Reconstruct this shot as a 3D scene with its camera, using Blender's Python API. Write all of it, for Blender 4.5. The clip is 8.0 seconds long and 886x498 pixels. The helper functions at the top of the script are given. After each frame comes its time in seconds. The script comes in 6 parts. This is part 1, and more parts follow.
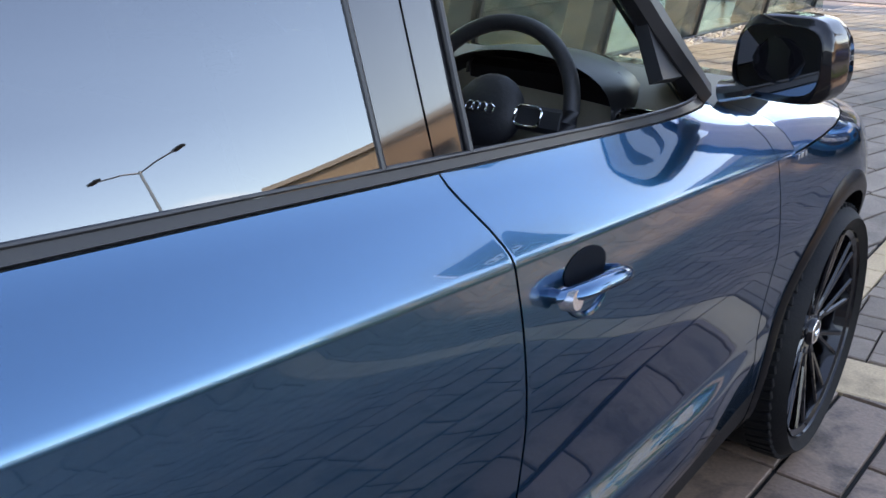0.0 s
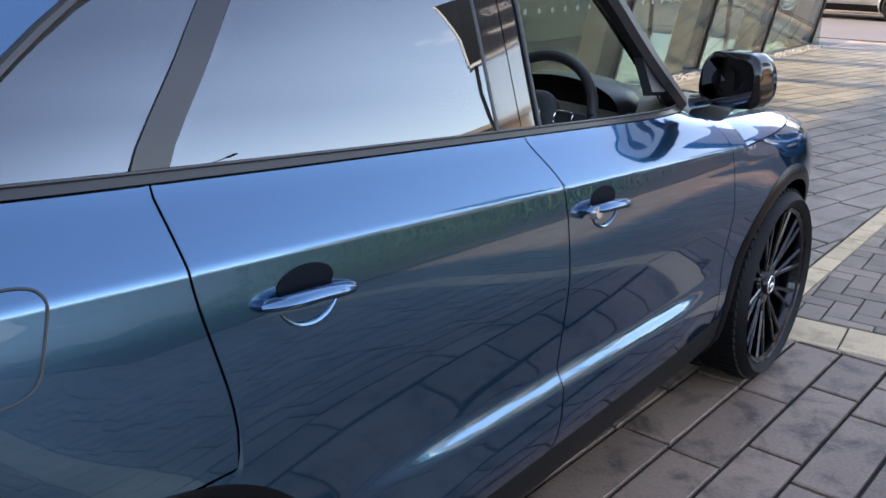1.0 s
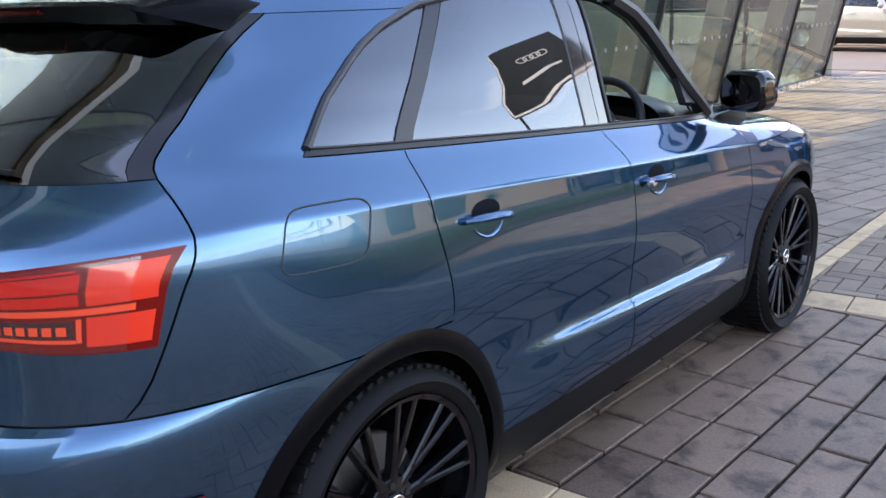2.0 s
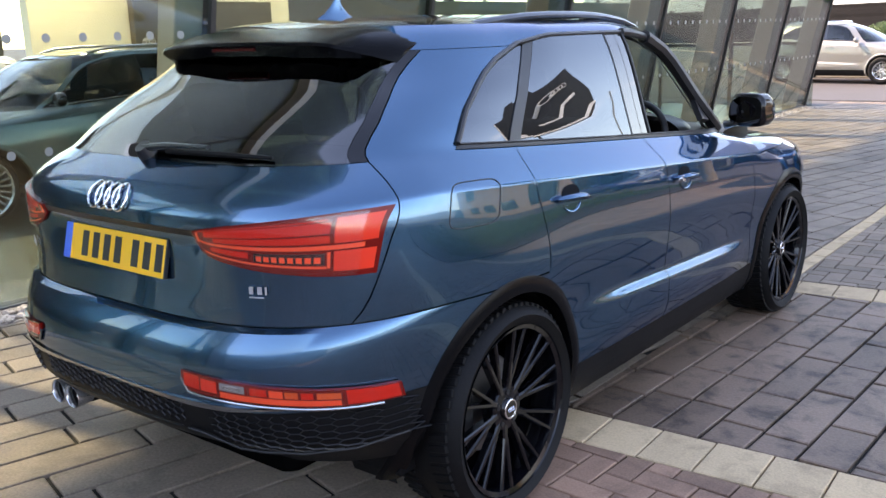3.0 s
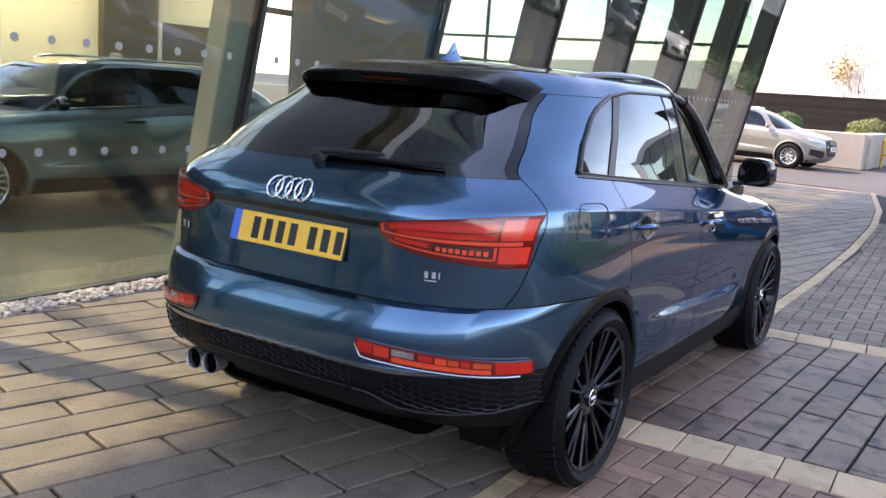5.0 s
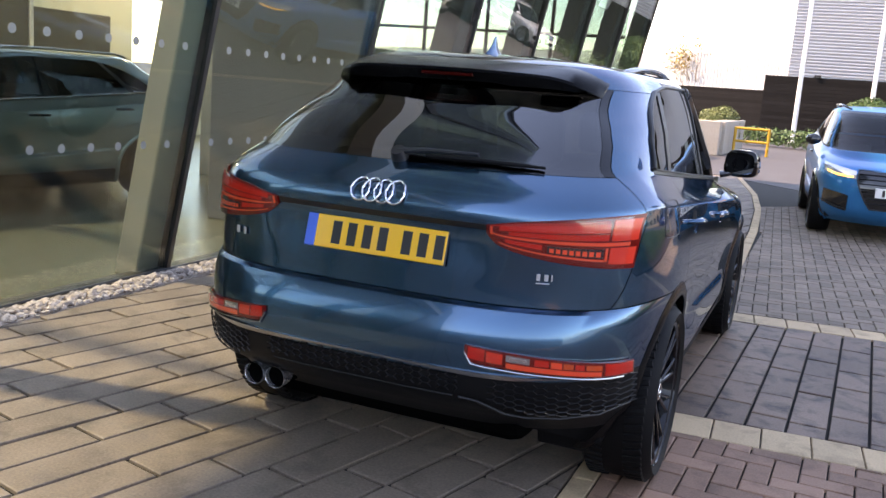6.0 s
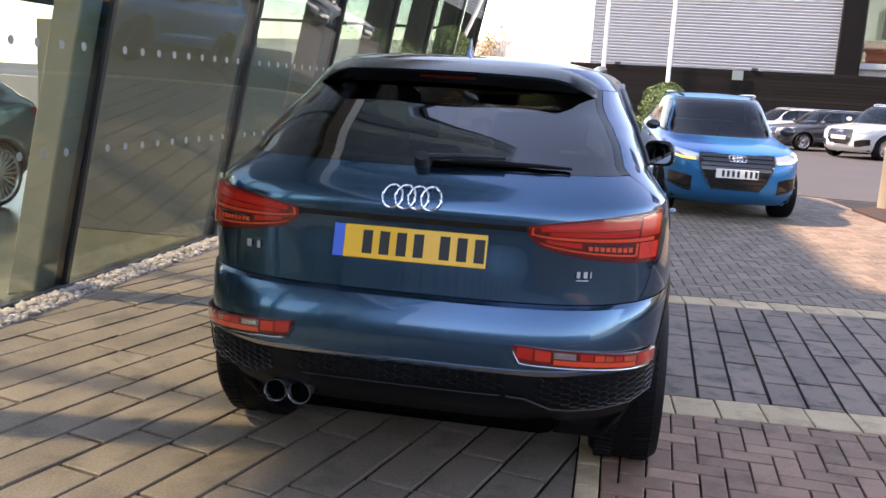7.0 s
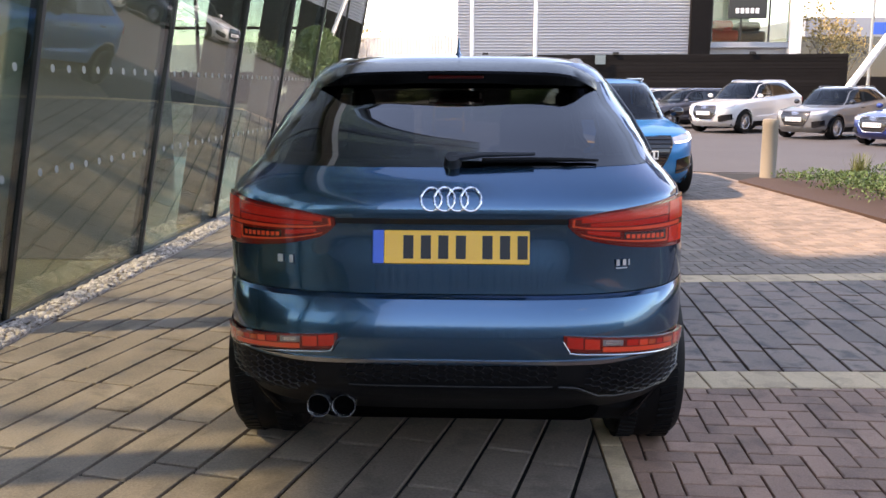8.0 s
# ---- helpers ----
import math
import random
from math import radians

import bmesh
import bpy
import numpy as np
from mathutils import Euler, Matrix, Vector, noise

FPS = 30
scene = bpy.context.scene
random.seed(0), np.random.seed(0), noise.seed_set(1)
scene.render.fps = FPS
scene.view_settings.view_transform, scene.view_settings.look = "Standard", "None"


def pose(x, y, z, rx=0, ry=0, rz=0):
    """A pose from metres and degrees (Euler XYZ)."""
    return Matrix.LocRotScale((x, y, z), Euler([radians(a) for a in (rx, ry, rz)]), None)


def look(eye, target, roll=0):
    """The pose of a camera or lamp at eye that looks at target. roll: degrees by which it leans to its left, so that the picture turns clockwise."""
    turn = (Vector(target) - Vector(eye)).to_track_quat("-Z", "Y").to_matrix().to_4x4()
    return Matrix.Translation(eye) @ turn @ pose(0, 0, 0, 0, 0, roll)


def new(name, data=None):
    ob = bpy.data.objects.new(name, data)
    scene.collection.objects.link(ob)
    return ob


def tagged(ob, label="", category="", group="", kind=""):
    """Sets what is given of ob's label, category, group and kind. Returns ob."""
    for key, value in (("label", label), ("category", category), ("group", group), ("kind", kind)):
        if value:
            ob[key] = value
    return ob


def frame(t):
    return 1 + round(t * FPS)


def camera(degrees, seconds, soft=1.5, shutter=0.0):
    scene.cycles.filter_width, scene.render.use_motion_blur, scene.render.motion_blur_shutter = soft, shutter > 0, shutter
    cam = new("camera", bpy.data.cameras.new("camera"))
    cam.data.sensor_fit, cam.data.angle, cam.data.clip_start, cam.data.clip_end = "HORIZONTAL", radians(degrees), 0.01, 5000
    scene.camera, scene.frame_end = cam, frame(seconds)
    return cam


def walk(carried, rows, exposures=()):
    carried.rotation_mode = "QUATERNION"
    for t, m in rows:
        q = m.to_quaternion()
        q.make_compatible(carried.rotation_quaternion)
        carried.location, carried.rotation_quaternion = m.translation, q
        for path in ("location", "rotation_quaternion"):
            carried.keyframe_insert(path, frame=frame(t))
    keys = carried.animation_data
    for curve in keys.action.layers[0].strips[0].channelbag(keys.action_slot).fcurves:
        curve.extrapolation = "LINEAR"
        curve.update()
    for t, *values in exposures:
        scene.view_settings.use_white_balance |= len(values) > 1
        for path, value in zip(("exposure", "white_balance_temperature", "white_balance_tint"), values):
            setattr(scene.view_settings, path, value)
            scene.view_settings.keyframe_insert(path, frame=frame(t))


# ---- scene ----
cam = camera(52.1, 8.0)
PATH = [
    (0, (1.405, 0.275, 1.384), (0.266, 1.76, 0.68), 0.7),
    (0.5, (1.622, -0.097, 1.442), (0.472, 1.393, 0.766), 1.8),
    (1, (1.816, -0.51, 1.479), (0.647, 0.982, 0.841), 1.0),
    (1.2, (1.891, -0.704, 1.503), (0.706, 0.774, 0.863), 0.7),
    (2.3, (2.258, -1.638, 1.5), (1.025, -0.145, 0.997), -2.2),
    (2.5, (2.296, -1.826, 1.506), (1.071, -0.325, 1.007), -2.2),
    (3, (2.411, -2.249, 1.529), (1.194, -0.731, 1.066), -1.8),
    (3.5, (2.56, -2.607, 1.535), (1.341, -1.081, 1.103), -1.3),
    (4, (2.588, -2.828, 1.556), (1.397, -1.273, 1.152), -0.3),
    (4.5, (2.473, -3.054, 1.516), (1.334, -1.451, 1.151), 2.3),
    (5, (2.124, -3.158, 1.486), (1.076, -1.491, 1.13), 4.3),
    (5.2, (1.994, -3.213, 1.481), (0.993, -1.519, 1.124), 4.6),
    (6.3, (1.12, -3.523, 1.451), (0.475, -1.664, 1.096), 4.2),
    (6.5, (0.991, -3.555, 1.464), (0.421, -1.671, 1.11), 4.1),
    (7, (0.645, -3.695, 1.459), (0.289, -1.758, 1.107), 3.4),
    (7.5, (0.338, -3.689, 1.442), (0.134, -1.731, 1.092), 1.6),
    (8, (0.094, -3.768, 1.458), (0.014, -1.8, 1.107), 0.1),
]
walk(cam, [(t, look(eye, target, roll)) for t, eye, target, roll in PATH],
     exposures=[(0, 3.12, 8700, 22), (1.2, 3.14, 8700, 22), (2.5, 3.28, 8800, 25), (3.5, 2.90, 8800, 24), (4.5, 2.92, 8800, 26), (6.5, 2.74, 9100, 27), (8, 2.56, 9100, 25)])

# ---- light: low winter sun from behind the glazed showroom, blue sky ----
SUN_AZ = math.atan2(-0.97, -0.22)          # towards the sun, turned from +y to +x
SUN_EL = radians(45)
world = bpy.data.worlds.new("sky")
scene.world = world
world.use_nodes = True
wn, wl = world.node_tree.nodes, world.node_tree.links
sky = wn.new("ShaderNodeTexSky")
sky.sky_type = 'NISHITA'
sky.sun_disc = False
sky.sun_elevation = SUN_EL
sky.sun_rotation = SUN_AZ
sky.air_density, sky.dust_density, sky.ozone_density = 1.0, 0.2, 2.5
back = wn["Background"]
back.inputs["Strength"].default_value = 0.125
# thin streaks of cloud over the blue
wcoord = wn.new("ShaderNodeTexCoord")
wmap = wn.new("ShaderNodeMapping")
wmap.inputs["Scale"].default_value = (1.5, 3.5, 6.0)
wmap.inputs["Rotation"].default_value = (0.2, 0.1, 0.6)
wnoise = wn.new("ShaderNodeTexNoise")
wnoise.inputs["Scale"].default_value = 1.3
wnoise.inputs["Detail"].default_value = 7
wnoise.inputs["Distortion"].default_value = 0.6
wramp = wn.new("ShaderNodeValToRGB")
wramp.color_ramp.elements[0].position = 0.67
wramp.color_ramp.elements[1].position = 0.86
wmix = wn.new("ShaderNodeMixRGB")
wmix.inputs[2].default_value = (9.0, 8.9, 8.6, 1)
wl.new(wcoord.outputs["Generated"], wmap.inputs[0])
wl.new(wmap.outputs[0], wnoise.inputs["Vector"])
wl.new(wnoise.outputs["Fac"], wramp.inputs[0])
wl.new(wramp.outputs[0], wmix.inputs[0])
wl.new(sky.outputs[0], wmix.inputs[1])
wl.new(wmix.outputs[0], back.inputs[0])

sun = new("sun", bpy.data.lights.new("sun", 'SUN'))
sun.data.energy = 1.85
sun.data.angle = radians(2.5)
sun.data.color = (1.0, 0.91, 0.80)
SUN_DIR = Vector((math.sin(SUN_AZ) * math.cos(SUN_EL), math.cos(SUN_AZ) * math.cos(SUN_EL), math.sin(SUN_EL)))
sun.matrix_world = look(SUN_DIR * 40, (0, 0, 0))


# ---- materials ----
def material(name, color, rough=0.5, metal=0.0, coat=0.0, grain=0.0, scale=40.0, bump=0.0, stain=0.0, stain_scale=2.0, vary=0.0, spec=0.5, coat_rough=0.03, island=False, dirt=0.0, dirt_scale=5.0):
    """Principled surface with fine grain, broad stains, relief and a change from piece to piece."""
    m = bpy.data.materials.new(name)
    m.use_nodes = True
    n, l = m.node_tree.nodes, m.node_tree.links
    p = n["Principled BSDF"]
    p.inputs["Base Color"].default_value = (*color, 1)
    p.inputs["Roughness"].default_value = rough
    p.inputs["Metallic"].default_value = metal
    p.inputs["Coat Weight"].default_value = coat
    p.inputs["Coat Roughness"].default_value = coat_rough
    p.inputs["Specular IOR Level"].default_value = spec
    if not (grain or bump or stain or vary):
        return m
    coord = n.new("ShaderNodeTexCoord")
    geo = n.new("ShaderNodeNewGeometry")
    fine = n.new("ShaderNodeTexNoise")
    fine.inputs["Scale"].default_value = scale
    fine.inputs["Detail"].default_value = 5
    l.new(geo.outputs["Position"], fine.inputs["Vector"])
    broad = n.new("ShaderNodeTexNoise")
    broad.inputs["Scale"].default_value = stain_scale
    broad.inputs["Detail"].default_value = 4
    l.new(geo.outputs["Position"], broad.inputs["Vector"])

    def scaled(socket, amount):
        a = n.new("ShaderNodeMath")
        a.operation = 'SUBTRACT'
        a.inputs[1].default_value = 0.5
        l.new(socket, a.inputs[0])
        b = n.new("ShaderNodeMath")
        b.operation = 'MULTIPLY'
        b.inputs[1].default_value = amount
        l.new(a.outputs[0], b.inputs[0])
        return b.outputs[0]

    def add(a, b):
        c = n.new("ShaderNodeMath")
        l.new(a, c.inputs[0])
        l.new(b, c.inputs[1])
        return c.outputs[0]

    total = add(scaled(fine.outputs["Fac"], 2 * grain), scaled(broad.outputs["Fac"], 2 * stain))
    if vary:
        if island:
            rnd = geo.outputs["Random Per Island"]
        else:
            info = n.new("ShaderNodeObjectInfo")
            rnd = info.outputs["Random"]
        total = add(total, scaled(rnd, 2 * vary))
    one = n.new("ShaderNodeMath")
    one.inputs[1].default_value = 1.0
    l.new(total, one.inputs[0])
    if dirt:
        blot = n.new("ShaderNodeTexNoise")
        blot.inputs["Scale"].default_value = dirt_scale
        blot.inputs["Detail"].default_value = 8
        blot.inputs["Roughness"].default_value = 0.65
        blot.inputs["Distortion"].default_value = 0.4
        l.new(geo.outputs["Position"], blot.inputs["Vector"])
        edge = n.new("ShaderNodeMapRange")
        edge.inputs["From Min"].default_value = 0.50
        edge.inputs["From Max"].default_value = 0.66
        edge.inputs["To Min"].default_value = 1.0
        edge.inputs["To Max"].default_value = 1.0 - dirt
        l.new(blot.outputs["Fac"], edge.inputs["Value"])
        worn = n.new("ShaderNodeMath")
        worn.operation = 'MULTIPLY'
        l.new(one.outputs[0], worn.inputs[0])
        l.new(edge.outputs["Result"], worn.inputs[1])
        one = worn
    mul = n.new("ShaderNodeVectorMath")
    mul.operation = 'SCALE'
    mul.inputs[0].default_value = color
    l.new(one.outputs[0], mul.inputs["Scale"])
    l.new(mul.outputs[0], p.inputs["Base Color"])
    if bump:
        bp = n.new("ShaderNodeBump")
        bp.inputs["Strength"].default_value = bump
        bp.inputs["Distance"].default_value = 0.004
        l.new(fine.outputs["Fac"], bp.inputs["Height"])
        l.new(bp.outputs[0], p.inputs["Normal"])
    return m


def glass_material(name, tint, gloss_tint=(1, 1, 1), f0=0.045):
    """A thin pane: clear or tinted, the gloss rising towards grazing views alike from both sides."""
    m = bpy.data.materials.new(name)
    m.use_nodes = True
    n, l = m.node_tree.nodes, m.node_tree.links
    n.remove(n["Principled BSDF"])
    tr = n.new("ShaderNodeBsdfTransparent")
    tr.inputs[0].default_value = (*tint, 1)
    gl = n.new("ShaderNodeBsdfGlossy")
    gl.inputs["Color"].default_value = (*gloss_tint, 1)
    gl.inputs["Roughness"].default_value = 0.0
    lw = n.new("ShaderNodeLayerWeight")
    lw.inputs["Blend"].default_value = 0.5
    pw = n.new("ShaderNodeMath")
    pw.operation = 'POWER'
    pw.inputs[1].default_value = 5.0
    l.new(lw.outputs["Facing"], pw.inputs[0])
    mr = n.new("ShaderNodeMapRange")
    mr.inputs["To Min"].default_value = f0
    l.new(pw.outputs[0], mr.inputs["Value"])
    mix = n.new("ShaderNodeMixShader")
    l.new(mr.outputs["Result"], mix.inputs[0])
    l.new(tr.outputs[0], mix.inputs[1])
    l.new(gl.outputs[0], mix.inputs[2])
    l.new(mix.outputs[0], n["Material Output"].inputs[0])
    return m


def lamp_material(name, color, strength):
    m = bpy.data.materials.new(name)
    m.use_nodes = True
    p = m.node_tree.nodes["Principled BSDF"]
    p.inputs["Base Color"].default_value = (*color, 1)
    p.inputs["Emission Color"].default_value = (*color, 1)
    p.inputs["Emission Strength"].default_value = strength
    return m


def paint(name, color, metal=0.55, rough=0.38):
    m = material(name, color, rough, metal, coat=1.0, grain=0.10, scale=900.0, stain=0.0, coat_rough=0.015)
    # flakes lie under the lacquer: their colour holds at the edges
    edge = [min(1.0, .15 + 1.6 * c) for c in color]
    m.node_tree.nodes["Principled BSDF"].inputs["Specular Tint"].default_value = (*edge, 1)
    return m


M_BLUE = paint("steel_blue_paint", (0.031, 0.105, 0.182), 0.95, 0.20)
M_BRIGHT = paint("bright_blue_paint", (0.0, 0.17, 0.40), 0.35, 0.35)
M_BRIGHT.node_tree.nodes["Principled BSDF"].inputs["Coat Weight"].default_value = 0.5
M_SILVER = paint("silver_paint", (0.27, 0.255, 0.23), 0.5)
M_WHITE = paint("white_paint", (0.58, 0.58, 0.57), 0.2)
M_GREY = paint("grey_paint", (0.20, 0.20, 0.20), 0.5)
M_NAVY = paint("navy_paint", (0.015, 0.035, 0.16), 0.4)
M_TEAL = paint("grey_green_paint", (0.10, 0.145, 0.15), 0.6, 0.3)
M_DARKCAR = paint("dark_grey_paint", (0.05, 0.05, 0.06), 0.4)
M_WAIST = material("waist_black", (0.010, 0.010, 0.012), 0.34, spec=0.35)
M_DOT = material("etched_dot", (0.22, 0.225, 0.21), 0.8)
M_GLOSS = material("gloss_black", (0.006, 0.006, 0.007), 0.06, coat=0.6)
M_SATIN = material("satin_black", (0.012, 0.012, 0.013), 0.38, grain=0.1, scale=200)
M_BLADE = material("blade_black", (0.004, 0.004, 0.005), 0.08, spec=0.4)
M_ARCH = material("arch_black", (0.003, 0.003, 0.0035), 0.25, spec=0.08)
M_PLASTIC = material("black_plastic", (0.005, 0.005, 0.0055), 0.5, grain=0.15, scale=300, bump=0.15, spec=0.15)
M_RUBBER = material("tyre_rubber", (0.0032, 0.0032, 0.0035), 0.62, grain=0.25, scale=120, bump=0.25, spec=0.18)
M_RIM = material("gloss_black_rim", (0.003, 0.003, 0.004), 0.08, spec=0.42)
M_ALLOY = material("silver_alloy", (0.6, 0.6, 0.61), 0.25, metal=0.9)
M_CHROME = material("chrome", (0.82, 0.82, 0.84), 0.06, metal=1.0)
M_STEEL = material("brake_steel", (0.35, 0.34, 0.33), 0.35, metal=1.0, grain=0.1, scale=150)
M_CABIN = material("cabin_plastic", (0.018, 0.018, 0.020), 0.6, grain=0.15, scale=300)
M_BEIGE = material("warm_grey_trim", (0.20, 0.175, 0.13), 0.6, grain=0.1, scale=200)
M_SEAT = material("dark_leather", (0.02, 0.02, 0.022), 0.5, grain=0.2, scale=120, bump=0.2)
M_PRIVACY = glass_material("privacy_glass", (0.05, 0.05, 0.055), (0.86, 0.94, 1.0), f0=0.14)
M_PRIVACYREAR = glass_material("rear_privacy_glass", (0.07, 0.07, 0.072), f0=0.11)
M_CLEAR = glass_material("car_glass", (0.70, 0.76, 0.72))
M_FACADE_GLASS = glass_material("facade_glass", (0.71, 0.78, 0.75), f0=0.055)
M_ROOFGLASS = glass_material("roof_glass", (0.93, 0.93, 0.88))
M_RED = material("red_lens", (0.60, 0.016, 0.007), 0.25, spec=0.12)
M_REDDEEP = material("deep_red_lens", (0.15, 0.005, 0.003), 0.12, spec=0.22)
M_REDLIT = material("light_red_lens", (0.88, 0.075, 0.026), 0.22, spec=0.3)
M_REDMID = material("outer_red_lens", (0.74, 0.034, 0.014), 0.2, spec=0.3)
M_ORANGE = material("orange_lens", (0.65, 0.07, 0.012), 0.1, coat=1.0)
M_LENS = material("clear_lens", (0.55, 0.55, 0.55), 0.08, metal=0.5, coat=1.0)
M_YELLOW = material("yellow_plate", (0.88, 0.44, 0.012), 0.35, coat=0.3)
M_PLATEWHITE = material("white_plate", (0.8, 0.8, 0.78), 0.4)
M_PLATEBLUE = material("plate_blue", (0.02, 0.12, 0.55), 0.4)
M_INK = material("plate_black", (0.012, 0.012, 0.012), 0.5)
M_PLANK = material("concrete_plank", (0.222, 0.168, 0.128), 0.72, grain=0.45, scale=90, bump=0.5, stain=0.45, stain_scale=2.2, vary=0.16, dirt=0.35, dirt_scale=4.0)
M_PLANKDARK = material("dark_paver", (0.182, 0.116, 0.080), 0.60, grain=0.45, scale=90, bump=0.5, stain=0.5, stain_scale=1.6, vary=0.18, dirt=0.72, dirt_scale=5.5)
M_COURSE = material("pale_block", (0.54, 0.38, 0.225), 0.8, grain=0.3, scale=110, bump=0.5, stain=0.18, stain_scale=2.5, vary=0.10, dirt=0.3, dirt_scale=6.0)
M_BRICK = material("brown_paver", (0.298, 0.166, 0.110), 0.75, grain=0.4, scale=130, bump=0.5, stain=0.25, stain_scale=1.2, vary=0.22, dirt=0.35, dirt_scale=5.0)
M_BRICKJ = material("brown_pavers_joined", (0.298, 0.166, 0.110), 0.75, grain=0.4, scale=130, bump=0.5, stain=0.25, stain_scale=1.2, vary=0.22, island=True, dirt=0.35, dirt_scale=5.0)
M_PLANKJ = material("concrete_planks_joined", (0.222, 0.168, 0.128), 0.72, grain=0.45, scale=90, bump=0.5, stain=0.45, stain_scale=2.2, vary=0.16, island=True, dirt=0.35, dirt_scale=4.0)
M_BRICKWARM = material("warm_brick_paver", (0.205, 0.152, 0.112), 0.78, grain=0.25, scale=110, bump=0.45, stain=0.22, stain_scale=0.9, vary=0.24, dirt=0.25)
M_BRICKWARMJ = material("warm_brick_pavers_joined", (0.205, 0.152, 0.112), 0.78, grain=0.25, scale=110, bump=0.45, stain=0.22, stain_scale=0.9, vary=0.24, island=True, dirt=0.25)
M_JOINT = material("joint_sand", (0.012, 0.011, 0.009), 0.95, grain=0.3, scale=150, stain=0.3, stain_scale=1.5)
M_ASPHALT = material("asphalt", (0.062, 0.057, 0.056), 0.75, grain=0.3, scale=80, bump=0.4, stain=0.25, stain_scale=0.5)
M_GRAVEL = material("gravel", (0.46, 0.38, 0.32), 0.85, grain=0.25, scale=60, vary=0.45, island=True)
M_FRAME = material("dark_mullion", (0.02, 0.02, 0.02), 0.4, grain=0.1, scale=80)
M_SPANDREL = material("grey_spandrel", (0.22, 0.22, 0.20), 0.5, grain=0.05, scale=20, stain=0.1)
M_COLUMN = material("olive_grey_column", (0.25, 0.245, 0.205), 0.6, grain=0.08, scale=30, stain=0.08)
M_FIN = material("fin_grey", (0.105, 0.11, 0.108), 0.55, grain=0.06, scale=30, stain=0.08)
M_WALL = material("showroom_wall", (0.82, 0.77, 0.60), 0.85, grain=0.03, scale=30, stain=0.04)
M_SHOWFLOOR = material("showroom_floor", (0.09, 0.10, 0.075), 0.25, grain=0.08, scale=20, stain=0.1)
M_DARKPANEL = material("dark_wall_panel", (0.10, 0.09, 0.075), 0.5, grain=0.1, scale=40)
M_CEIL = material("showroom_ceiling", (0.6, 0.6, 0.58), 0.9, grain=0.03)
M_CLAD = material("white_cladding", (0.30, 0.31, 0.335), 0.5, grain=0.04, scale=5, stain=0.06, stain_scale=0.3)
M_DARKCLAD = material("dark_cladding", (0.46, 0.45, 0.44), 0.6, grain=0.06, scale=5, stain=0.1, stain_scale=0.4)
M_CLADCREAM = material("cream_cladding", (0.40, 0.395, 0.39), 0.6, grain=0.04, scale=5, stain=0.06, stain_scale=0.3)
M_FENCE = material("black_boards", (0.010, 0.009, 0.009), 0.8, grain=0.3, scale=30, stain=0.2, vary=0.3, spec=0.1)
M_WALLSTONE = material("retaining_wall", (0.36, 0.32, 0.27), 0.85, grain=0.2, scale=25, bump=0.3, stain=0.15)
M_LEAF = material("shrub_leaf", (0.055, 0.10, 0.025), 0.6, grain=0.2, scale=8, vary=0.45, island=True)
M_LEAFPALE = material("pale_leaf", (0.13, 0.15, 0.045), 0.6, grain=0.2, scale=8, vary=0.4, island=True)
M_TWIG = material("bare_twig", (0.20, 0.14, 0.08), 0.85, grain=0.2, scale=20)
M_SOIL = material("soil", (0.045, 0.024, 0.016), 0.95, grain=0.4, scale=40, bump=0.6)
M_POST = material("stone_bollard", (0.21, 0.18, 0.135), 0.7, grain=0.12, scale=60, stain=0.1)
M_POLE = material("white_pole", (0.72, 0.71, 0.69), 0.4, grain=0.05, scale=20)
M_RAILY = material("yellow_rail", (0.50, 0.27, 0.02), 0.5, grain=0.1, scale=30)
M_BRICKWALL = material("tan_building", (0.34, 0.25, 0.17), 0.85, grain=0.1, scale=10, stain=0.12, stain_scale=0.4)
M_DARKGLASS = material("dark_window", (0.02, 0.022, 0.025), 0.05, spec=0.8)
M_SIGNBLACK = material("sign_black", (0.008, 0.008, 0.009), 0.3)
M_SIGNWHITE = material("sign_white", (0.8, 0.8, 0.8), 0.5)
M_SIGNRED = material("sign_red", (0.6, 0.03, 0.02), 0.5)


# ---- mesh helpers ----
def link_mesh(name, verts, faces, mat, parent=None, label="", smooth=False, sharp=None, kind=""):
    me = bpy.data.meshes.new(name)
    me.from_pydata([tuple(map(float, v)) for v in verts], [], [tuple(map(int, f)) for f in faces])
    me.materials.append(mat)
    if smooth:
        me.polygons.foreach_set("use_smooth", [True] * len(me.polygons))
        if sharp:
            me.set_sharp_from_angle(angle=radians(sharp))
    me.update()
    ob = new(name, me)
    if parent is not None:
        ob.parent = parent
    if label or kind:
        tagged(ob, label, kind=kind)
    return ob


def part(name, bm, mat, parent=None, label="", smooth=False, sharp=35, kind=""):
    me = bpy.data.meshes.new(name)
    bm.normal_update()
    bm.to_mesh(me)
    bm.free()
    me.materials.append(mat)
    if smooth:
        me.polygons.foreach_set("use_smooth", [True] * len(me.polygons))
        me.set_sharp_from_angle(angle=radians(sharp))
    ob = new(name, me)
    if parent is not None:
        ob.parent = parent
    if label or kind:
        tagged(ob, label, kind=kind)
    return ob


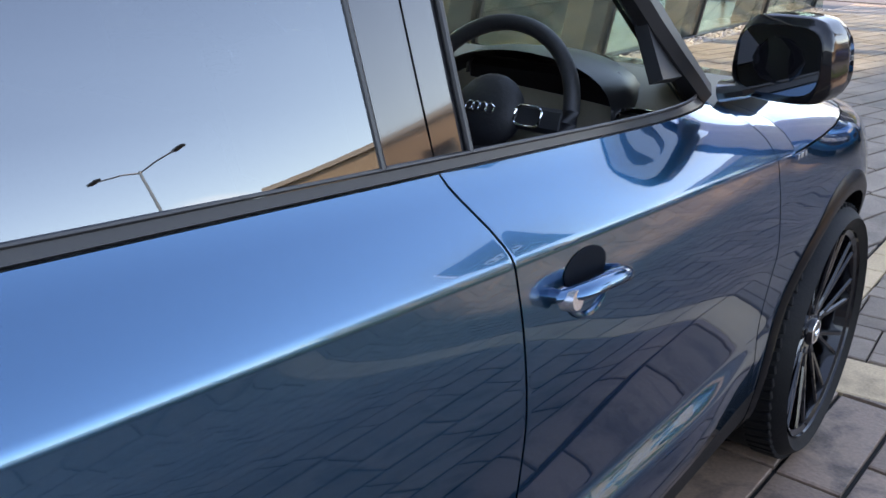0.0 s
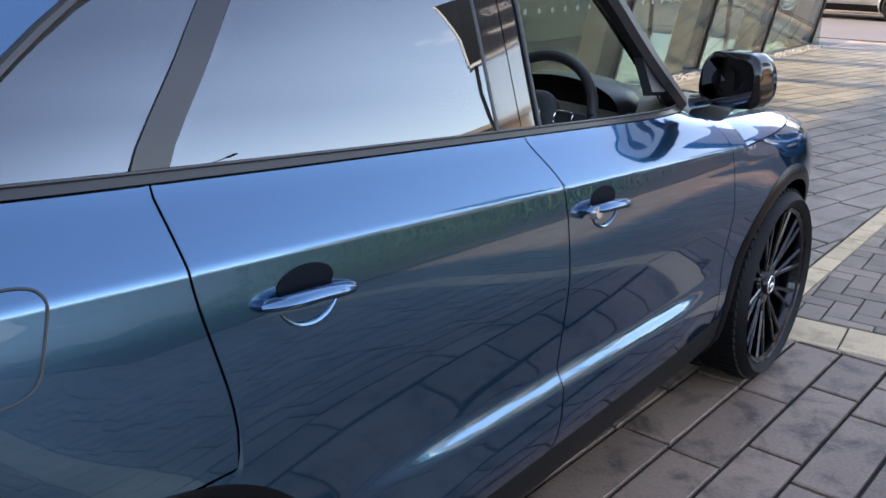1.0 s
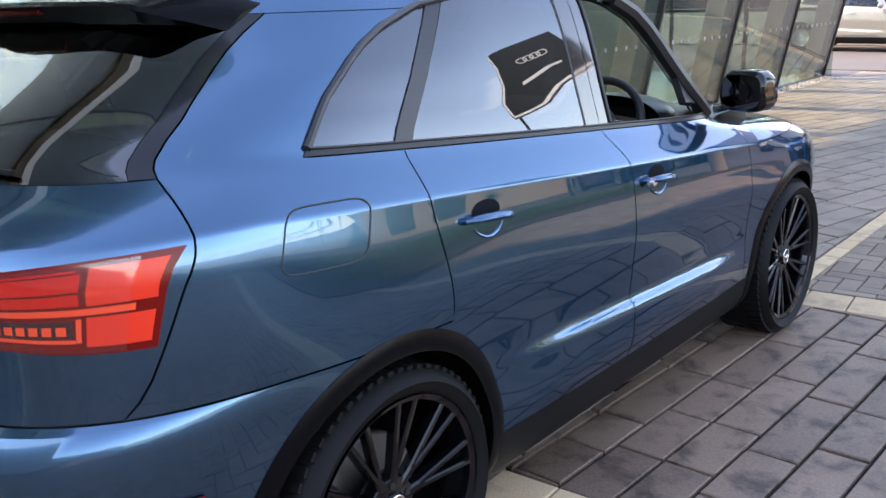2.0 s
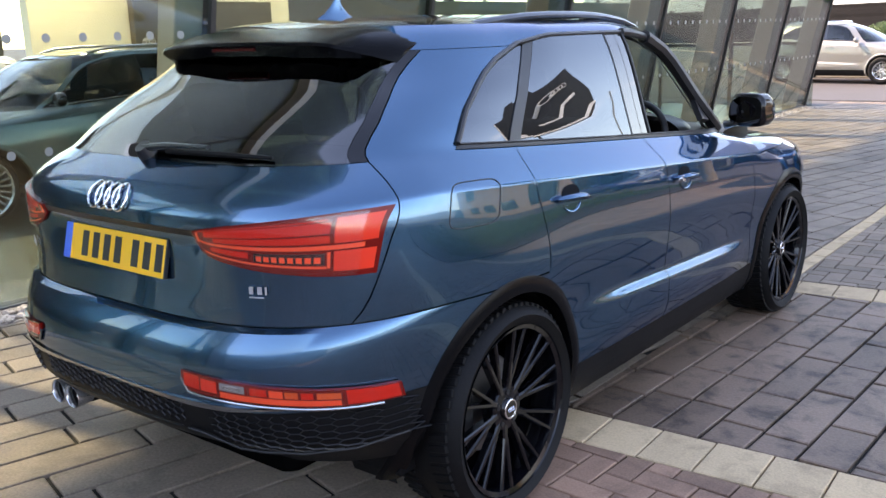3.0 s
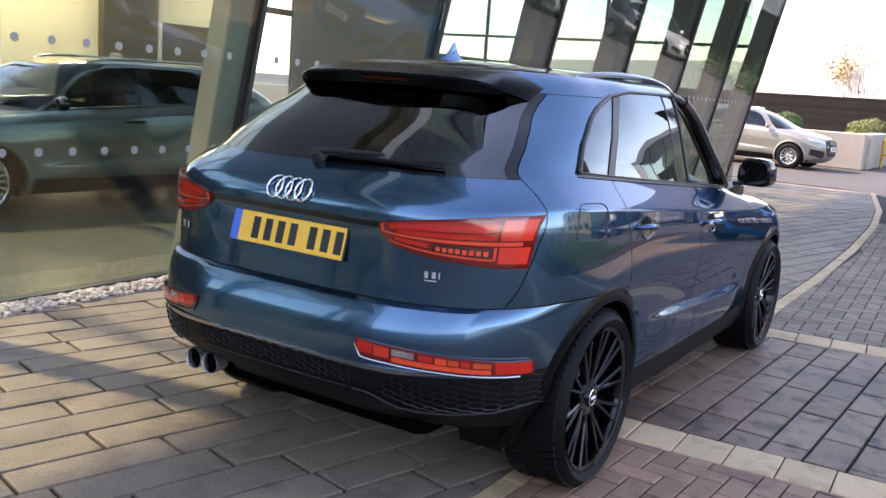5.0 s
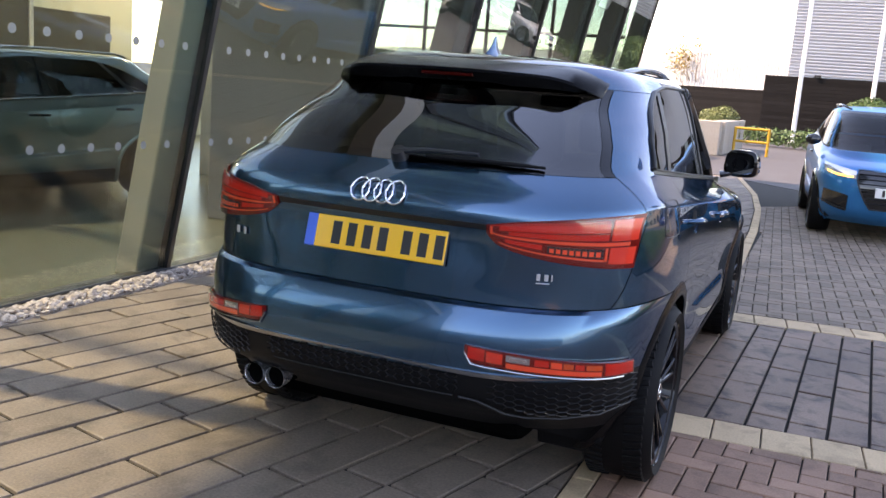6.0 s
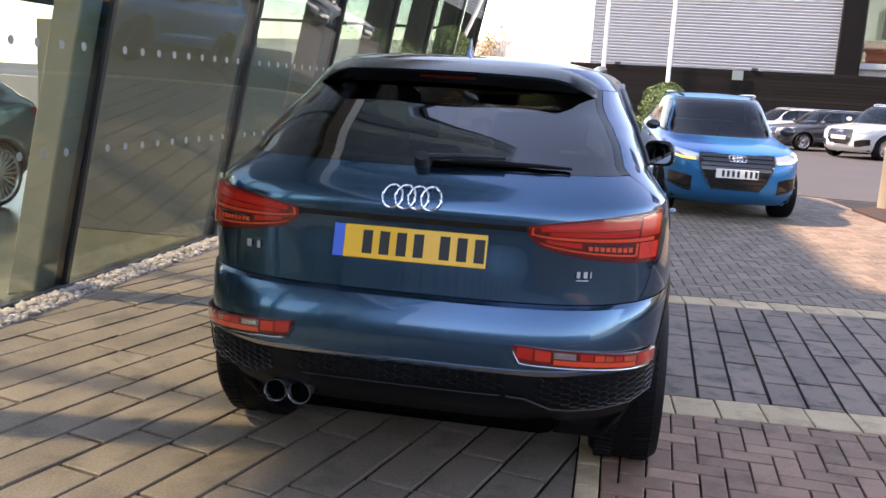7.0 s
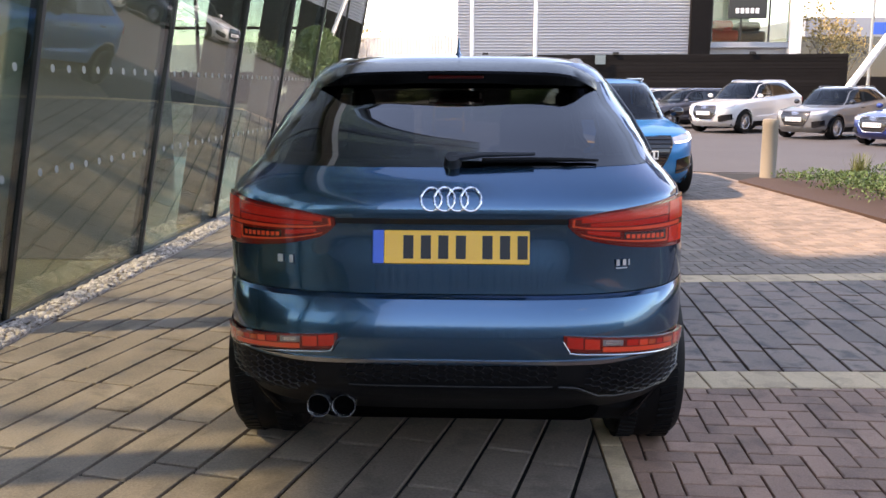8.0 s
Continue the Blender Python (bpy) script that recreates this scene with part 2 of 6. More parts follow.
def box(bm, lo, hi, bevel=0.0, m=None, segments=1):
    c = [(a + b) / 2 for a, b in zip(lo, hi)]
    d = [abs(b - a) for a, b in zip(lo, hi)]
    mat = Matrix.LocRotScale(c, None, d)
    r = bmesh.ops.create_cube(bm, size=1, matrix=mat)
    vs = r["verts"]
    if bevel:
        es = list({e for v in vs for e in v.link_edges})
        rb = bmesh.ops.bevel(bm, geom=es, offset=bevel, segments=segments, affect='EDGES', profile=0.5)
        vs = list({v for f in rb["faces"] for v in f.verts} | {v for v in vs if v.is_valid})
    if m is not None:
        bmesh.ops.transform(bm, matrix=m, verts=vs)
    return vs


def cyl(bm, a, b, r1, r2=None, seg=16, caps=True):
    a, b = Vector(a), Vector(b)
    d = b - a
    m = Matrix.Translation((a + b) / 2) @ d.to_track_quat('Z', 'Y').to_matrix().to_4x4()
    return bmesh.ops.create_cone(bm, cap_ends=caps, segments=seg, radius1=r1, radius2=r1 if r2 is None else r2, depth=d.length, matrix=m)["verts"]


def tube(bm, pts, r, seg=8, closed=False, flat=1.0):
    """A round bar along points."""
    pts = [Vector(p) for p in pts]
    n = len(pts)
    rings = []
    for i, p in enumerate(pts):
        if closed:
            d = pts[(i + 1) % n] - pts[i - 1]
        else:
            d = pts[min(i + 1, n - 1)] - pts[max(i - 1, 0)]
        q = d.to_track_quat('Z', 'Y').to_matrix()
        rr = r[i] if isinstance(r, (list, tuple)) else r
        rings.append([bm.verts.new(p + q @ Vector((math.cos(2 * math.pi * k / seg) * rr, math.sin(2 * math.pi * k / seg) * rr * flat, 0))) for k in range(seg)])
    for i in range(n if closed else n - 1):
        a, b = rings[i], rings[(i + 1) % n]
        for k in range(seg):
            bm.faces.new((a[k], a[(k + 1) % seg], b[(k + 1) % seg], b[k]))
    if not closed:
        bm.faces.new(rings[0][::-1])
        bm.faces.new(rings[-1])
    return rings


def lathe(profile, seg=48, axis='x'):
    """Verts and faces of a turned profile of (radius, along)."""
    verts, faces = [], []
    n = len(profile)
    for k in range(seg):
        a = 2 * math.pi * k / seg
        for r, h in profile:
            verts.append((h, r * math.cos(a), r * math.sin(a)))
    for k in range(seg):
        for i in range(n - 1):
            a, b = k * n + i, ((k + 1) % seg) * n + i
            faces.append((a, b, b + 1, a + 1))
    return verts, faces


def smoothstep(a, b, x):
    t = np.clip((x - a) / (b - a), 0, 1)
    return t * t * (3 - 2 * t)


def pchip(xs, ys):
    """A smooth curve through points that keeps to their rise and fall."""
    xs, ys = np.array(xs, float), np.array(ys, float)
    h, d = np.diff(xs), np.diff(ys) / np.diff(xs)
    m = np.zeros(len(xs))
    m[0], m[-1] = d[0], d[-1]
    for i in range(1, len(xs) - 1):
        if d[i - 1] * d[i] > 0:
            w1, w2 = 2 * h[i] + h[i - 1], h[i] + 2 * h[i - 1]
            m[i] = (w1 + w2) / (w1 / d[i - 1] + w2 / d[i])

    def f(x):
        x = np.clip(np.asarray(x, float), xs[0], xs[-1])
        i = np.clip(np.searchsorted(xs, x, side='right') - 1, 0, len(xs) - 2)
        t = (x - xs[i]) / h[i]
        return ((1 + 2 * t) * (1 - t) ** 2 * ys[i] + t * (1 - t) ** 2 * h[i] * m[i] + t * t * (3 - 2 * t) * ys[i + 1] + t * t * (t - 1) * h[i] * m[i + 1])
    return f


def table(rows):
    return pchip([r[0] for r in rows], [r[1] for r in rows])


# ---- cars: a body lofted from level outlines ----
ROWS_V = [.20, .24, .28, .33, .36, .40, .43, .455, .475, .49, .50, .51, .52, .53, .54, .55, .56, .57, .58, .60, .65, .70, .735, .745, .77, .80, .83, .86, .89, .92, .945, .965, .98, .995, 1.01, 1.022, 1.03, 1.038,
          1.05, 1.07, 1.09, 1.105, 1.12, 1.135, 1.150, 1.18, 1.22, 1.26, 1.30, 1.34, 1.38, 1.42, 1.46, 1.48, 1.50, 1.515, 1.53, 1.543, 1.552, 1.56, 1.565, 1.569, 1.572]
COLS = [("T", 30), ("Q", 14), ("C1", 12), ("C", 2), ("C2", 2), ("B1", 22), ("B", 2), ("B2", 2), ("A", 22), ("W", 5), ("end", 34)]

SUV = dict(
    low=[(.20, .80), (.27, .845), (.33, .858), (.41, .866), (.455, .867), (.53, .866), (.57, .868), (.70, .879), (.82, .887), (.93, .881), (1.03, .866)],
    high=[(1.03, .866), (1.05, .853), (1.09, .823), (1.135, .790), (1.18, .775), (1.25, .750), (1.35, .708), (1.42, .671), (1.46, .646), (1.50, .610), (1.53, .562), (1.552, .46), (1.565, .28), (1.572, .08)],
    rear=[(.20, -.58), (.27, -.63), (.36, -.715), (.41, -.80), (.45, -.852), (.55, -.880), (.62, -.884), (.68, -.873), (.715, -.858), (.735, -.842), (.745, -.818), (.80, -.812), (.82, -.809), (.91, -.797), (.94, -.798), (.965, -.814), (.99, -.814), (1.03, -.80),
          (1.08, -.745), (1.12, -.668), (1.135, -.648), (1.2, -.570), (1.3, -.445), (1.4, -.315), (1.46, -.24), (1.5, -.19), (1.53, -.13), (1.552, -.04), (1.565, .15), (1.572, .4)],
    front=[(.20, 3.25), (.28, 3.38), (.4, 3.46), (.6, 3.48), (.8, 3.46), (.90, 3.43), (.97, 3.36), (1.03, 3.14), (1.07, 2.92), (1.10, 2.68), (1.125, 2.44), (1.14, 2.36), (1.2, 2.28), (1.3, 2.10), (1.4, 1.91), (1.46, 1.78),
           (1.5, 1.66), (1.53, 1.51), (1.552, 1.29), (1.565, 1.04), (1.572, .75)],
    T=[(.20, -.60), (.70, -.66), (.75, -.66), (.77, -.605), (.81, -.568), (.913, -.517), (1.0, -.478), (1.077, -.442), (1.12, -.437), (1.19, -.430), (1.30, -.30), (1.40, -.14), (1.50, .04)],
    Q=[(.2, -.05), (1.0, -.05), (1.12, -.165), (1.165, -.150), (1.20, -.118), (1.276, -.034), (1.36, .10), (1.425, .245), (1.46, .385)],
    C=[(.20, .36), (.345, .37), (.5, .345), (.6, .27), (.7, .20), (.804, .207), (1.068, .166), (1.150, .166), (1.30, .285), (1.46, .455)],
    B=[(.20, 1.10), (.6, 1.13), (.995, 1.117), (1.11, 1.066), (1.30, 1.066), (1.46, 1.072)],
    A=[(.20, 2.12), (.6, 2.10), (.95, 2.08), (1.03, 2.02), (1.13, 1.88), (1.22, 1.785), (1.327, 1.68), (1.409, 1.57), (1.44, 1.49), (1.46, 1.40)],
    Wc=[(.20, 2.22), (.95, 2.2), (1.03, 2.16), (1.13, 2.03), (1.22, 1.93), (1.327, 1.815), (1.409, 1.70), (1.44, 1.62), (1.46, 1.54)],
    shear=-.075, base=2.603, nr=3.5, nf=3.2, arch=.392, wheel=.345, flare=.022, crease=.024, bow=.030, sx=1.0, sy=1.0, sz=1.0)


RISE = .07          # the glasshouse above the waist


def fall(z):
    return z if z < 1.15 else 1.15 + (z - 1.15) / (1 + RISE)


DENT = table([(.20, 0), (.80, 0), (.83, -.004), (.91, -.018), (.94, -.018), (.965, -.002), (.99, 0), (1.6, 0)])


class Shape:
    def __init__(self, d, **change):
        d = {**d, **change}
        self.d = d
        self.low, self.high, self.rear, self.front = (table(d[k]) for k in ("low", "high", "rear", "front"))
        self.cuts = {k: table(d[k]) for k in ("T", "Q", "C", "B", "A", "Wc")}
        self.build()

    def w(self, v):
        return np.where(v < 1.03, self.low(v), self.high(v))

    def ends(self, v):
        yr, yf = float(self.rear(v)), float(self.front(v))
        return yr, yf, yr + min(.9, .4 * (yf - yr)), yf - min(1.0, .4 * (yf - yr))

    def lift(self, v, y):
        k = smoothstep(.55, .95, v) * (1 - smoothstep(1.15, 1.46, v))
        return self.d["shear"] * (np.clip(y, -.3, 2.2) - .6) * k

    def bulge(self, y, z):
        f = self.d["flare"]
        return f * sum(np.exp(-((y - c) / .36) ** 2) for c in (0.0, self.d["base"])) * np.exp(-((z - .62) / .24) ** 2) - .010 * ((y - 1.2) / 1.5) ** 2 + self.ledge(y, z)

    def ledge(self, y, z):
        """The low crease of the doors: the sill swells out under a line that falls towards the nose."""
        zc = .542 - .048 * (y - 1.18)
        along = smoothstep(.34, .80, y) * (1 - smoothstep(1.75, 2.15, y))
        return self.d["crease"] * (1 - smoothstep(zc - .025, zc + .022, z)) * smoothstep(.30, .44, z) * along

    def x_at(self, v, y):
        """Half width at a level and a place along the car."""
        yr, yf, mr, mf = self.ends(v)
        W = float(self.w(v))
        if y < mr:
            k = max(0, 1 - (min(1, (mr - y) / (mr - yr))) ** self.d["nr"]) ** (1 / self.d["nr"])
        elif y > mf:
            k = max(0, 1 - (min(1, (y - mf) / (yf - mf))) ** self.d["nf"]) ** (1 / self.d["nf"])
        else:
            k = 1
        return W * k + (float(self.bulge(y, v)) if k > .3 else 0) * k

    def side(self, y, z, off=0.0):
        v = fall(z)
        for _ in range(5):
            v = fall(z) - float(self.lift(v, y))
        x = self.x_at(v, y)
        e = .006
        dz = (self.x_at(v + e, y) - self.x_at(v - e, y)) / (2 * e)
        dy = (self.x_at(v, y + e) - self.x_at(v, y - e)) / (2 * e)
        n = Vector((1, -dy, -dz)).normalized()
        return Vector((x, y, z)) + n * off, n

    def brim(self, v, x):
        """The plate's recess runs out towards the lamps."""
        return DENT(v) * smoothstep(.33, .47, x)

    def y_rear(self, v, x):
        yr, yf, mr, mf = self.ends(v)
        k = min(.999, abs(x) / float(self.w(v)))
        f = (1 - k ** self.d["nr"]) ** (1 / self.d["nr"])
        return mr - (mr - yr) * f + float(self.brim(v, abs(x))) * f

    def y_front(self, v, x):
        yr, yf, mr, mf = self.ends(v)
        k = min(.999, abs(x) / float(self.w(v)))
        return mf + (yf - mf) * (1 - k ** self.d["nf"]) ** (1 / self.d["nf"])

    def tail(self, x, z, off=0.0, front=False):
        """The place on the tail (or nose) at x across and z up, and its normal."""
        fn = self.y_front if front else self.y_rear

        def y_of(xx, zz):
            v = fall(zz)
            for _ in range(6):
                y = fn(v, xx)
                v = fall(zz) - float(self.lift(v, y))
            return fn(v, xx)
        e = .008
        y = y_of(x, z)
        dx = (y_of(x + e, z) - y_of(x - e, z)) / (2 * e)
        dz = (y_of(x, z + e) - y_of(x, z - e)) / (2 * e)
        s = 1 if front else -1
        n = Vector((-dx * s, s, -dz * s)).normalized()
        return Vector((x, y, z)) + n * off, n

    def build(self):
        names = [c for c, _ in COLS]
        total = 1 + sum(n for _, n in COLS)
        self.col = {"start": 0}
        k = 0
        for c, n in COLS:
            k += n
            self.col[c] = k
        P = np.zeros((len(ROWS_V), total, 3))
        frac = None
        for j, v in enumerate(ROWS_V):
            yr, yf, mr, mf = self.ends(v)
            W = float(self.w(v))
            nr, nf = self.d["nr"], self.d["nf"]
            ph = np.linspace(0, np.pi / 2, 90)
            rr = (np.cos(ph) ** nr + np.sin(ph) ** nr) ** (-1 / nr)
            xa, ya = W * rr * np.sin(ph), mr - (mr - yr) * rr * np.cos(ph)
            rf = (np.cos(ph) ** nf + np.sin(ph) ** nf) ** (-1 / nf)
            xb, yb = (W * rf * np.sin(ph))[::-1], (mf + (yf - mf) * rf * np.cos(ph))[::-1]
            ym = np.linspace(mr, mf, 60)[1:-1]
            x = np.concatenate([xa, np.full(len(ym), W), xb])
            y = np.concatenate([ya, ym, yb])
            y = y + self.brim(v, x) * np.clip((mr - y) / (mr - yr), 0, 1)
            k = np.clip(x / max(W, 1e-6), 0, 1)
            z = v + self.lift(np.full(len(y), v), y)
            x = np.maximum(0, x + self.bulge(y, np.full(len(y), v)) * k ** 2 * (v < 1.3))
            s = np.concatenate([[0], np.cumsum(np.hypot(np.diff(x), np.diff(y)))])
            if v <= 1.46:
                cut = {}
                for c in ("T", "Q", "C", "B", "A", "Wc"):
                    g = y - self.cuts[c](z)
                    i = int(np.argmax(g >= 0))
                    i = max(1, i)
                    t = np.clip(g[i - 1] / (g[i - 1] - g[i] + 1e-12), 0, 1)
                    cut[c] = s[i - 1] + t * (s[i] - s[i - 1])
                pw = .030 if v > 1.12 else .012
                bw = .066 if v > 1.12 else .012
                marks = [cut["T"], cut["Q"], cut["C"] - pw, cut["C"], cut["C"] + pw, cut["B"] - (1.4 * bw if v > 1.12 else bw), cut["B"], cut["B"] + bw, cut["A"], cut["Wc"], s[-1]]
                frac = np.array(marks) / s[-1]
            else:
                marks = frac * s[-1]
            ss, a = [0.0], 0.0
            for (c, n), b in zip(COLS, marks):
                ss += list(a + (b - a) * np.arange(1, n + 1) / n)
                a = b
            ss = np.array(ss)
            z = z + RISE * np.maximum(0, z - 1.15)
            z = z + self.d["bow"] * smoothstep(1.22, 1.46, v) * (1 - smoothstep(1.46, 1.558, v)) * smoothstep(.30, .62, y) * (1 - smoothstep(1.12, 1.50, y))
            P[j, :, 0], P[j, :, 1], P[j, :, 2] = np.interp(ss, s, x), np.interp(ss, s, y), np.interp(ss, s, z)
        P[:, 0, 0] = 0
        P[:, -1, 0] = 0
        du = np.gradient(P, axis=1)
        dv = np.gradient(P, axis=0)
        N = np.cross(du, dv)
        N /= np.linalg.norm(N, axis=2, keepdims=True) + 1e-9
        self.P, self.N = P, N
        self.hole = np.zeros((len(ROWS_V) - 1, total - 1), bool)
        R = self.d["arch"]
        self.inside = np.zeros(P.shape[:2], bool)
        for cy in (0.0, self.d["base"]):
            dy, dz = P[:, :, 1] - cy, P[:, :, 2] - self.d["wheel"]
            r = np.hypot(dy, dz)
            ins = (r < R) & (P[:, :, 0] > .45)
            self.inside |= ins
            cell = ins[:-1, :-1] & ins[1:, :-1] & ins[:-1, 1:] & ins[1:, 1:]
            self.hole |= cell
            keep = ins & (r > 1e-6)
            f = np.where(keep, R / np.maximum(r, 1e-6), 1)
            P[:, :, 1] = np.where(keep, cy + dy * f, P[:, :, 1])
            P[:, :, 2] = np.where(keep, self.d["wheel"] + dz * f, P[:, :, 2])

    def row(self, v):
        return int(np.argmin(np.abs(np.array(ROWS_V) - v)))

    def cells(self, c0, c1, v0, v1):
        m = np.zeros_like(self.hole)
        m[self.row(v0):self.row(v1), self.col[c0]:self.col[c1]] = True
        return m & ~self.hole

    def panel(self, name, mask, mat, parent, sides=(1, -1), gap=.0022, flange=.014, off=0.0, label="", close_top=False):
        """One panel of the shell from its cells, with its edge turned in."""
        P, N = self.P, self.N
        sc = np.array([self.d["sx"], self.d["sy"], self.d["sz"]])
        ids, verts, norms, faces = {}, [], [], []

        def vid(s, j, i):
            p = P[j, i]
            key = (0 if p[0] < 1e-5 else s, j, i)
            if key not in ids:
                ids[key] = len(verts)
                n = N[j, i] * np.array([s if p[0] >= 1e-5 else 0, 1, 1])
                n = n / (np.linalg.norm(n) + 1e-9)
                verts.append(p * np.array([s, 1, 1]) + n * off)
                norms.append(n)
            return ids[key]
        for s in sides:
            for j, i in zip(*np.nonzero(mask)):
                q = [vid(s, j, i), vid(s, j, i + 1), vid(s, j + 1, i + 1), vid(s, j + 1, i)]
                if s < 0:
                    q.reverse()
                q = [a for k, a in enumerate(q) if a != q[k - 1]]
                if len(q) > 2:
                    faces.append(q)
        if close_top:
            j = P.shape[0] - 1
            for i in range(P.shape[1] - 1):
                q = [vid(1, j, i), vid(1, j, i + 1), vid(-1, j, i + 1), vid(-1, j, i)]
                q = [a for k, a in enumerate(q) if a != q[k - 1]]
                if len(set(q)) > 2:
                    faces.append(q)
        V, NN = np.array(verts), np.array(norms)
        seen = {}
        for f in faces:
            for a, b in zip(f, f[1:] + f[:1]):
                seen[(a, b)] = True
        edge = [(a, b) for a, b in seen if (b, a) not in seen]
        rim = sorted({a for e in edge for a in e})
        if gap and rim:
            near = {}
            rs = set(rim)
            for f in faces:
                c = V[f].mean(axis=0)
                for a in f:
                    if a in rs:
                        near.setdefault(a, []).append(c)
            tang = {}
            for a, b in edge:
                d = V[b] - V[a]
                d /= np.linalg.norm(d) + 1e-9
                tang.setdefault(a, []).append(d)
                tang.setdefault(b, []).append(d)
            W2 = V.copy()
            for a in rim:
                d = np.mean(near[a], axis=0) - V[a]
                t = np.mean(tang[a], axis=0)
                t /= np.linalg.norm(t) + 1e-9
                d = d - t * (d @ t)
                W2[a] = V[a] + d / (np.linalg.norm(d) + 1e-9) * gap
            V = W2
        verts = list(V)
        if flange and rim:
            lower = {}
            for a in rim:
                lower[a] = len(verts)
                verts.append(V[a] - NN[a] * flange)
            for a, b in edge:
                faces.append([b, a, lower[a], lower[b]])
        return link_mesh(name, np.array(verts) * sc, faces, mat, parent, label, smooth=True, sharp=32)


def arch_ring(shape, cy, side, r0, r1, mat, parent, name="wheel_arch_trim", a0=-20, a1=200, proud=.012, depth=.05):
    """The lip round a wheel opening, following the flank."""
    verts, faces = [], []
    n = 44
    for k in range(n + 1):
        a = radians(a0 + (a1 - a0) * k / n)
        row = []
        for r, o in ((r0, -depth), (r0, proud * .6), (r0 + .012, proud), (r1 - .02, proud), (r1, .0015), (r1, -.02)):
            y, z = cy + r * math.cos(a), shape.d["wheel"] + r * math.sin(a)
            z = max(z, .21)
            x = shape.side(y, z)[0].x + o
            verts.append((x * side * shape.d["sx"], y * shape.d["sy"], z * shape.d["sz"]))
    m = 6
    for k in range(n):
        for i in range(m - 1):
            a, b = k * m + i, (k + 1) * m + i
            f = (a, b, b + 1, a + 1)
            faces.append(f if side > 0 else f[::-1])
    return link_mesh(name, verts, faces, mat, parent, smooth=True, sharp=40)


def make_wheel(parent, x, y, R, rim_r, width, side, rim_mat, spokes, detail, mats=None):
    """A wheel: tyre, rim, spokes, cap, brake disc. side: +1 faces +x."""
    hub = new("wheel")
    hub.parent = parent
    hub.matrix_basis = Matrix.Translation((x, y, R)) @ (Matrix.Identity(4) if side > 0 else Matrix.Rotation(math.pi, 4, 'Z'))
    seg = 72 if detail else 32
    w = width
    prof = [(rim_r - .012, -.02), (rim_r + .004, .0), (rim_r + .02, .006), ((rim_r + R) / 2, .014), (R - .022, .006), (R - .008, -.012), (R - .002, -.03), (R, -.06), (R, -w + .06), (R - .004, -w + .03), (R - .022, -w + .004), (rim_r + .02, -w - .004), (rim_r - .01, -w + .01)]
    v, f = lathe(prof, seg)
    link_mesh("tyre", v, f, M_RUBBER, hub, "black rubber tyre", smooth=True, sharp=50)
    if detail:
        bm = bmesh.new()
        for k in range(64):
            a = 2 * math.pi * k / 64
            for h0, h1, sk in ((-.017, -.085, .05), (-.165, -.233, -.05)):
                m = Matrix.Rotation(a, 4, 'X')
                box(bm, (h1, -.0115, R - .012), (h0, .0115, R + .0045), .002, m @ Matrix.Rotation(sk * 4, 4, 'Z'))
        part("tread", bm, M_RUBBER, hub, kind="stuff")
    v, f = lathe([(rim_r - .002, .002), (rim_r - .004, -.004), (rim_r - .018, -.010), (rim_r - .028, -.05), (rim_r - .03, -w + .02), (rim_r + .0, -w)], seg)
    link_mesh("rim", v, f, rim_mat, hub, smooth=True, sharp=40)
    v, f = lathe([(0.0, -.115), (.155, -.115), (.16, -.12), (.16, -.14), (0, -.14)], 40)
    link_mesh("brake_disc", v, f, M_STEEL, hub, smooth=True, sharp=40)
    if detail:
        bm = bmesh.new()
        box(bm, (-.15, -.20, -.06), (-.085, -.11, .09), .012)
        part("brake_caliper", bm, M_SATIN, hub)
    v, f = lathe([(0.0, -.022), (.033, -.022), (.036, -.026), (.039, -.034), (.072, -.036), (.078, -.045), (.078, -.08)], 40)
    link_mesh("hub", v, f, rim_mat, hub, smooth=True, sharp=40)
    if detail:
        v, f = lathe([(.0275, -.0215), (.0305, -.0195), (.0335, -.0225)], 32)
        link_mesh("cap_ring", v, f, M_CHROME, hub, smooth=True)
        for k in range(5):
            a = 2 * math.pi * k / 5 + .3
            bm = bmesh.new()
            cyl(bm, (-.06, .055 * math.cos(a), .055 * math.sin(a)), (-.032, .055 * math.cos(a), .055 * math.sin(a)), .009, seg=8)
            part("bolt", bm, M_SATIN, hub)
        bm = bmesh.new()
        for k in range(4):
            o = (k - 1.5) * .0085
            tube(bm, [(-.0195, o + .0062 * math.cos(t), .0062 * math.sin(t)) for t in np.linspace(0, 2 * math.pi, 14)[:-1]], .001, 4, True)
        part("cap_emblem", bm, M_CHROME, hub)

    def spoke(bm, p0, p1, w0, w1):
        """A tapering bar in the wheel's face from one (angle, radius) to another."""
        (a0, r0, h0), (a1, r1, h1) = p0, p1
        A, B = Vector((h0, r0 * math.cos(a0), r0 * math.sin(a0))), Vector((h1, r1 * math.cos(a1), r1 * math.sin(a1)))
        d = (B - A).normalized()
        s = d.cross(Vector((1, 0, 0))).normalized()
        up = Vector((1, 0, 0))
        vs = []
        for p, ww in ((A, w0), (B, w1)):
            for o, h in ((-1, -.028), (-1, -.005), (-.55, 0), (.55, 0), (1, -.005), (1, -.028)):
                vs.append(bm.verts.new(p + s * o * ww / 2 + up * h))
        for i in range(5):
            bm.faces.new((vs[i], vs[i + 1], vs[i + 7], vs[i + 6]))
        bm.faces.new(vs[:6][::-1])
        bm.faces.new(vs[6:])
    ro = rim_r - .006
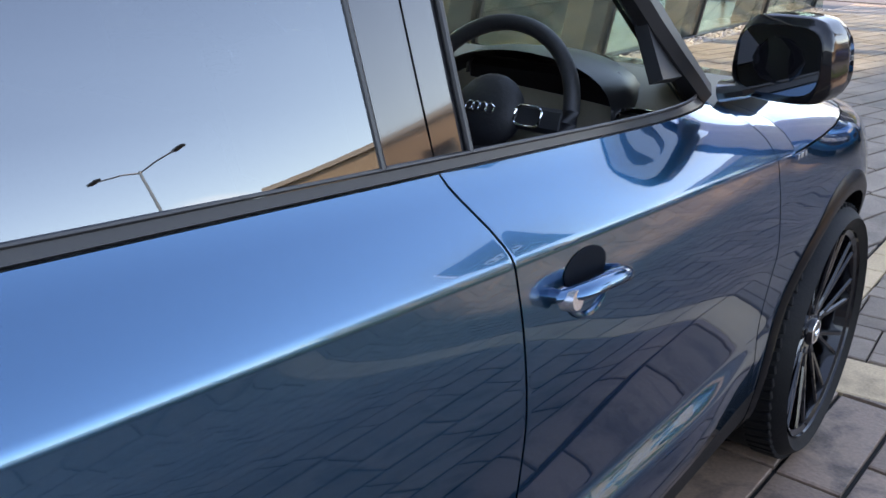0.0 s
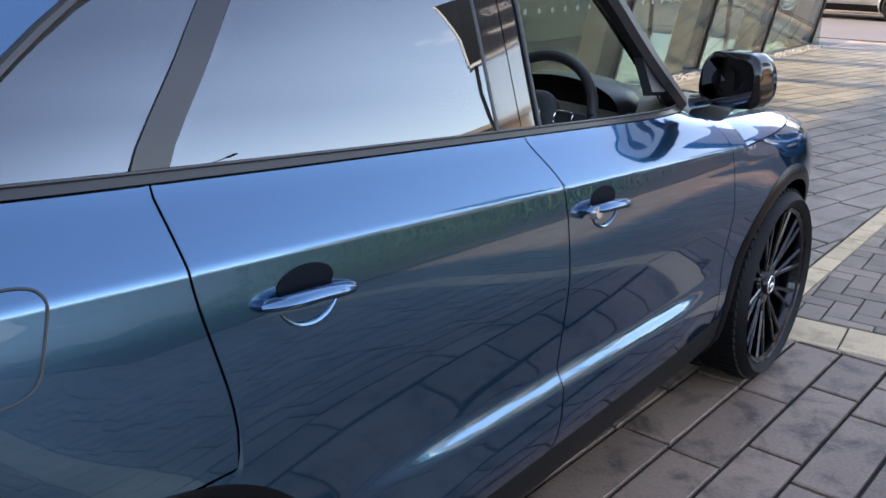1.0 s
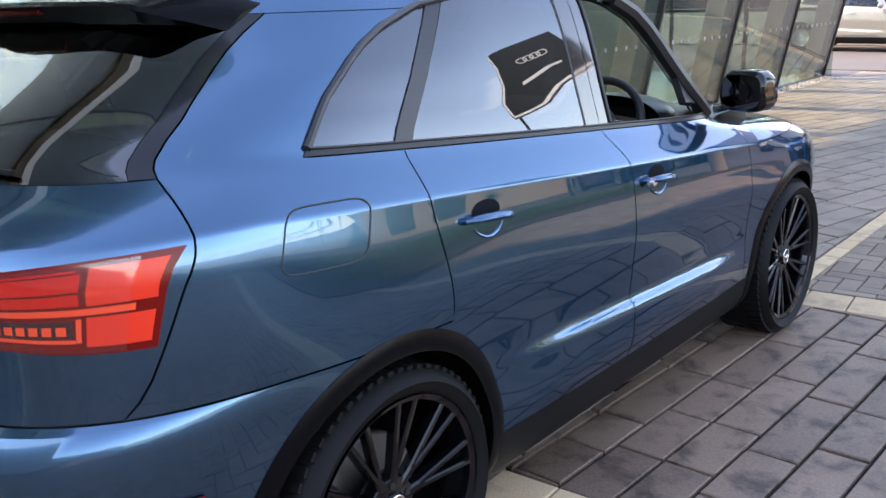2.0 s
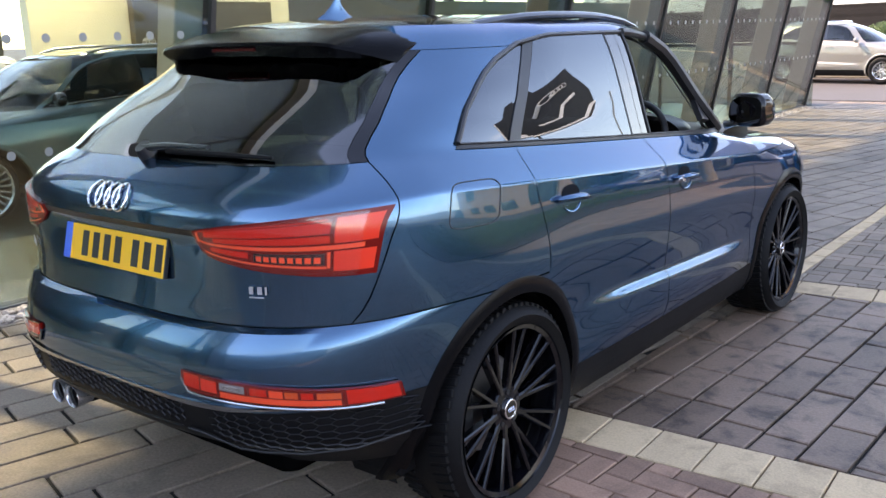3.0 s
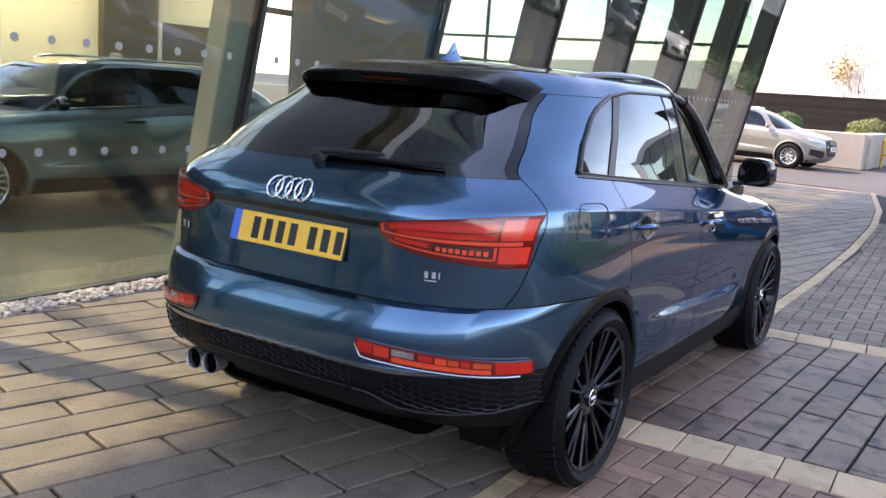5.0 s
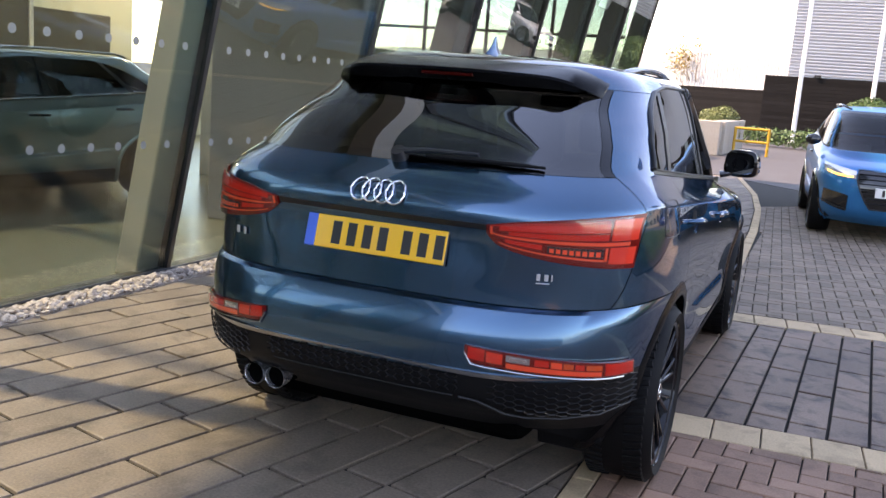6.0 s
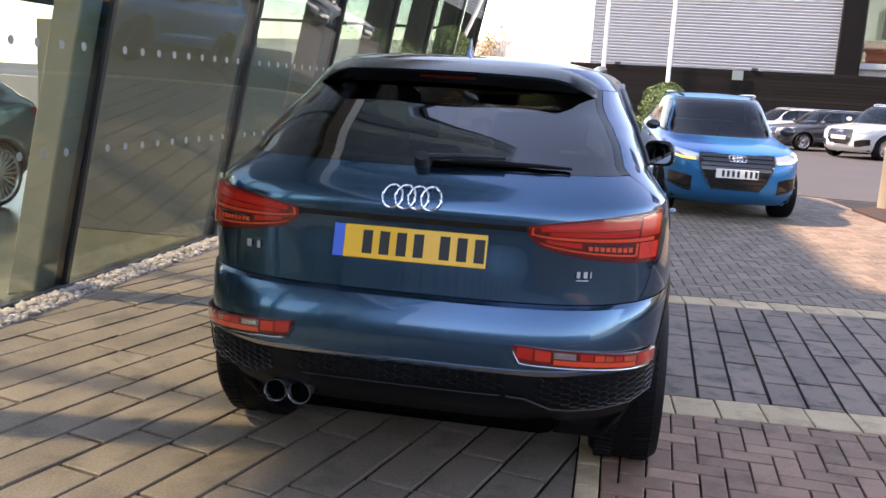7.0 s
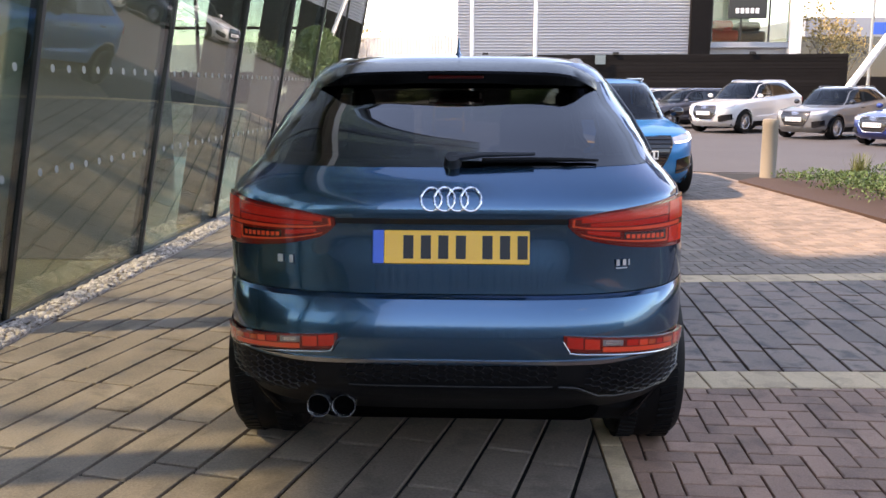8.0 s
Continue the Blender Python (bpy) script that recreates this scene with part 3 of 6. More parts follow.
    for k in range(spokes):
        bm = bmesh.new()
        a = 2 * math.pi * k / spokes + .15
        st = math.pi / spokes
        if detail:
            spoke(bm, (a, .045, -.036), (a, .112, -.029), .030, .024)
            spoke(bm, (a - .05, .100, -.030), (a - st * .36, ro, -.008), .017, .015)
            spoke(bm, (a + .05, .100, -.030), (a + st * .36, ro, -.008), .017, .015)
        else:
            spoke(bm, (a - .08, .06, -.034), (a - st * .5, ro, -.008), .022, .017)
            spoke(bm, (a + .08, .06, -.034), (a + st * .5, ro, -.008), .022, .017)
        part("spoke", bm, rim_mat, hub, smooth=True, sharp=30)
    return hub


def liner(parent, shape, cy, side, mat):
    """The dark tub behind a wheel."""
    verts, faces = [], []
    R = shape.d["arch"]
    n = 24
    for k in range(n + 1):
        a = radians(-25 + 230 * k / n)
        y, z = cy + R * math.cos(a), max(.16, shape.d["wheel"] + R * math.sin(a))
        xo = shape.side(y, max(z, .22))[0].x - .03
        verts += [(side * xo * shape.d["sx"], y * shape.d["sy"], z * shape.d["sz"]), (side * .50, y * shape.d["sy"], z * shape.d["sz"])]
    for k in range(n):
        f = (2 * k, 2 * k + 1, 2 * k + 3, 2 * k + 2)
        faces.append(f)
    c = len(verts)
    verts.append((side * .50, cy * shape.d["sy"], .3))
    for k in range(n):
        faces.append((2 * k + 1, 2 * k + 3, c))
    return link_mesh("wheel_liner", verts, faces, mat, parent)


def surface_patch(fn, us, vs_of, mat, parent, name, off, depth=.012, label="", mirror=1):
    """A raised patch on a surface: fn(u, v, off) gives place and normal, v runs over vs_of(u)."""
    verts, faces = [], []
    nv = None
    rows = []
    for u in us:
        vv = vs_of(u)
        nv = len(vv)
        rows.append([fn(u, b, off) for b in vv])
    top = [p for r in rows for p, n in r]
    low = [p - n * depth for r in rows for p, n in r]
    verts = [(p.x * mirror, p.y, p.z) for p in top + low]
    nu = len(rows)
    N = nu * nv
    quads = []
    for i in range(nu - 1):
        for k in range(nv - 1):
            quads.append((i * nv + k, (i + 1) * nv + k, (i + 1) * nv + k + 1, i * nv + k + 1))
    border = [i * nv for i in range(nu)] + [(nu - 1) * nv + k for k in range(1, nv)] + [i * nv + nv - 1 for i in range(nu - 2, -1, -1)] + [k for k in range(nv - 2, 0, -1)]
    for a, b in zip(border, border[1:] + border[:1]):
        quads.append((b, a, a + N, b + N))
    if mirror < 0:
        quads = [q[::-1] for q in quads]
    ob = link_mesh(name, verts, quads, mat, parent, label, smooth=True, sharp=35)
    bm = bmesh.new()
    bm.from_mesh(ob.data)
    bmesh.ops.recalc_face_normals(bm, faces=bm.faces)
    bm.to_mesh(ob.data)
    bm.free()
    return ob


def shell(shape, body, parent, front_open=False, tint=None, clear=None, split=True, roof_mat=None):
    """All panels, panes and linings of a car."""
    S = shape
    rear_tint = tint or M_PRIVACYREAR
    tint = tint or M_PRIVACY
    clear = clear or M_CLEAR
    g = .0024 if split else 0
    S.panel("tailgate", S.cells("start", "T", .745, 1.12), body, parent, gap=g)
    S.panel("rear_bumper", S.cells("start", "Q", .55, .745), body, parent, gap=g)
    S.panel("rear_valance", S.cells("start", "Q", .33, .55), M_PLASTIC, parent, gap=0)
    for s in (1, -1):
        q = S.cells("T", "C", .745, 1.135) | S.cells("T", "Q", 1.135, 1.46)
        S.panel("rear_quarter", q, body, parent, (s,), gap=g)
        S.panel("rear_door", S.cells("C", "B", .36, 1.135) | S.cells("Q", "C", .36, .745), body, parent, (s,), gap=g)
        S.panel("front_door", S.cells("B", "A", .36, 1.135), body, parent, (s,), gap=g)
        S.panel("sill", S.cells("Q", "W", .20, .36), M_PLASTIC, parent, (s,), gap=0)
        S.panel("front_wing", S.cells("A", "W", .36, 1.135) | (S.cells("W", "end", .36, 1.03) & (S.P[:-1, :-1, 1] < S.d["base"] + .45)), body, parent, (s,), gap=g)
        S.panel("window_pillar", S.cells("C1", "C2", 1.150, 1.46), M_SATIN, parent, (s,), gap=0)
        S.panel("door_pillar", S.cells("B1", "B", 1.150, 1.46), M_GLOSS, parent, (s,), gap=.002)
        S.panel("door_pillar", S.cells("B", "B2", 1.150, 1.46), M_GLOSS, parent, (s,), gap=.002)
        S.panel("windscreen_pillar", S.cells("A", "W", 1.135, 1.50), body, parent, (s,), gap=0)
        S.panel("quarter_window", S.cells("Q", "C1", 1.150, 1.46), tint, parent, (s,), gap=0, flange=.004, off=-.004)
        pane = S.panel("rear_side_window", S.cells("C2", "B1", 1.150, 1.46), tint, parent, (s,), gap=0, flange=.004, off=-.004)
        for v in pane.data.vertices:
            v.co.x += s * .009 * max(0, 1 - ((v.co.y / S.d["sy"] - .88) / .65) ** 2)
        S.panel("waist_trim", S.cells("Q", "A", 1.135, 1.150), M_WAIST, parent, (s,), gap=.0015, flange=.01)
        if not (front_open and s > 0):
            S.panel("front_side_window", S.cells("B2", "A", 1.150, 1.46), clear, parent, (s,), gap=0, flange=.004, off=-.004)
    far = S.P[:-1, :-1, 1] >= S.d["base"] + .45
    S.panel("front_bumper", S.cells("W", "end", .20, 1.03) & (far | (np.arange(far.shape[0])[:, None] < S.row(.36))), body, parent, gap=g)
    S.panel("bonnet", S.cells("W", "end", 1.03, 1.135), body, parent, gap=g)
    S.panel("windscreen", S.cells("W", "end", 1.135, 1.50), clear, parent, gap=0, flange=.004)
    n = S.col["T"] - 2
    m = S.cells("start", "T", 1.12, 1.46)
    mg, ms = m.copy(), m.copy()
    mg[:, n:] = False
    ms[:, :n] = False
    S.panel("rear_window", mg, rear_tint, parent, gap=0, flange=.004)
    for s in (1, -1):
        S.panel("rear_window_blade", ms, M_BLADE, parent, (s,), gap=.002)
    roof = S.cells("start", "W", 1.46, 1.572) | S.cells("W", "end", 1.50, 1.572)
    over = np.zeros_like(roof)
    over[S.row(1.53):] = True
    S.panel("roof", roof & ~over, body, parent, gap=0)
    S.panel("roof_panel", roof & over, roof_mat or body, parent, gap=.002 if roof_mat else 0, flange=.01, close_top=True, label="black glass roof panel" if roof_mat else "")
    solid = ~(S.cells("Q", "C1", 1.150, 1.46) | S.cells("C2", "B1", 1.150, 1.46) | S.cells("B2", "A", 1.150, 1.46) | mg | S.cells("W", "end", 1.03, 1.50)) & ~S.hole
    solid[:S.row(.40)] = False
    S.panel("cabin_lining", solid, M_CABIN, parent, gap=0, flange=0, off=-.035, close_top=True)
    bm = bmesh.new()
    d = S.d
    box(bm, (-.74 * d["sx"], -.40 * d["sy"], .24 * d["sz"]), (.74 * d["sx"], 3.1 * d["sy"], .30 * d["sz"]))
    part("floor_pan", bm, M_PLASTIC, parent)


def wheels(parent, shape, rim_mat, detail, rim_r=.268, spokes=10, track=.79, width=.25):
    d = shape.d
    R = d["wheel"] * d["sz"]
    for cy in (0.0, d["base"] * d["sy"]):
        for s in (1, -1):
            x = s * (track + .10) * d["sx"]
            make_wheel(parent, x, cy, R, rim_r, width, s, rim_mat, spokes, detail)
            liner(parent, shape, cy / d["sy"], s, M_PLASTIC)


# ---- ground ----
def ground():
    bm = bmesh.new()
    xs = np.concatenate([np.linspace(-600, -20, 8), np.linspace(-15, 30, 20), np.linspace(40, 600, 8)])
    ys = np.concatenate([np.linspace(-600, -20, 8), np.linspace(-15, 60, 24), np.linspace(80, 900, 8)])
    vs = [[bm.verts.new((x, y, -.020)) for y in ys] for x in xs]
    for i in range(len(xs) - 1):
        for k in range(len(ys) - 1):
            bm.faces.new((vs[i][k], vs[i + 1][k], vs[i + 1][k + 1], vs[i][k + 1]))
    return tagged(part("ground", bm, M_ASPHALT), "dark grey ground reaching to the horizon", kind="structure")


ground()


def slab(name, poly, z0, z1, mat, label, kind="structure"):
    bm = bmesh.new()
    low = [bm.verts.new((x, y, z0)) for x, y in poly]
    top = [bm.verts.new((x, y, z1)) for x, y in poly]
    bm.faces.new(top)
    bm.faces.new(low[::-1])
    for i in range(len(poly)):
        k = (i + 1) % len(poly)
        bm.faces.new((low[i], low[k], top[k], top[i]))
    bmesh.ops.recalc_face_normals(bm, faces=bm.faces)
    return tagged(part(name, bm, mat), label, kind=kind)


# tarmac road and car park beyond the paving
slab("road", [(-60, 16.9), (-0.9, 16.9), (2.2, 13.4), (4.2, 12.4), (12, 12.2), (80, 12.0), (80, 40.0), (-60, 48)], -.06, -.006, M_ASPHALT, "grey tarmac access road and car park")
# beds of sand under the paving: planks by the showroom, bricks, dark pavers
KERB = [(.64, 3.3), (.64, 5.6), (.58, 8.0), (.45, 10.5), (.20, 13.0), (-.37, 16.5)]
BED_PLANK = slab("pavement_1", [(-2.62, -9), (.60, -9), (.60, 3.2)] + KERB + [(-2.62, 16.8)], -.09, -.015, M_JOINT, "weathered grey concrete plank paving")
BED_DARK = slab("pavement_2", [(.60, .60), (9, 1.02), (9, 4.0), (.60, 3.22)], -.09, -.0155, M_JOINT, "dark blue-grey plank paving between pale courses")
BED_BRICK = slab("pavement_3", [(.60, -9), (9, -9), (9, 1.02), (.60, .60)], -.09, -.016, M_JOINT, "brown-grey herringbone brick paving")
BED_FAR = slab("pavement_4", KERB[::-1] + [(.64, 3.22), (9, 4.0), (9, 12.0), (4.2, 12.3), (2.2, 13.3), (-.30, 16.6)], -.09, -.0165, M_JOINT, "sunlit warm brown herringbone brick paving")


# ---- the showroom ----
FX0, LEAN_K, MULL = -2.85, 0.20, [1.58 + 2.25 * k for k in range(-4, 7)]
ROOF_Z, END_Y, BACK_X, SOUTH_Y = 4.2, 15.2, -11.0, -7.42


def fx(z, y=0.0):
    """The leaning glass front at height z."""
    return FX0 + LEAN_K * z


DOT = []
bm = bmesh.new()
cyl(bm, (-.001, 0, 0), (.001, 0, 0), .026, seg=16)
DOT.append(bpy.data.meshes.new("dot_mark"))
bm.to_mesh(DOT[0])
bm.free()
DOT[0].materials.append(M_DOT)


def showroom():
    slab("showroom_floor", [(BACK_X, SOUTH_Y), (FX0 - .12, SOUTH_Y), (FX0 - .12, END_Y), (BACK_X, END_Y)], -.10, .0, M_SHOWFLOOR, "polished dark grey-green showroom floor")
    # unseen roof added to shape sunlight: solid front eaves, glazing on slim beams behind
    slab("ceiling", [(-4.75, SOUTH_Y), (fx(ROOF_Z) + .3, SOUTH_Y), (fx(ROOF_Z) + .3, END_Y + .2), (-4.75, END_Y + .2)], ROOF_Z + .02, ROOF_Z + .4, M_CEIL, "pale solid eaves added out of view to shade the showroom front")
    slab("roof_glazing", [(BACK_X - .3, SOUTH_Y), (-4.76, SOUTH_Y), (-4.76, END_Y + .2), (BACK_X - .3, END_Y + .2)], ROOF_Z + .3, ROOF_Z + .32, M_ROOFGLASS, "unseen tinted glass roof added to let sun through the showroom")
    for y in MULL:
        bm = bmesh.new()
        box(bm, (BACK_X - .2, y - .33, ROOF_Z), (-4.77, y - .22, ROOF_Z + .28), .01)
        tagged(part("roof_beam", bm, M_COLUMN), "olive-grey roof beam added out of view over the showroom", "beam", "roof beams", kind="structure")
    for name, lo, hi, mat, label in (
            ("wall_west_low", (BACK_X - .3, SOUTH_Y, 0), (BACK_X, END_Y, .55), M_WALL, "low cream wall under the back windows"),
            # wall_west is added out of view to close off the bright back windows
            ("wall_west", (-10.4, SOUTH_Y, 0), (-10.2, 2.2, ROOF_Z - .02), M_DARKPANEL, "unseen dark brown wall added in front of the back windows"),
            ("wall_partition", (-10.195, 5.98, 0), (-10.06, 7.02, ROOF_Z - .05), M_DARKPANEL, "tall dark brown display panel in the showroom"),
            ("wall_strip", (-10.195, 7.03, 0), (-10.04, 7.10, ROOF_Z - .05), M_CEIL, "slim white upright beside the display panel"),
            ("wall_panel_low", (-10.195, 7.11, 0), (-10.08, 8.75, 2.15), M_DARKPANEL, "lower dark display panel in the showroom"),
            ("wall_inner", (-6.5, 6.6, 0), (-6.3, 15.0, 2.0), M_COLUMN, "low olive-grey inner wall of the showroom"),
            ("wall_cream", (-10.4, 4.4, 0), (-10.2, 9.4, ROOF_Z - .02), M_WALL, "cream display wall in the showroom")):
        bm = bmesh.new()
        box(bm, lo, hi, .01)
        tagged(part(name, bm, mat), label, kind="structure")
    for y in np.arange(-6.5, 15.3, 3.6):
        bm = bmesh.new()
        box(bm, (BACK_X - .2, y - .09, .55), (BACK_X, y + .09, ROOF_Z), .006)
        tagged(part("back_window_post", bm, M_FRAME), "dark post between the back windows", "window post", "posts of the back windows", kind="structure")
    for z in (2.7,):
        bm = bmesh.new()
        box(bm, (BACK_X - .16, SOUTH_Y, z - .06), (BACK_X - .04, END_Y, z + .06), .006)
        tagged(part("back_window_rail", bm, M_FRAME), "dark transom of the back windows", "transom", "transoms of the back windows", kind="structure")
    # glazed north end
    win = new("window_end")
    tagged(win, "green-tinted glazed end wall of the showroom with dark bars", "window", kind="structure")
    bm = bmesh.new()
    box(bm, (BACK_X, END_Y - .006, 0), (FX0 + .1, END_Y + .006, ROOF_Z - .02))
    part("pane", bm, M_FACADE_GLASS, win)
    for x in np.arange(BACK_X + .9, FX0, 1.45):
        bm = bmesh.new()
        box(bm, (x - .035, END_Y - .06, 0), (x + .035, END_Y - .008, ROOF_Z - .02), .004)
        part("glazing_bar", bm, M_FRAME, win)
    for z in (1.15, 2.65):
        bm = bmesh.new()
        box(bm, (BACK_X, END_Y - .115, z - .03), (FX0 + .1, END_Y - .062, z + .03), .004)
        part("transom", bm, M_FRAME, win)
    # glazed front: panes, mullions and leaning columns
    for k, (a, b) in enumerate(zip(MULL[:-1], MULL[1:])):
        win = new("window_%d" % (k + 1))
        tagged(win, "tall outward-leaning green-tinted showroom window with dot markings", "window", kind="structure")
        for z0, z1 in ((.0, ROOF_Z),):
            verts = [(fx(z0), a + .03, z0), (fx(z0), b - .03, z0), (fx(z1), b - .03, z1), (fx(z1), a + .03, z1)]
            verts += [(x - .012, y, z) for x, y, z in verts]
            link_mesh("pane", verts, [(0, 1, 2, 3), (7, 6, 5, 4), (0, 4, 5, 1), (1, 5, 6, 2), (2, 6, 7, 3), (3, 7, 4, 0)], M_FACADE_GLASS, win)
        for z in (.93, 1.57):
            for i in range(9):
                y = a + .22 + .2235 * i
                if y > b - .15:
                    continue
                dot = new("dot_mark", DOT[0])
                dot.parent = win
                dot.location = (fx(z) + .004, y, z)
    for k, y in enumerate(MULL):
        bm = bmesh.new()
        vs = box(bm, (-.09, y - .020, -.02), (.018, y + .020, ROOF_Z))
        for v in vs:
            v.co.x += fx(v.co.z)
        tagged(part("mullion", bm, M_FRAME), "dark metal glazing mullion leaning outward", "mullion", "mullions of the showroom front", kind="structure")
        bm = bmesh.new()
        # leaning columns behind the mullions, one deep fin wall beside the estate car
        deep = abs(y - 3.83) < .1
        far = y > 4.5
        if deep:
            vs = box(bm, (-1.30, y - .10, 0), (-.05, y + .10, ROOF_Z), .01)
        else:
            vs = box(bm, (-.32 if far else -.24, y - (.34 if far else .25), 0), (-.05, y - .030, ROOF_Z), .01)
        for v in vs:
            v.co.x += fx(v.co.z) if not deep or v.co.x > -.5 else FX0
        if deep:
            tagged(part("display_fin", bm, M_FIN), "dark grey full-height fin wall behind the glass", "wall", kind="structure")
        else:
            tagged(part("leaning_column", bm, M_FIN if far else M_COLUMN), "dark grey leaning showroom column behind the glass" if far else "olive-grey leaning showroom column behind the glass", "column", "leaning columns", kind="structure")
    bm = bmesh.new()
    box(bm, (FX0 - .10, MULL[0], -.03), (FX0 + .03, END_Y, .035), .006)
    tagged(part("trim", bm, M_FRAME), "dark metal sill rail under the glass", kind="structure")


showroom()


# Lamps added above the view to brighten the showroom's inside.
def fill_lamp(x, y, z, power):
    ob = new("fill_light")
    tagged(ob, "square warm-white light added out of view to brighten the showroom", "lamp", "showroom lights")
    bm = bmesh.new()
    box(bm, (x - .36, y - .36, z + .02), (x + .36, y + .36, z + .12), .01)
    box(bm, (x - .02, y - .02, z + .12), (x + .02, y + .02, ROOF_Z + .3))
    part("lamp_housing", bm, M_POLE, ob)
    bm = bmesh.new()
    box(bm, (x - .30, y - .30, z + .006), (x + .30, y + .30, z + .019))
    part("diffuser", bm, M_DIFFUSER, ob, "glowing diffuser")
    li = bpy.data.lights.new("fill_lamp", 'AREA')
    li.energy, li.size, li.color = power, .6, (1.0, .86, .62)
    lamp = new("fill_lamp", li)
    lamp.matrix_world = pose(x, y, z)
    return ob


M_DIFFUSER = lamp_material("lamp_diffuser", (1.0, .88, .66), 1.5)
fill_lamp(-9.3, 4.7, 3.6, 16)
fill_lamp(-8.4, 9.0, 3.6, 12)


def upper_storey(y1, z1):
    """The closed upper floor that leans out over the paving."""
    y0, z0 = SOUTH_Y, ROOF_Z + .41
    verts = [(fx(z) - d, y, z) for d in (.35, 2.2) for y in (y0, y1) for z in (z0, z1)]
    tagged(link_mesh("wall_upper", verts, [(0, 2, 3, 1), (4, 5, 7, 6), (0, 4, 6, 2), (1, 3, 7, 5), (0, 1, 5, 4), (2, 6, 7, 3)], M_SPANDREL), "grey leaning upper wall over the showroom front", kind="structure")
    cuts = [y0] + [y for y in MULL if y0 < y < y1] + [y1]
    for a, b in zip(cuts[:-1], cuts[1:]):
        win = new("upper_window")
        tagged(win, "leaning tinted glass of the upper storey", "window", kind="structure")
        verts = [(fx(z) - d, y, z) for d in (0, .012) for y, z in ((a + .03, z0), (b - .03, z0), (b - .03, z1), (a + .03, z1))]
        link_mesh("pane", verts, [(0, 1, 2, 3), (7, 6, 5, 4), (0, 4, 5, 1), (1, 5, 6, 2), (2, 6, 7, 3), (3, 7, 4, 0)], M_FACADE_GLASS, win)
    for y in cuts:
        for lo, hi, mat, name, label in (((-.11, y - .028), (.025, y + .028), M_FRAME, "mullion", "dark metal glazing mullion leaning outward"), ((-.34, y - .50), (-.14, y - .06), M_WALL, "leaning_column", "pale leaning column behind the upper glass")):
            bm = bmesh.new()
            vs = box(bm, (lo[0], lo[1], z0), (hi[0], hi[1], z1))
            for v in vs:
                v.co.x += fx(v.co.z)
            tagged(part(name, bm, mat), label, name.replace("_", " "), "upper " + name + "s", kind="structure")


upper_storey(2.7, 15.0)
# unseen wall added to block bright western sky past the upper storey
bm = bmesh.new()
box(bm, (-3.3, -13.4, 0), (-2.9, SOUTH_Y - .02, 9.0), .01)
tagged(part("wall_link", bm, M_SPANDREL), "plain grey wall added out of view to block the western sky", kind="structure")


# ---- the parked car in the middle ----
HERO = Shape(SUV)


def bars(parent, place, right, up, out, widths, h, t, mat, name, gap=.5):
    """Plain bars in the place of characters, in a row from the middle."""
    total = sum(w for w in widths)
    x = -total / 2
    for w in widths:
        if w > 0:
            bm = bmesh.new()
            g = w * gap / 2
            vs = box(bm, (x + g, -h / 2, 0), (x + w - g, h / 2, t), min(t, w) * .2)
            m = Matrix((right, up, out)).transposed().to_4x4()
            m.translation = place
            bmesh.ops.transform(bm, matrix=m, verts=bm.verts)
            part(name, bm, mat, parent)
        x += abs(w)


def rings(parent, shape_pt, centre, r, step, mat, name="emblem_ring", thick=.006):
    """Four linked plain rings."""
    for k in range(4):
        bm = bmesh.new()
        cx = centre[0] + (k - 1.5) * step
        pts = []
        for a in np.linspace(0, 2 * math.pi, 33)[:-1]:
            p, n = shape_pt(cx + r * math.cos(a), centre[1] + r * math.sin(a), .006 + (.002 if k % 2 else 0))
            pts.append(p)
        tube(bm, pts, thick, 8, True)
        part(name, bm, mat, parent, smooth=True)


def strip(parent, pts, w, mat, name, label=""):
    bm = bmesh.new()
    tube(bm, pts, w, 8)
    return part(name, bm, mat, parent, label, smooth=True)


def window_trims(car, S, mat):
    """Black seals round the side windows and along the waist."""
    jb, jt = S.row(1.150), S.row(1.46)
    for s in (1, -1):
        sc = np.array([s, 1, 1])
        P = S.P + S.N * .003
        strip(car, [P[jb, i] * sc for i in range(S.col["Q"], S.col["A"] + 1, 2)], .003, mat, "waist_seal")
        strip(car, [P[jt, i] * sc for i in range(S.col["Q"], S.col["B2"] + 1)], .008, mat, "roof_seal")
        strip(car, [P[jt, i] * sc for i in range(S.col["B2"], S.col["A"] + 1)], .016, mat, "roof_seal")
        strip(car, [P[j, S.col["Q"]] * sc for j in range(jb, jt + 1)], .010, mat, "quarter_seal")
        strip(car, [P[j, S.col["A"]] * sc for j in range(jb, jt + 1)], .030, mat, "front_seal")
        strip(car, [P[j, S.col["B2"]] * sc for j in range(jb, jt + 1)], .005, mat, "pillar_seal")
        strip(car, [P[j, S.col["B1"]] * sc for j in range(jb, jt + 1)], .005, mat, "pillar_seal")


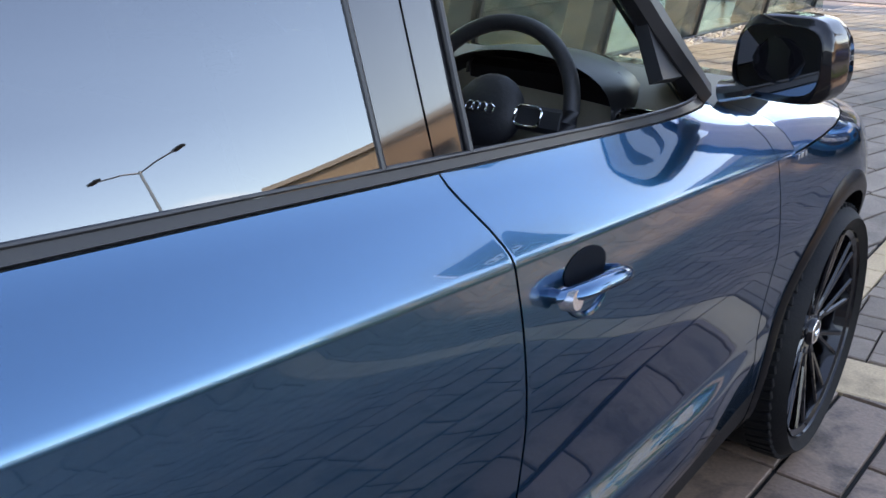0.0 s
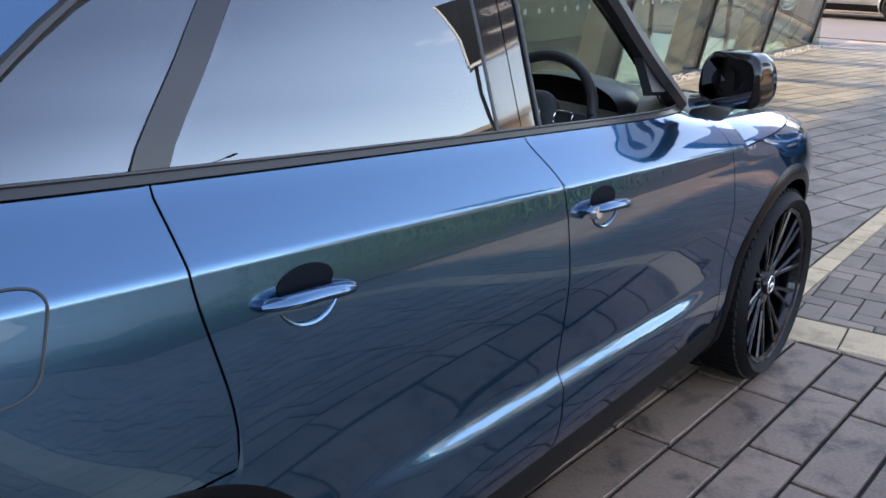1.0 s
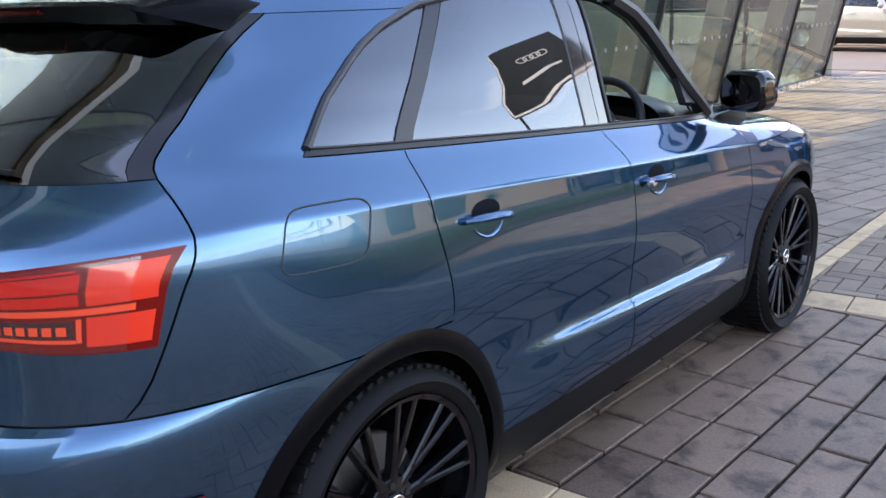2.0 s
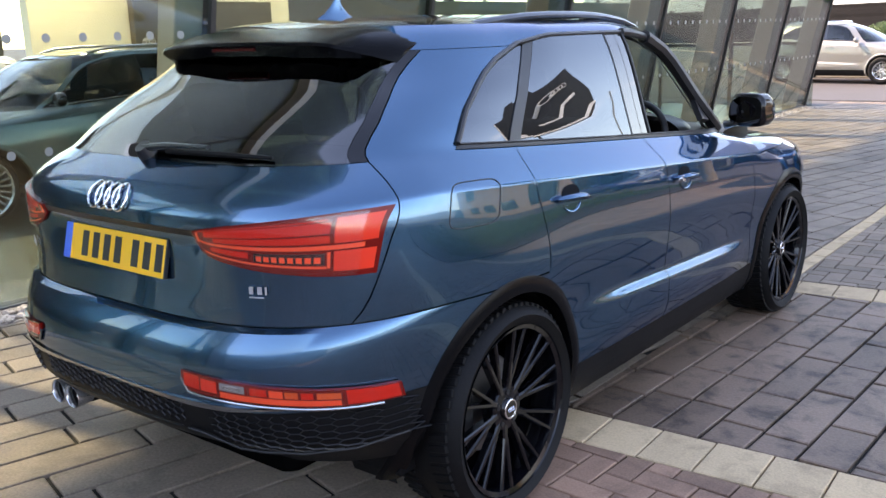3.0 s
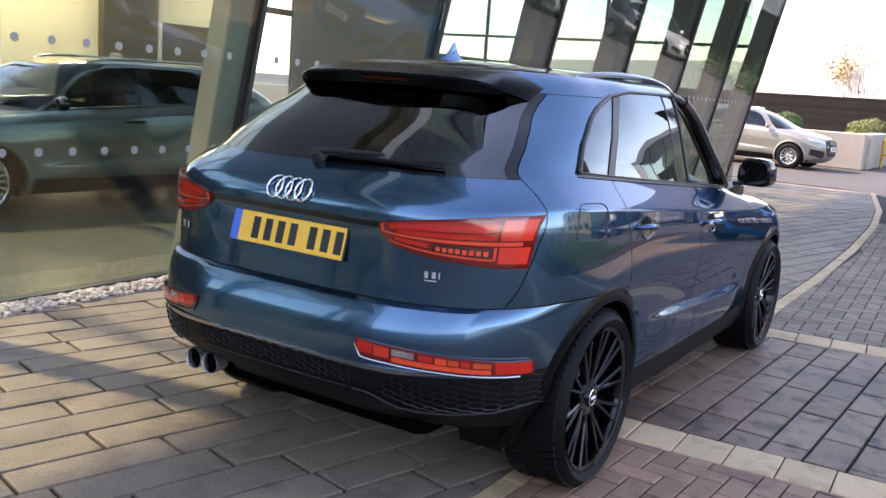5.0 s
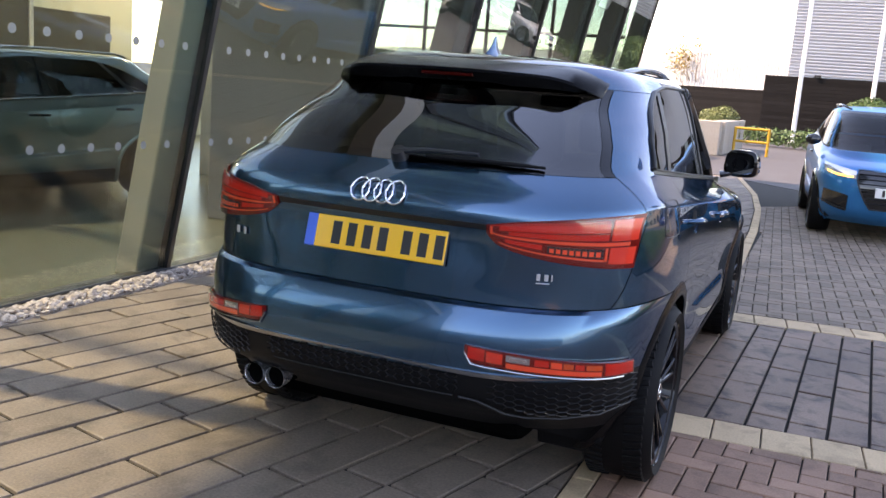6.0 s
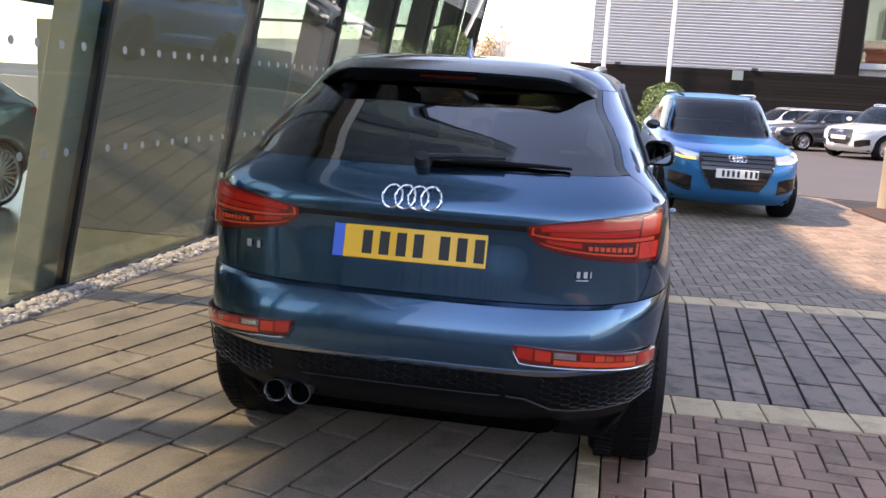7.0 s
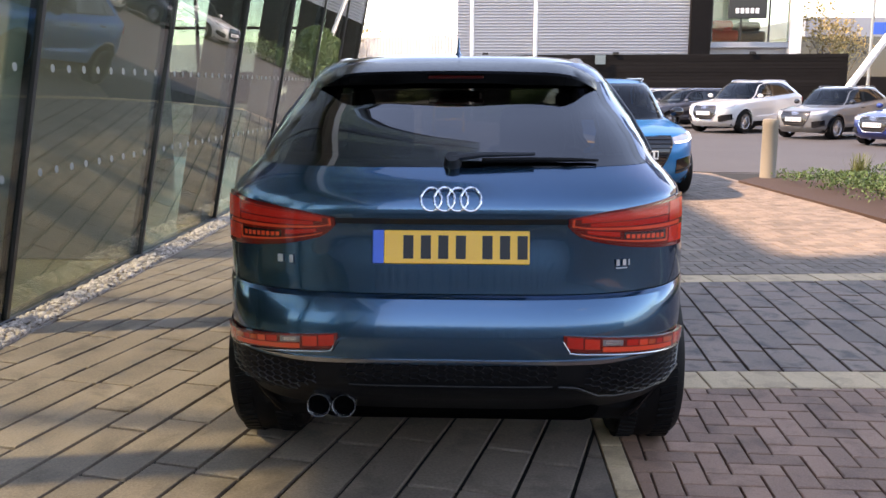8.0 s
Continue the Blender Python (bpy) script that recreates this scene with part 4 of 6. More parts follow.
def door_handle(car, S, y, z, s, body, lock=False):
    """A bar handle over a dark patch that paints the shade of its dished cup."""
    grip = []
    for k, t in enumerate(np.linspace(-1, 1, 13)):
        yy = y + .010 + .090 * t
        zz = z - .011 - .009 * t + .005 * (1 - t * t)
        p, n = S.side(yy, zz, .006 + .026 * (1 - t ** 4))
        grip.append(Vector((p.x * s, p.y, p.z)))
    bm = bmesh.new()
    tube(bm, grip, [.010 + .006 * (1 - t ** 4) for t in np.linspace(-1, 1, 13)], 12, flat=.72)
    handle = part("door_handle", bm, body, car, smooth=True)
    # bright lower lip of the dish
    lip = []
    for a in np.linspace(radians(205), radians(335), 15):
        p, q = S.side(y + .015 + .064 * math.cos(a), z - .004 + .052 * math.sin(a), .001)
        lip.append((p.x * s, p.y, p.z))
    bm = bmesh.new()
    tube(bm, lip, [.0008 + .0042 * math.sin(math.pi * k / 14) for k in range(15)], 8)
    part("dish_lip", bm, body, handle, smooth=True)
    v, f = [], []
    n = 28
    for ring, (k, dep) in enumerate(((1.0, 0), (.97, 0.0008), (.90, .001), (.0, .001))):
        for i in range(n):
            a = 2 * math.pi * i / n
            p, q = S.side(y + .012 + .058 * k * math.cos(a), z + .008 + .027 * k * math.sin(a), .0012 + dep)
            v.append((p.x * s, p.y, p.z))
    for r in range(3):
        for i in range(n):
            a, b = r * n + i, r * n + (i + 1) % n
            q = (a, b, b + n, a + n)
            f.append(q if s > 0 else q[::-1])
    link_mesh("handle_cup", v, f, M_CUP, handle, "dark patch painting the shade in the cup behind the handle", smooth=True)
    for t, r in ((-1, .011), (1, .010)):
        bm = bmesh.new()
        p, q = S.side(y + .010 + .090 * t * .96, z - .011 - .009 * t, -.004)
        p2 = p + q * .018
        cyl(bm, (p.x * s, p.y, p.z), (p2.x * s, p2.y, p2.z), r, r * .8, 12)
        part("handle_foot", bm, body, handle, smooth=True)
    if lock:
        p, q = S.side(y - .066, z - .008, .012)
        bm = bmesh.new()
        cyl(bm, (p.x * s, p.y, p.z), (p.x * s + q.x * s * .020, p.y + q.y * .020, p.z + q.z * .020), .016, .013, 18)
        part("lock_cap", bm, M_ALLOY, handle, "bright round lock cap", smooth=True)
    return handle


def mirror_unit(car, S, s):
    m = new("door_mirror")
    m.parent = car
    c = Vector((.896 * s, 1.935, 1.142))
    bm = bmesh.new()
    bmesh.ops.create_uvsphere(bm, u_segments=28, v_segments=16, radius=1)
    for v in bm.verts:
        x, y, z = v.co
        k = 4.0
        r = (abs(x) ** k + abs(z) ** k + abs(y) ** 2.4) ** (1 / k)
        v.co = Vector((x, y, z)) / max(.75, (abs(x) ** k + abs(z) ** k) ** (1 / k) if (abs(x) + abs(z)) > .2 else 1)
    for v in bm.verts:
        v.co.x *= .090 - .008 * v.co.z
        v.co.z *= .076
        v.co.y = v.co.y * .085 if v.co.y > 0 else v.co.y * .028
        v.co += Vector((0, -.03 * s * 0, 0))
    bmesh.ops.transform(bm, matrix=Matrix.Translation(c) @ Matrix.Rotation(radians(-8 * s), 4, 'Z'), verts=bm.verts)
    part("mirror_housing", bm, M_BLADE, m, "gloss black mirror housing", smooth=True, sharp=60)
    bm = bmesh.new()
    vs = []
    n = 32
    for i in range(n):
        a = 2 * math.pi * i / n
        x = math.copysign(abs(math.cos(a)) ** .55, math.cos(a)) * .076
        z = math.copysign(abs(math.sin(a)) ** .55, math.sin(a)) * .060
        vs.append(bm.verts.new((x, -.034, z)))
    f = bm.faces.new(vs)
    r = bmesh.ops.extrude_face_region(bm, geom=[f])
    for v in r["geom"]:
        if isinstance(v, bmesh.types.BMVert):
            v.co.y += .006
    bmesh.ops.recalc_face_normals(bm, faces=bm.faces)
    bmesh.ops.transform(bm, matrix=Matrix.Translation(c) @ Matrix.Rotation(radians(-8 * s), 4, 'Z'), verts=bm.verts)
    part("mirror_glass", bm, M_MIRROR, m, "dim mirror glass")
    bm = bmesh.new()
    tube(bm, [(.785 * s, 1.93, 1.070), (.83 * s, 1.935, 1.080), (.88 * s, 1.945, 1.105)], [.034, .030, .030], 10, flat=.6)
    part("mirror_arm", bm, M_GLOSS, m, smooth=True)
    # black triangle in the window's corner that carries the arm
    bm = bmesh.new()
    rim = [S.side(y, z, o)[0] for o in (.006, -.02) for y, z in ((1.73, 1.112), (1.95, 1.085), (1.86, 1.20), (1.80, 1.235))]
    vs = [bm.verts.new((p.x * s, p.y, p.z)) for p in rim]
    for q in ((0, 1, 2, 3), (7, 6, 5, 4), (0, 4, 5, 1), (1, 5, 6, 2), (2, 6, 7, 3), (3, 7, 4, 0)):
        bm.faces.new([vs[i] for i in q])
    bmesh.ops.recalc_face_normals(bm, faces=bm.faces)
    part("mirror_sail", bm, M_SATIN, m, "black corner plate")


def tail_lamp(car, S, s):
    lamp = new("tail_lamp")
    lamp.parent = car
    top = table([(.385, 1.032), (.50, 1.052), (.65, 1.070), (.80, 1.086), (.83, 1.088)])
    bot = table([(.385, 1.008), (.42, .975), (.50, .950), (.62, .930), (.80, .915), (.83, .915)])

    def edge_pt(u, z, off):
        """The lens ends on a slant that follows the tailgate's cut."""
        k = (z - float(bot(u))) / (float(top(u)) - float(bot(u)))
        return S.tail(u - .012 * max(0, (u - .62) / .2) ** 1.5 * (1 - k), z, off)

    def patch(name, x0, x1, k0, k1, off, mat, n=22, label=""):
        def span(u):
            a, b = float(bot(u)), float(top(u))
            return [a + (b - a) * (k0 + (k1 - k0) * t) for t in np.linspace(0, 1, 6)]
        return surface_patch(edge_pt, np.linspace(x0, x1, n), span, mat, lamp, name, off, .010, label, s)
    patch("lamp_lens", .387, .818, 0, 1, .007, M_REDDEEP, 28, "dark red wraparound lens")
    patch("light_band", .43, .740, .70, .88, .0085, M_RED)
    patch("light_band", .46, .740, .55, .67, .0082, M_RED)
    patch("light_pipe", .405, .795, .44, .51, .0092, M_REDLIT, label="bright red light pipe")
    patch("light_pipe", .43, .735, .13, .17, .0090, M_REDLIT)
    patch("light_pipe", .41, .735, .90, .925, .0090, M_RED)
    patch("light_pipe", .400, .408, .34, .90, .0090, M_REDLIT, 4)
    patch("light_column", .748, .812, .54, .93, .0088, M_REDMID, 6, "bright red outer block")
    patch("light_column", .748, .812, .09, .41, .0088, M_REDMID, 6)
    patch("light_pipe", .736, .742, .14, .40, .0092, M_REDLIT, 3)
    patch("light_band", .45, .56, .25, .38, .0082, M_RED)
    for a, b in ((.22, .32),):
        patch("dark_cell", .575, .732, a - .03, b + .06, .0087, M_INKRED, 8, "dark inset of the lamp")
        for i in range(8):
            u = .582 + .0185 * i
            patch("reflector_cell", u, u + .0125, a, b, .0092, M_REDLIT, 3)
    patch("cover", .388, .790, .03, .97, .0125, M_COVER, 28, "clear outer lens")


def rear_fog(car, S, s):
    fog = new("bumper_lamp")
    fog.parent = car
    top = table([(.372, .655), (.50, .645), (.65, .632), (.78, .612), (.85, .595)])
    bot = table([(.372, .640), (.385, .604), (.50, .592), (.65, .580), (.78, .562), (.85, .548)])

    def patch(name, x0, x1, k0, k1, off, mat, label="", n=14):
        def span(u):
            a, b = float(bot(u)), float(top(u))
            return [a + (b - a) * (k0 + (k1 - k0) * t) for t in np.linspace(0, 1, 4)]
        return surface_patch(S.tail, np.linspace(x0, x1, n), span, mat, fog, name, off, .010, label, s)
    patch("lamp_lens", .374, .835, 0, 1, .006, M_REDDEEP, "dark red bumper lamp lens", 20)
    for x0, x1, k0, k1, mat in ((.386, .438, .22, .90, M_RED), (.444, .494, .22, .84, M_REDMID), (.588, .628, .46, .84, M_RED), (.634, .664, .44, .82, M_REDLIT), (.700, .722, .46, .80, M_RED), (.774, .832, .10, .92, M_RED)):
        patch("red_cell", x0, x1, k0, k1, .0075, mat, n=5)
    for x0, x1 in ((.668, .694), (.728, .766)):
        patch("orange_cell", x0, x1, .46, .80, .0075, M_ORANGE, n=4)
    patch("clear_cell", .504, .574, .48, .86, .0078, M_LENSDIM, "clear reversing lamp", 5)
    patch("clear_core", .514, .564, .58, .76, .0086, M_ALLOY, "bright reflector of the reversing lamp", 5)
    patch("red_line", .505, .765, .08, .38, .0080, M_REDLIT, "bright red light bar")
    patch("cover", .376, .833, .01, .99, .0105, M_COVER, "clear outer lens", 20)
    pts = []
    for u in np.linspace(.372, .815, 20):
        p, n = S.tail(u, float(bot(u)) - .007, .004)
        pts.append(Vector((p.x * s, p.y, p.z)))
    strip(fog, pts, .0048, M_CHROMEDARK, "bright_strip", "thin bright metal strip")


def honeycomb(car, S, x0, x1, z0f, z1f, pitch, name="honeycomb_grille"):
    """A raised honeycomb on the lower bumper."""
    bm = bmesh.new()
    w, h = pitch, pitch * .52
    rows = int(.16 / h)
    done = set()
    for r in range(-1, rows + 2):
        for c in range(int((x1 - x0) / (w * .72)) + 2):
            cx = x0 + c * w * .72
            cz = .36 + r * h + (h / 2 if c % 2 else 0)
            hexp = [(cx - .5 * w, cz), (cx - .22 * w, cz + .5 * h), (cx + .22 * w, cz + .5 * h), (cx + .5 * w, cz), (cx + .22 * w, cz - .5 * h), (cx - .22 * w, cz - .5 * h)]
            for a, b in zip(hexp, hexp[1:] + hexp[:1]):
                mid = ((a[0] + b[0]) / 2, (a[1] + b[1]) / 2)
                key = (round(mid[0], 3), round(mid[1], 3))
                if key in done or not (x0 <= mid[0] <= x1 and z0f(mid[0]) <= mid[1] <= z1f(mid[0])) or abs(mid[0]) > .845:
                    continue
                done.add(key)
                pa, na = S.tail(a[0], a[1], .001)
                pb, nb = S.tail(b[0], b[1], .001)
                d = (pb - pa).normalized()
                q = na.cross(d).normalized() * .0016
                u = [bm.verts.new(p) for p in (pa - q, pa + q, pb + q, pb - q, pa + na * .004, pb + nb * .004)]
                bm.faces.new((u[0], u[3], u[5], u[4]))
                bm.faces.new((u[4], u[5], u[2], u[1]))
    return part(name, bm, M_SATINLIGHT, car, "black honeycomb grille pattern", kind="stuff")


def seat(car, x, y, w=.50):
    st = new("seat")
    st.parent = car
    bm = bmesh.new()
    box(bm, (x - w / 2, y - .05, .42), (x + w / 2, y + .48, .60), .05, segments=3)
    part("seat_cushion", bm, M_SEAT, st, smooth=True)
    bm = bmesh.new()
    box(bm, (x - w / 2, -.06, 0), (x + w / 2, .08, .60), .05, Matrix.Translation((0, y, .58)) @ Matrix.Rotation(radians(14), 4, 'X'), segments=3)
    part("backrest", bm, M_SEAT, st, smooth=True)
    bm = bmesh.new()
    box(bm, (x - .13, -.05, .63), (x + .13, .05, .82), .035, Matrix.Translation((0, y, .58)) @ Matrix.Rotation(radians(14), 4, 'X'), segments=3)
    part("headrest", bm, M_SEAT, st, smooth=True)


def cabin(car, detail=True):
    seat(car, .37, .98)
    seat(car, -.37, .98)
    seat(car, .30, .02, .56)
    seat(car, -.30, .02, .56)
    # dashboard: one moulded sweep across the car
    prof = [(1.97, .62), (1.92, .82), (1.89, .93), (1.915, 1.012), (1.99, 1.045), (2.12, 1.052), (2.30, 1.04), (2.33, .6)]
    verts, faces = [], []
    xs = np.linspace(-.735, .735, 29)
    for x in xs:
        for y, z in prof:
            verts.append((x, y + .06 * (abs(x) / .7) ** 2, z - .015 * (abs(x) / .7) ** 2))
    n = len(prof)
    for i in range(len(xs) - 1):
        for k in range(n - 1):
            faces.append((i * n + k, i * n + k + 1, (i + 1) * n + k + 1, (i + 1) * n + k))
    dash = link_mesh("dashboard", verts, faces, M_BEIGE, car, "warm grey moulded dashboard", smooth=True, sharp=50)
    # hooded instruments in front of the wheel
    verts, faces = [], []
    n = 18
    for y, k in ((1.87, 1.0), (1.94, 1.04), (2.05, .92), (2.18, .55)):
        for i in range(n + 1):
            a = math.pi * i / n
            verts.append((.37 + .225 * k * math.cos(a), y, .985 + .125 * k * math.sin(a) ** .7))
    for r in range(3):
        for i in range(n):
            a = r * (n + 1) + i
            faces.append((a, a + n + 1, a + n + 2, a + 1))
    link_mesh("instrument_hood", verts, faces, M_SATIN, dash, "black instrument hood", smooth=True)
    bm = bmesh.new()
    box(bm, (.17, 1.955, .90), (.57, 1.985, 1.075), .02)
    part("instrument_panel", bm, M_SIGNBLACK, dash)
    for x in (.66, .08, -.08, -.62):
        bm = bmesh.new()
        tube(bm, [(x + .062 * math.copysign(abs(math.cos(a)) ** .5, math.cos(a)), 1.885, .985 + .035 * math.copysign(abs(math.sin(a)) ** .5, math.sin(a))) for a in np.linspace(0, 2 * math.pi, 29)[:-1]], .005, 6, True)
        vent = part("vent_frame", bm, M_CHROME, dash, "bright metal air vent frame", smooth=True)
        for k in range(4):
            bm = bmesh.new()
            box(bm, (x - .056, 1.888, .958 + .018 * k - .004), (x + .056, 1.915, .958 + .018 * k + .004))
            part("vent_slat", bm, M_SATIN, vent)
    bm = bmesh.new()
    box(bm, (-.16, .75, .42), (.16, 1.97, .66), .04, segments=2)
    part("centre_console", bm, M_CABIN, car, smooth=True)
    bm = bmesh.new()
    box(bm, (-.13, 1.30, 1.38), (.10, 1.325, 1.44), .012)
    part("rear_view_mirror", bm, M_GLOSS, car)
    # steering wheel
    wheel = new("steering_wheel")
    wheel.parent = car
    wheel.matrix_basis = Matrix.Translation((.37, 1.77, 1.0)) @ Matrix.Rotation(radians(-24), 4, 'X')
    bm = bmesh.new()
    tube(bm, [(.186 * math.cos(a), 0, .186 * math.sin(a) if math.sin(a) > -.86 else -.86 * .186) for a in np.linspace(0, 2 * math.pi, 49)[:-1]], .0165, 12, True)
    part("wheel_rim", bm, M_SEAT, wheel, smooth=True)
    bm = bmesh.new()
    bmesh.ops.create_uvsphere(bm, u_segments=24, v_segments=12, radius=1, matrix=Matrix.Diagonal((.082, .035, .078, 1)))
    part("airbag_cover", bm, M_SEAT, wheel, smooth=True)
    for a0, w in ((0, .05), (math.pi, .05), (-math.pi / 2, .06)):
        bm = bmesh.new()
        box(bm, (.06, -.012, -w / 2), (.18, .012, w / 2), .008, Matrix.Rotation(-a0, 4, 'Y'))
        sp = part("wheel_spoke", bm, M_CABIN, wheel)
    for x in (-.105, .105):
        bm = bmesh.new()
        tube(bm, [(x + .030 * math.copysign(abs(math.cos(a)) ** .5, math.cos(a)), -.020, .0 + .020 * math.copysign(abs(math.sin(a)) ** .5, math.sin(a))) for a in np.linspace(0, 2 * math.pi, 21)[:-1]], .0025, 6, True)
        part("button_frame", bm, M_CHROME, wheel, smooth=True)
    for k in range(4):
        bm = bmesh.new()
        o = (k - 1.5) * .016
        tube(bm, [(o + .0105 * math.cos(t), -.037 + abs(o) * .12, .0105 * math.sin(t)) for t in np.linspace(0, 2 * math.pi, 17)[:-1]], .0016, 5, True)
        part("emblem_ring", bm, M_CHROME, wheel, smooth=True)


# near-black colour carries the shade inside the handle's cup
M_CUP = material("handle_cup_shade", (0.002, 0.004, 0.007), 0.6, spec=0.05)
M_INKRED = material("dark_red_cell", (0.03, 0.003, 0.003), 0.12, coat=1.0)
M_BRAKE = material("unlit_brake_lens", (0.035, 0.002, 0.0015), 0.15, spec=0.15)
M_SPOILER = material("spoiler_black", (0.003, 0.003, 0.0035), 0.2, spec=0.07)
M_COVER = glass_material("lamp_cover", (0.97, 0.93, 0.92), f0=0.06)
M_LENSDIM = material("reversing_lens", (0.30, 0.28, 0.27), 0.12, metal=0.4, coat=1.0)
M_MIRROR = material("mirror", (0.32, 0.33, 0.34), 0.03, metal=1.0)
M_SATINLIGHT = material("grille_black", (0.010, 0.010, 0.011), 0.35, spec=0.25)


def hero_car():
    S = HERO
    car = new("parked_suv")
    tagged(car, "steel-blue metallic SUV with black wheels and open front window", "car")
    shell(S, M_BLUE, car, front_open=True, roof_mat=M_GLOSS)
    wheels(car, S, M_RIM, True, rim_r=.284)
    for cy in (0.0, 2.603):
        for s in (1, -1):
            arch_ring(S, cy, s, .386, .438, M_ARCH, car, proud=.009)
    window_trims(car, S, M_SATIN)
    cabin(car)
    for s in (1, -1):
        door_handle(car, S, .350, .988, s, M_BLUE)
        door_handle(car, S, 1.268, .930, s, M_BLUE, s > 0)
        mirror_unit(car, S, s)
        tail_lamp(car, S, s)
        rear_fog(car, S, s)
        # roof rails
        pts = []
        for t in np.linspace(0, 1, 33):
            y = .12 + 1.46 * t
            x = .545 - .035 * ((y - .8) / .7) ** 2
            pts.append((s * x, y, 1.584 - .060 * abs((y - .85) / .73) ** 2.4))
        bm = bmesh.new()
        tube(bm, pts, [.005 + .014 * min(1, min(t, 1 - t) * 7) ** .6 for t in np.linspace(0, 1, 33)], 12, flat=.8)
        part("roof_rail", bm, M_RAILPAINT, car, "dark roof rail", smooth=True)
    # fuel flap on the driver's flank
    ring = []
    for a in np.linspace(0, 2 * math.pi, 49)[:-1]:
        c, d = math.copysign(abs(math.cos(a)) ** .38, math.cos(a)), math.copysign(abs(math.sin(a)) ** .38, math.sin(a))
        y, z = -.155 + .114 * c + .022 * d, 1.043 - .006 * c + .063 * d
        ring.append(S.side(y, z, .0006)[0])
    bm = bmesh.new()
    tube(bm, ring, .0020, 6, True)
    part("fuel_flap", bm, M_INK, car, "shut line of the fuel flap")
    # roof spoiler
    verts, faces = [], []
    xs = np.linspace(-.552, .552, 43)
    for x in xs:
        k = abs(x) / .552
        tip = -.305 + .07 * k ** 2 + .12 * max(0, (k - .75) / .25) ** 2
        drop = .014 * k ** 2 + .050 * max(0, (k - .60) / .40) ** 2.5
        notch = .006 * float(smoothstep(.18, .24, abs(x)))
        top, low = 1.520 - drop, 1.474 - .2 * drop - notch
        prof = [(.10, 1.578 - 1.1 * drop), (-.03, 1.572 - 1.1 * drop), (-.03 + .55 * (tip + .03), 1.553 - 1.05 * drop), (tip, top), (tip - .006, top - .010), (tip + .025, low), (tip + .05, low + .002), (-.01 - .02 * k, 1.482 - .3 * drop)]
        verts += [(x, y, z) for y, z in prof]
    n = 8
    for i in range(len(xs) - 1):
        for j in range(n):
            a, b = i * n + j, i * n + (j + 1) % n
            faces.append((a, b, b + n, a + n))
    faces.append(tuple(range(n))[::-1])
    faces.append(tuple((len(xs) - 1) * n + j for j in range(n)))
    spoiler = link_mesh("roof_spoiler", verts, faces, M_SPOILER, car, "gloss black roof spoiler", smooth=True, sharp=35)
    bm = bmesh.new()
    box(bm, (-.105, -.309, 1.490), (.105, -.290, 1.502), .003)
    part("brake_light", bm, M_BRAKE, spoiler, "dark red high brake light")
    # aerial fin
    verts, faces = [], []
    for z, y0, y1, w in ((1.545, .04, .27, .035), (1.565, .055, .255, .028), (1.582, .09, .215, .014), (1.61, .125, .185, .008), (1.64, .15, .172, .005)):
        for a in np.linspace(0, 2 * math.pi, 17)[:-1]:
            verts.append((w * math.sin(a), (y0 + y1) / 2 - (y1 - y0) / 2 * math.cos(a), z))
    for r in range(4):
        for i in range(16):
            a, b = r * 16 + i, r * 16 + (i + 1) % 16
            faces.append((a, a + 16, b + 16, b))
    faces.append(tuple(64 + i for i in range(16))[::-1])
    link_mesh("aerial_fin", [(x * .7, y + .03, z + .026) for x, y, z in verts], faces, M_BLUE, car, smooth=True, sharp=50)
    # rear wiper
    wip = new("rear_wiper")
    wip.parent = car
    g = lambda x, z, o=.012: S.tail(x, z, o)[0]
    bm = bmesh.new()
    tube(bm, [g(.0, 1.205, .02), g(.10, 1.212, .026), g(.28, 1.216, .024)], [.021, .016, .010], 8, flat=.6)
    part("wiper_arm", bm, M_SATIN, wip, smooth=True)
    bm = bmesh.new()
    tube(bm, [g(.10, 1.204, .012), g(.25, 1.206, .013), g(.40, 1.205, .012), g(.50, 1.203, .010)], [.008, .009, .008, .005], 6)
    part("wiper_blade", bm, M_RUBBER, wip, smooth=True)
    bm = bmesh.new()
    p, nn = S.tail(0, 1.20, -.01)
    cyl(bm, p, p + nn * .045, .034, .024, 16)
    part("wiper_hub", bm, M_SATIN, wip, smooth=True)
    # grip ledge's shadow as a black patch, badges and number plate on the tailgate
    surface_patch(S.tail, np.linspace(-.385, .385, 25), lambda u: np.linspace(1.012, 1.032, 4), M_INK, car, "tailgate_grip", .0015, .01, "black patch painting the shadow under the grip ledge", 1)
    rings(car, S.tail, (.0, 1.092), .0335, .0435, M_CHROME, thick=.0042)
    p, nn = S.tail(-.60, .885, .001)
    r = Vector((1, 0, 0))
    up = nn.cross(Vector((1, 0, 0))) * -1
    for cx, widths, h, zc in ((-.575, (.040, -.010, .028), .026, .885), (.575, (.024, .026, .010), .021, .880), (.572, (.085,), .004, .861)):
        p, nn = S.tail(cx, zc, .002)
        right = Vector((1, (S.tail(cx + .05, zc)[0].y - S.tail(cx - .05, zc)[0].y) / .1, 0)).normalized()
        up = nn.cross(right).normalized()
        if up.z < 0:
            up = -up
        bars(car, p, right, up, right.cross(up), widths, h, .003, M_BADGE, "badge_bar")
    plate = new("number_plate")
    plate.parent = car
    c = Vector((0, -.809, .936))
    tilt = Matrix.Translation(c) @ Matrix.Rotation(radians(-14), 4, 'X')
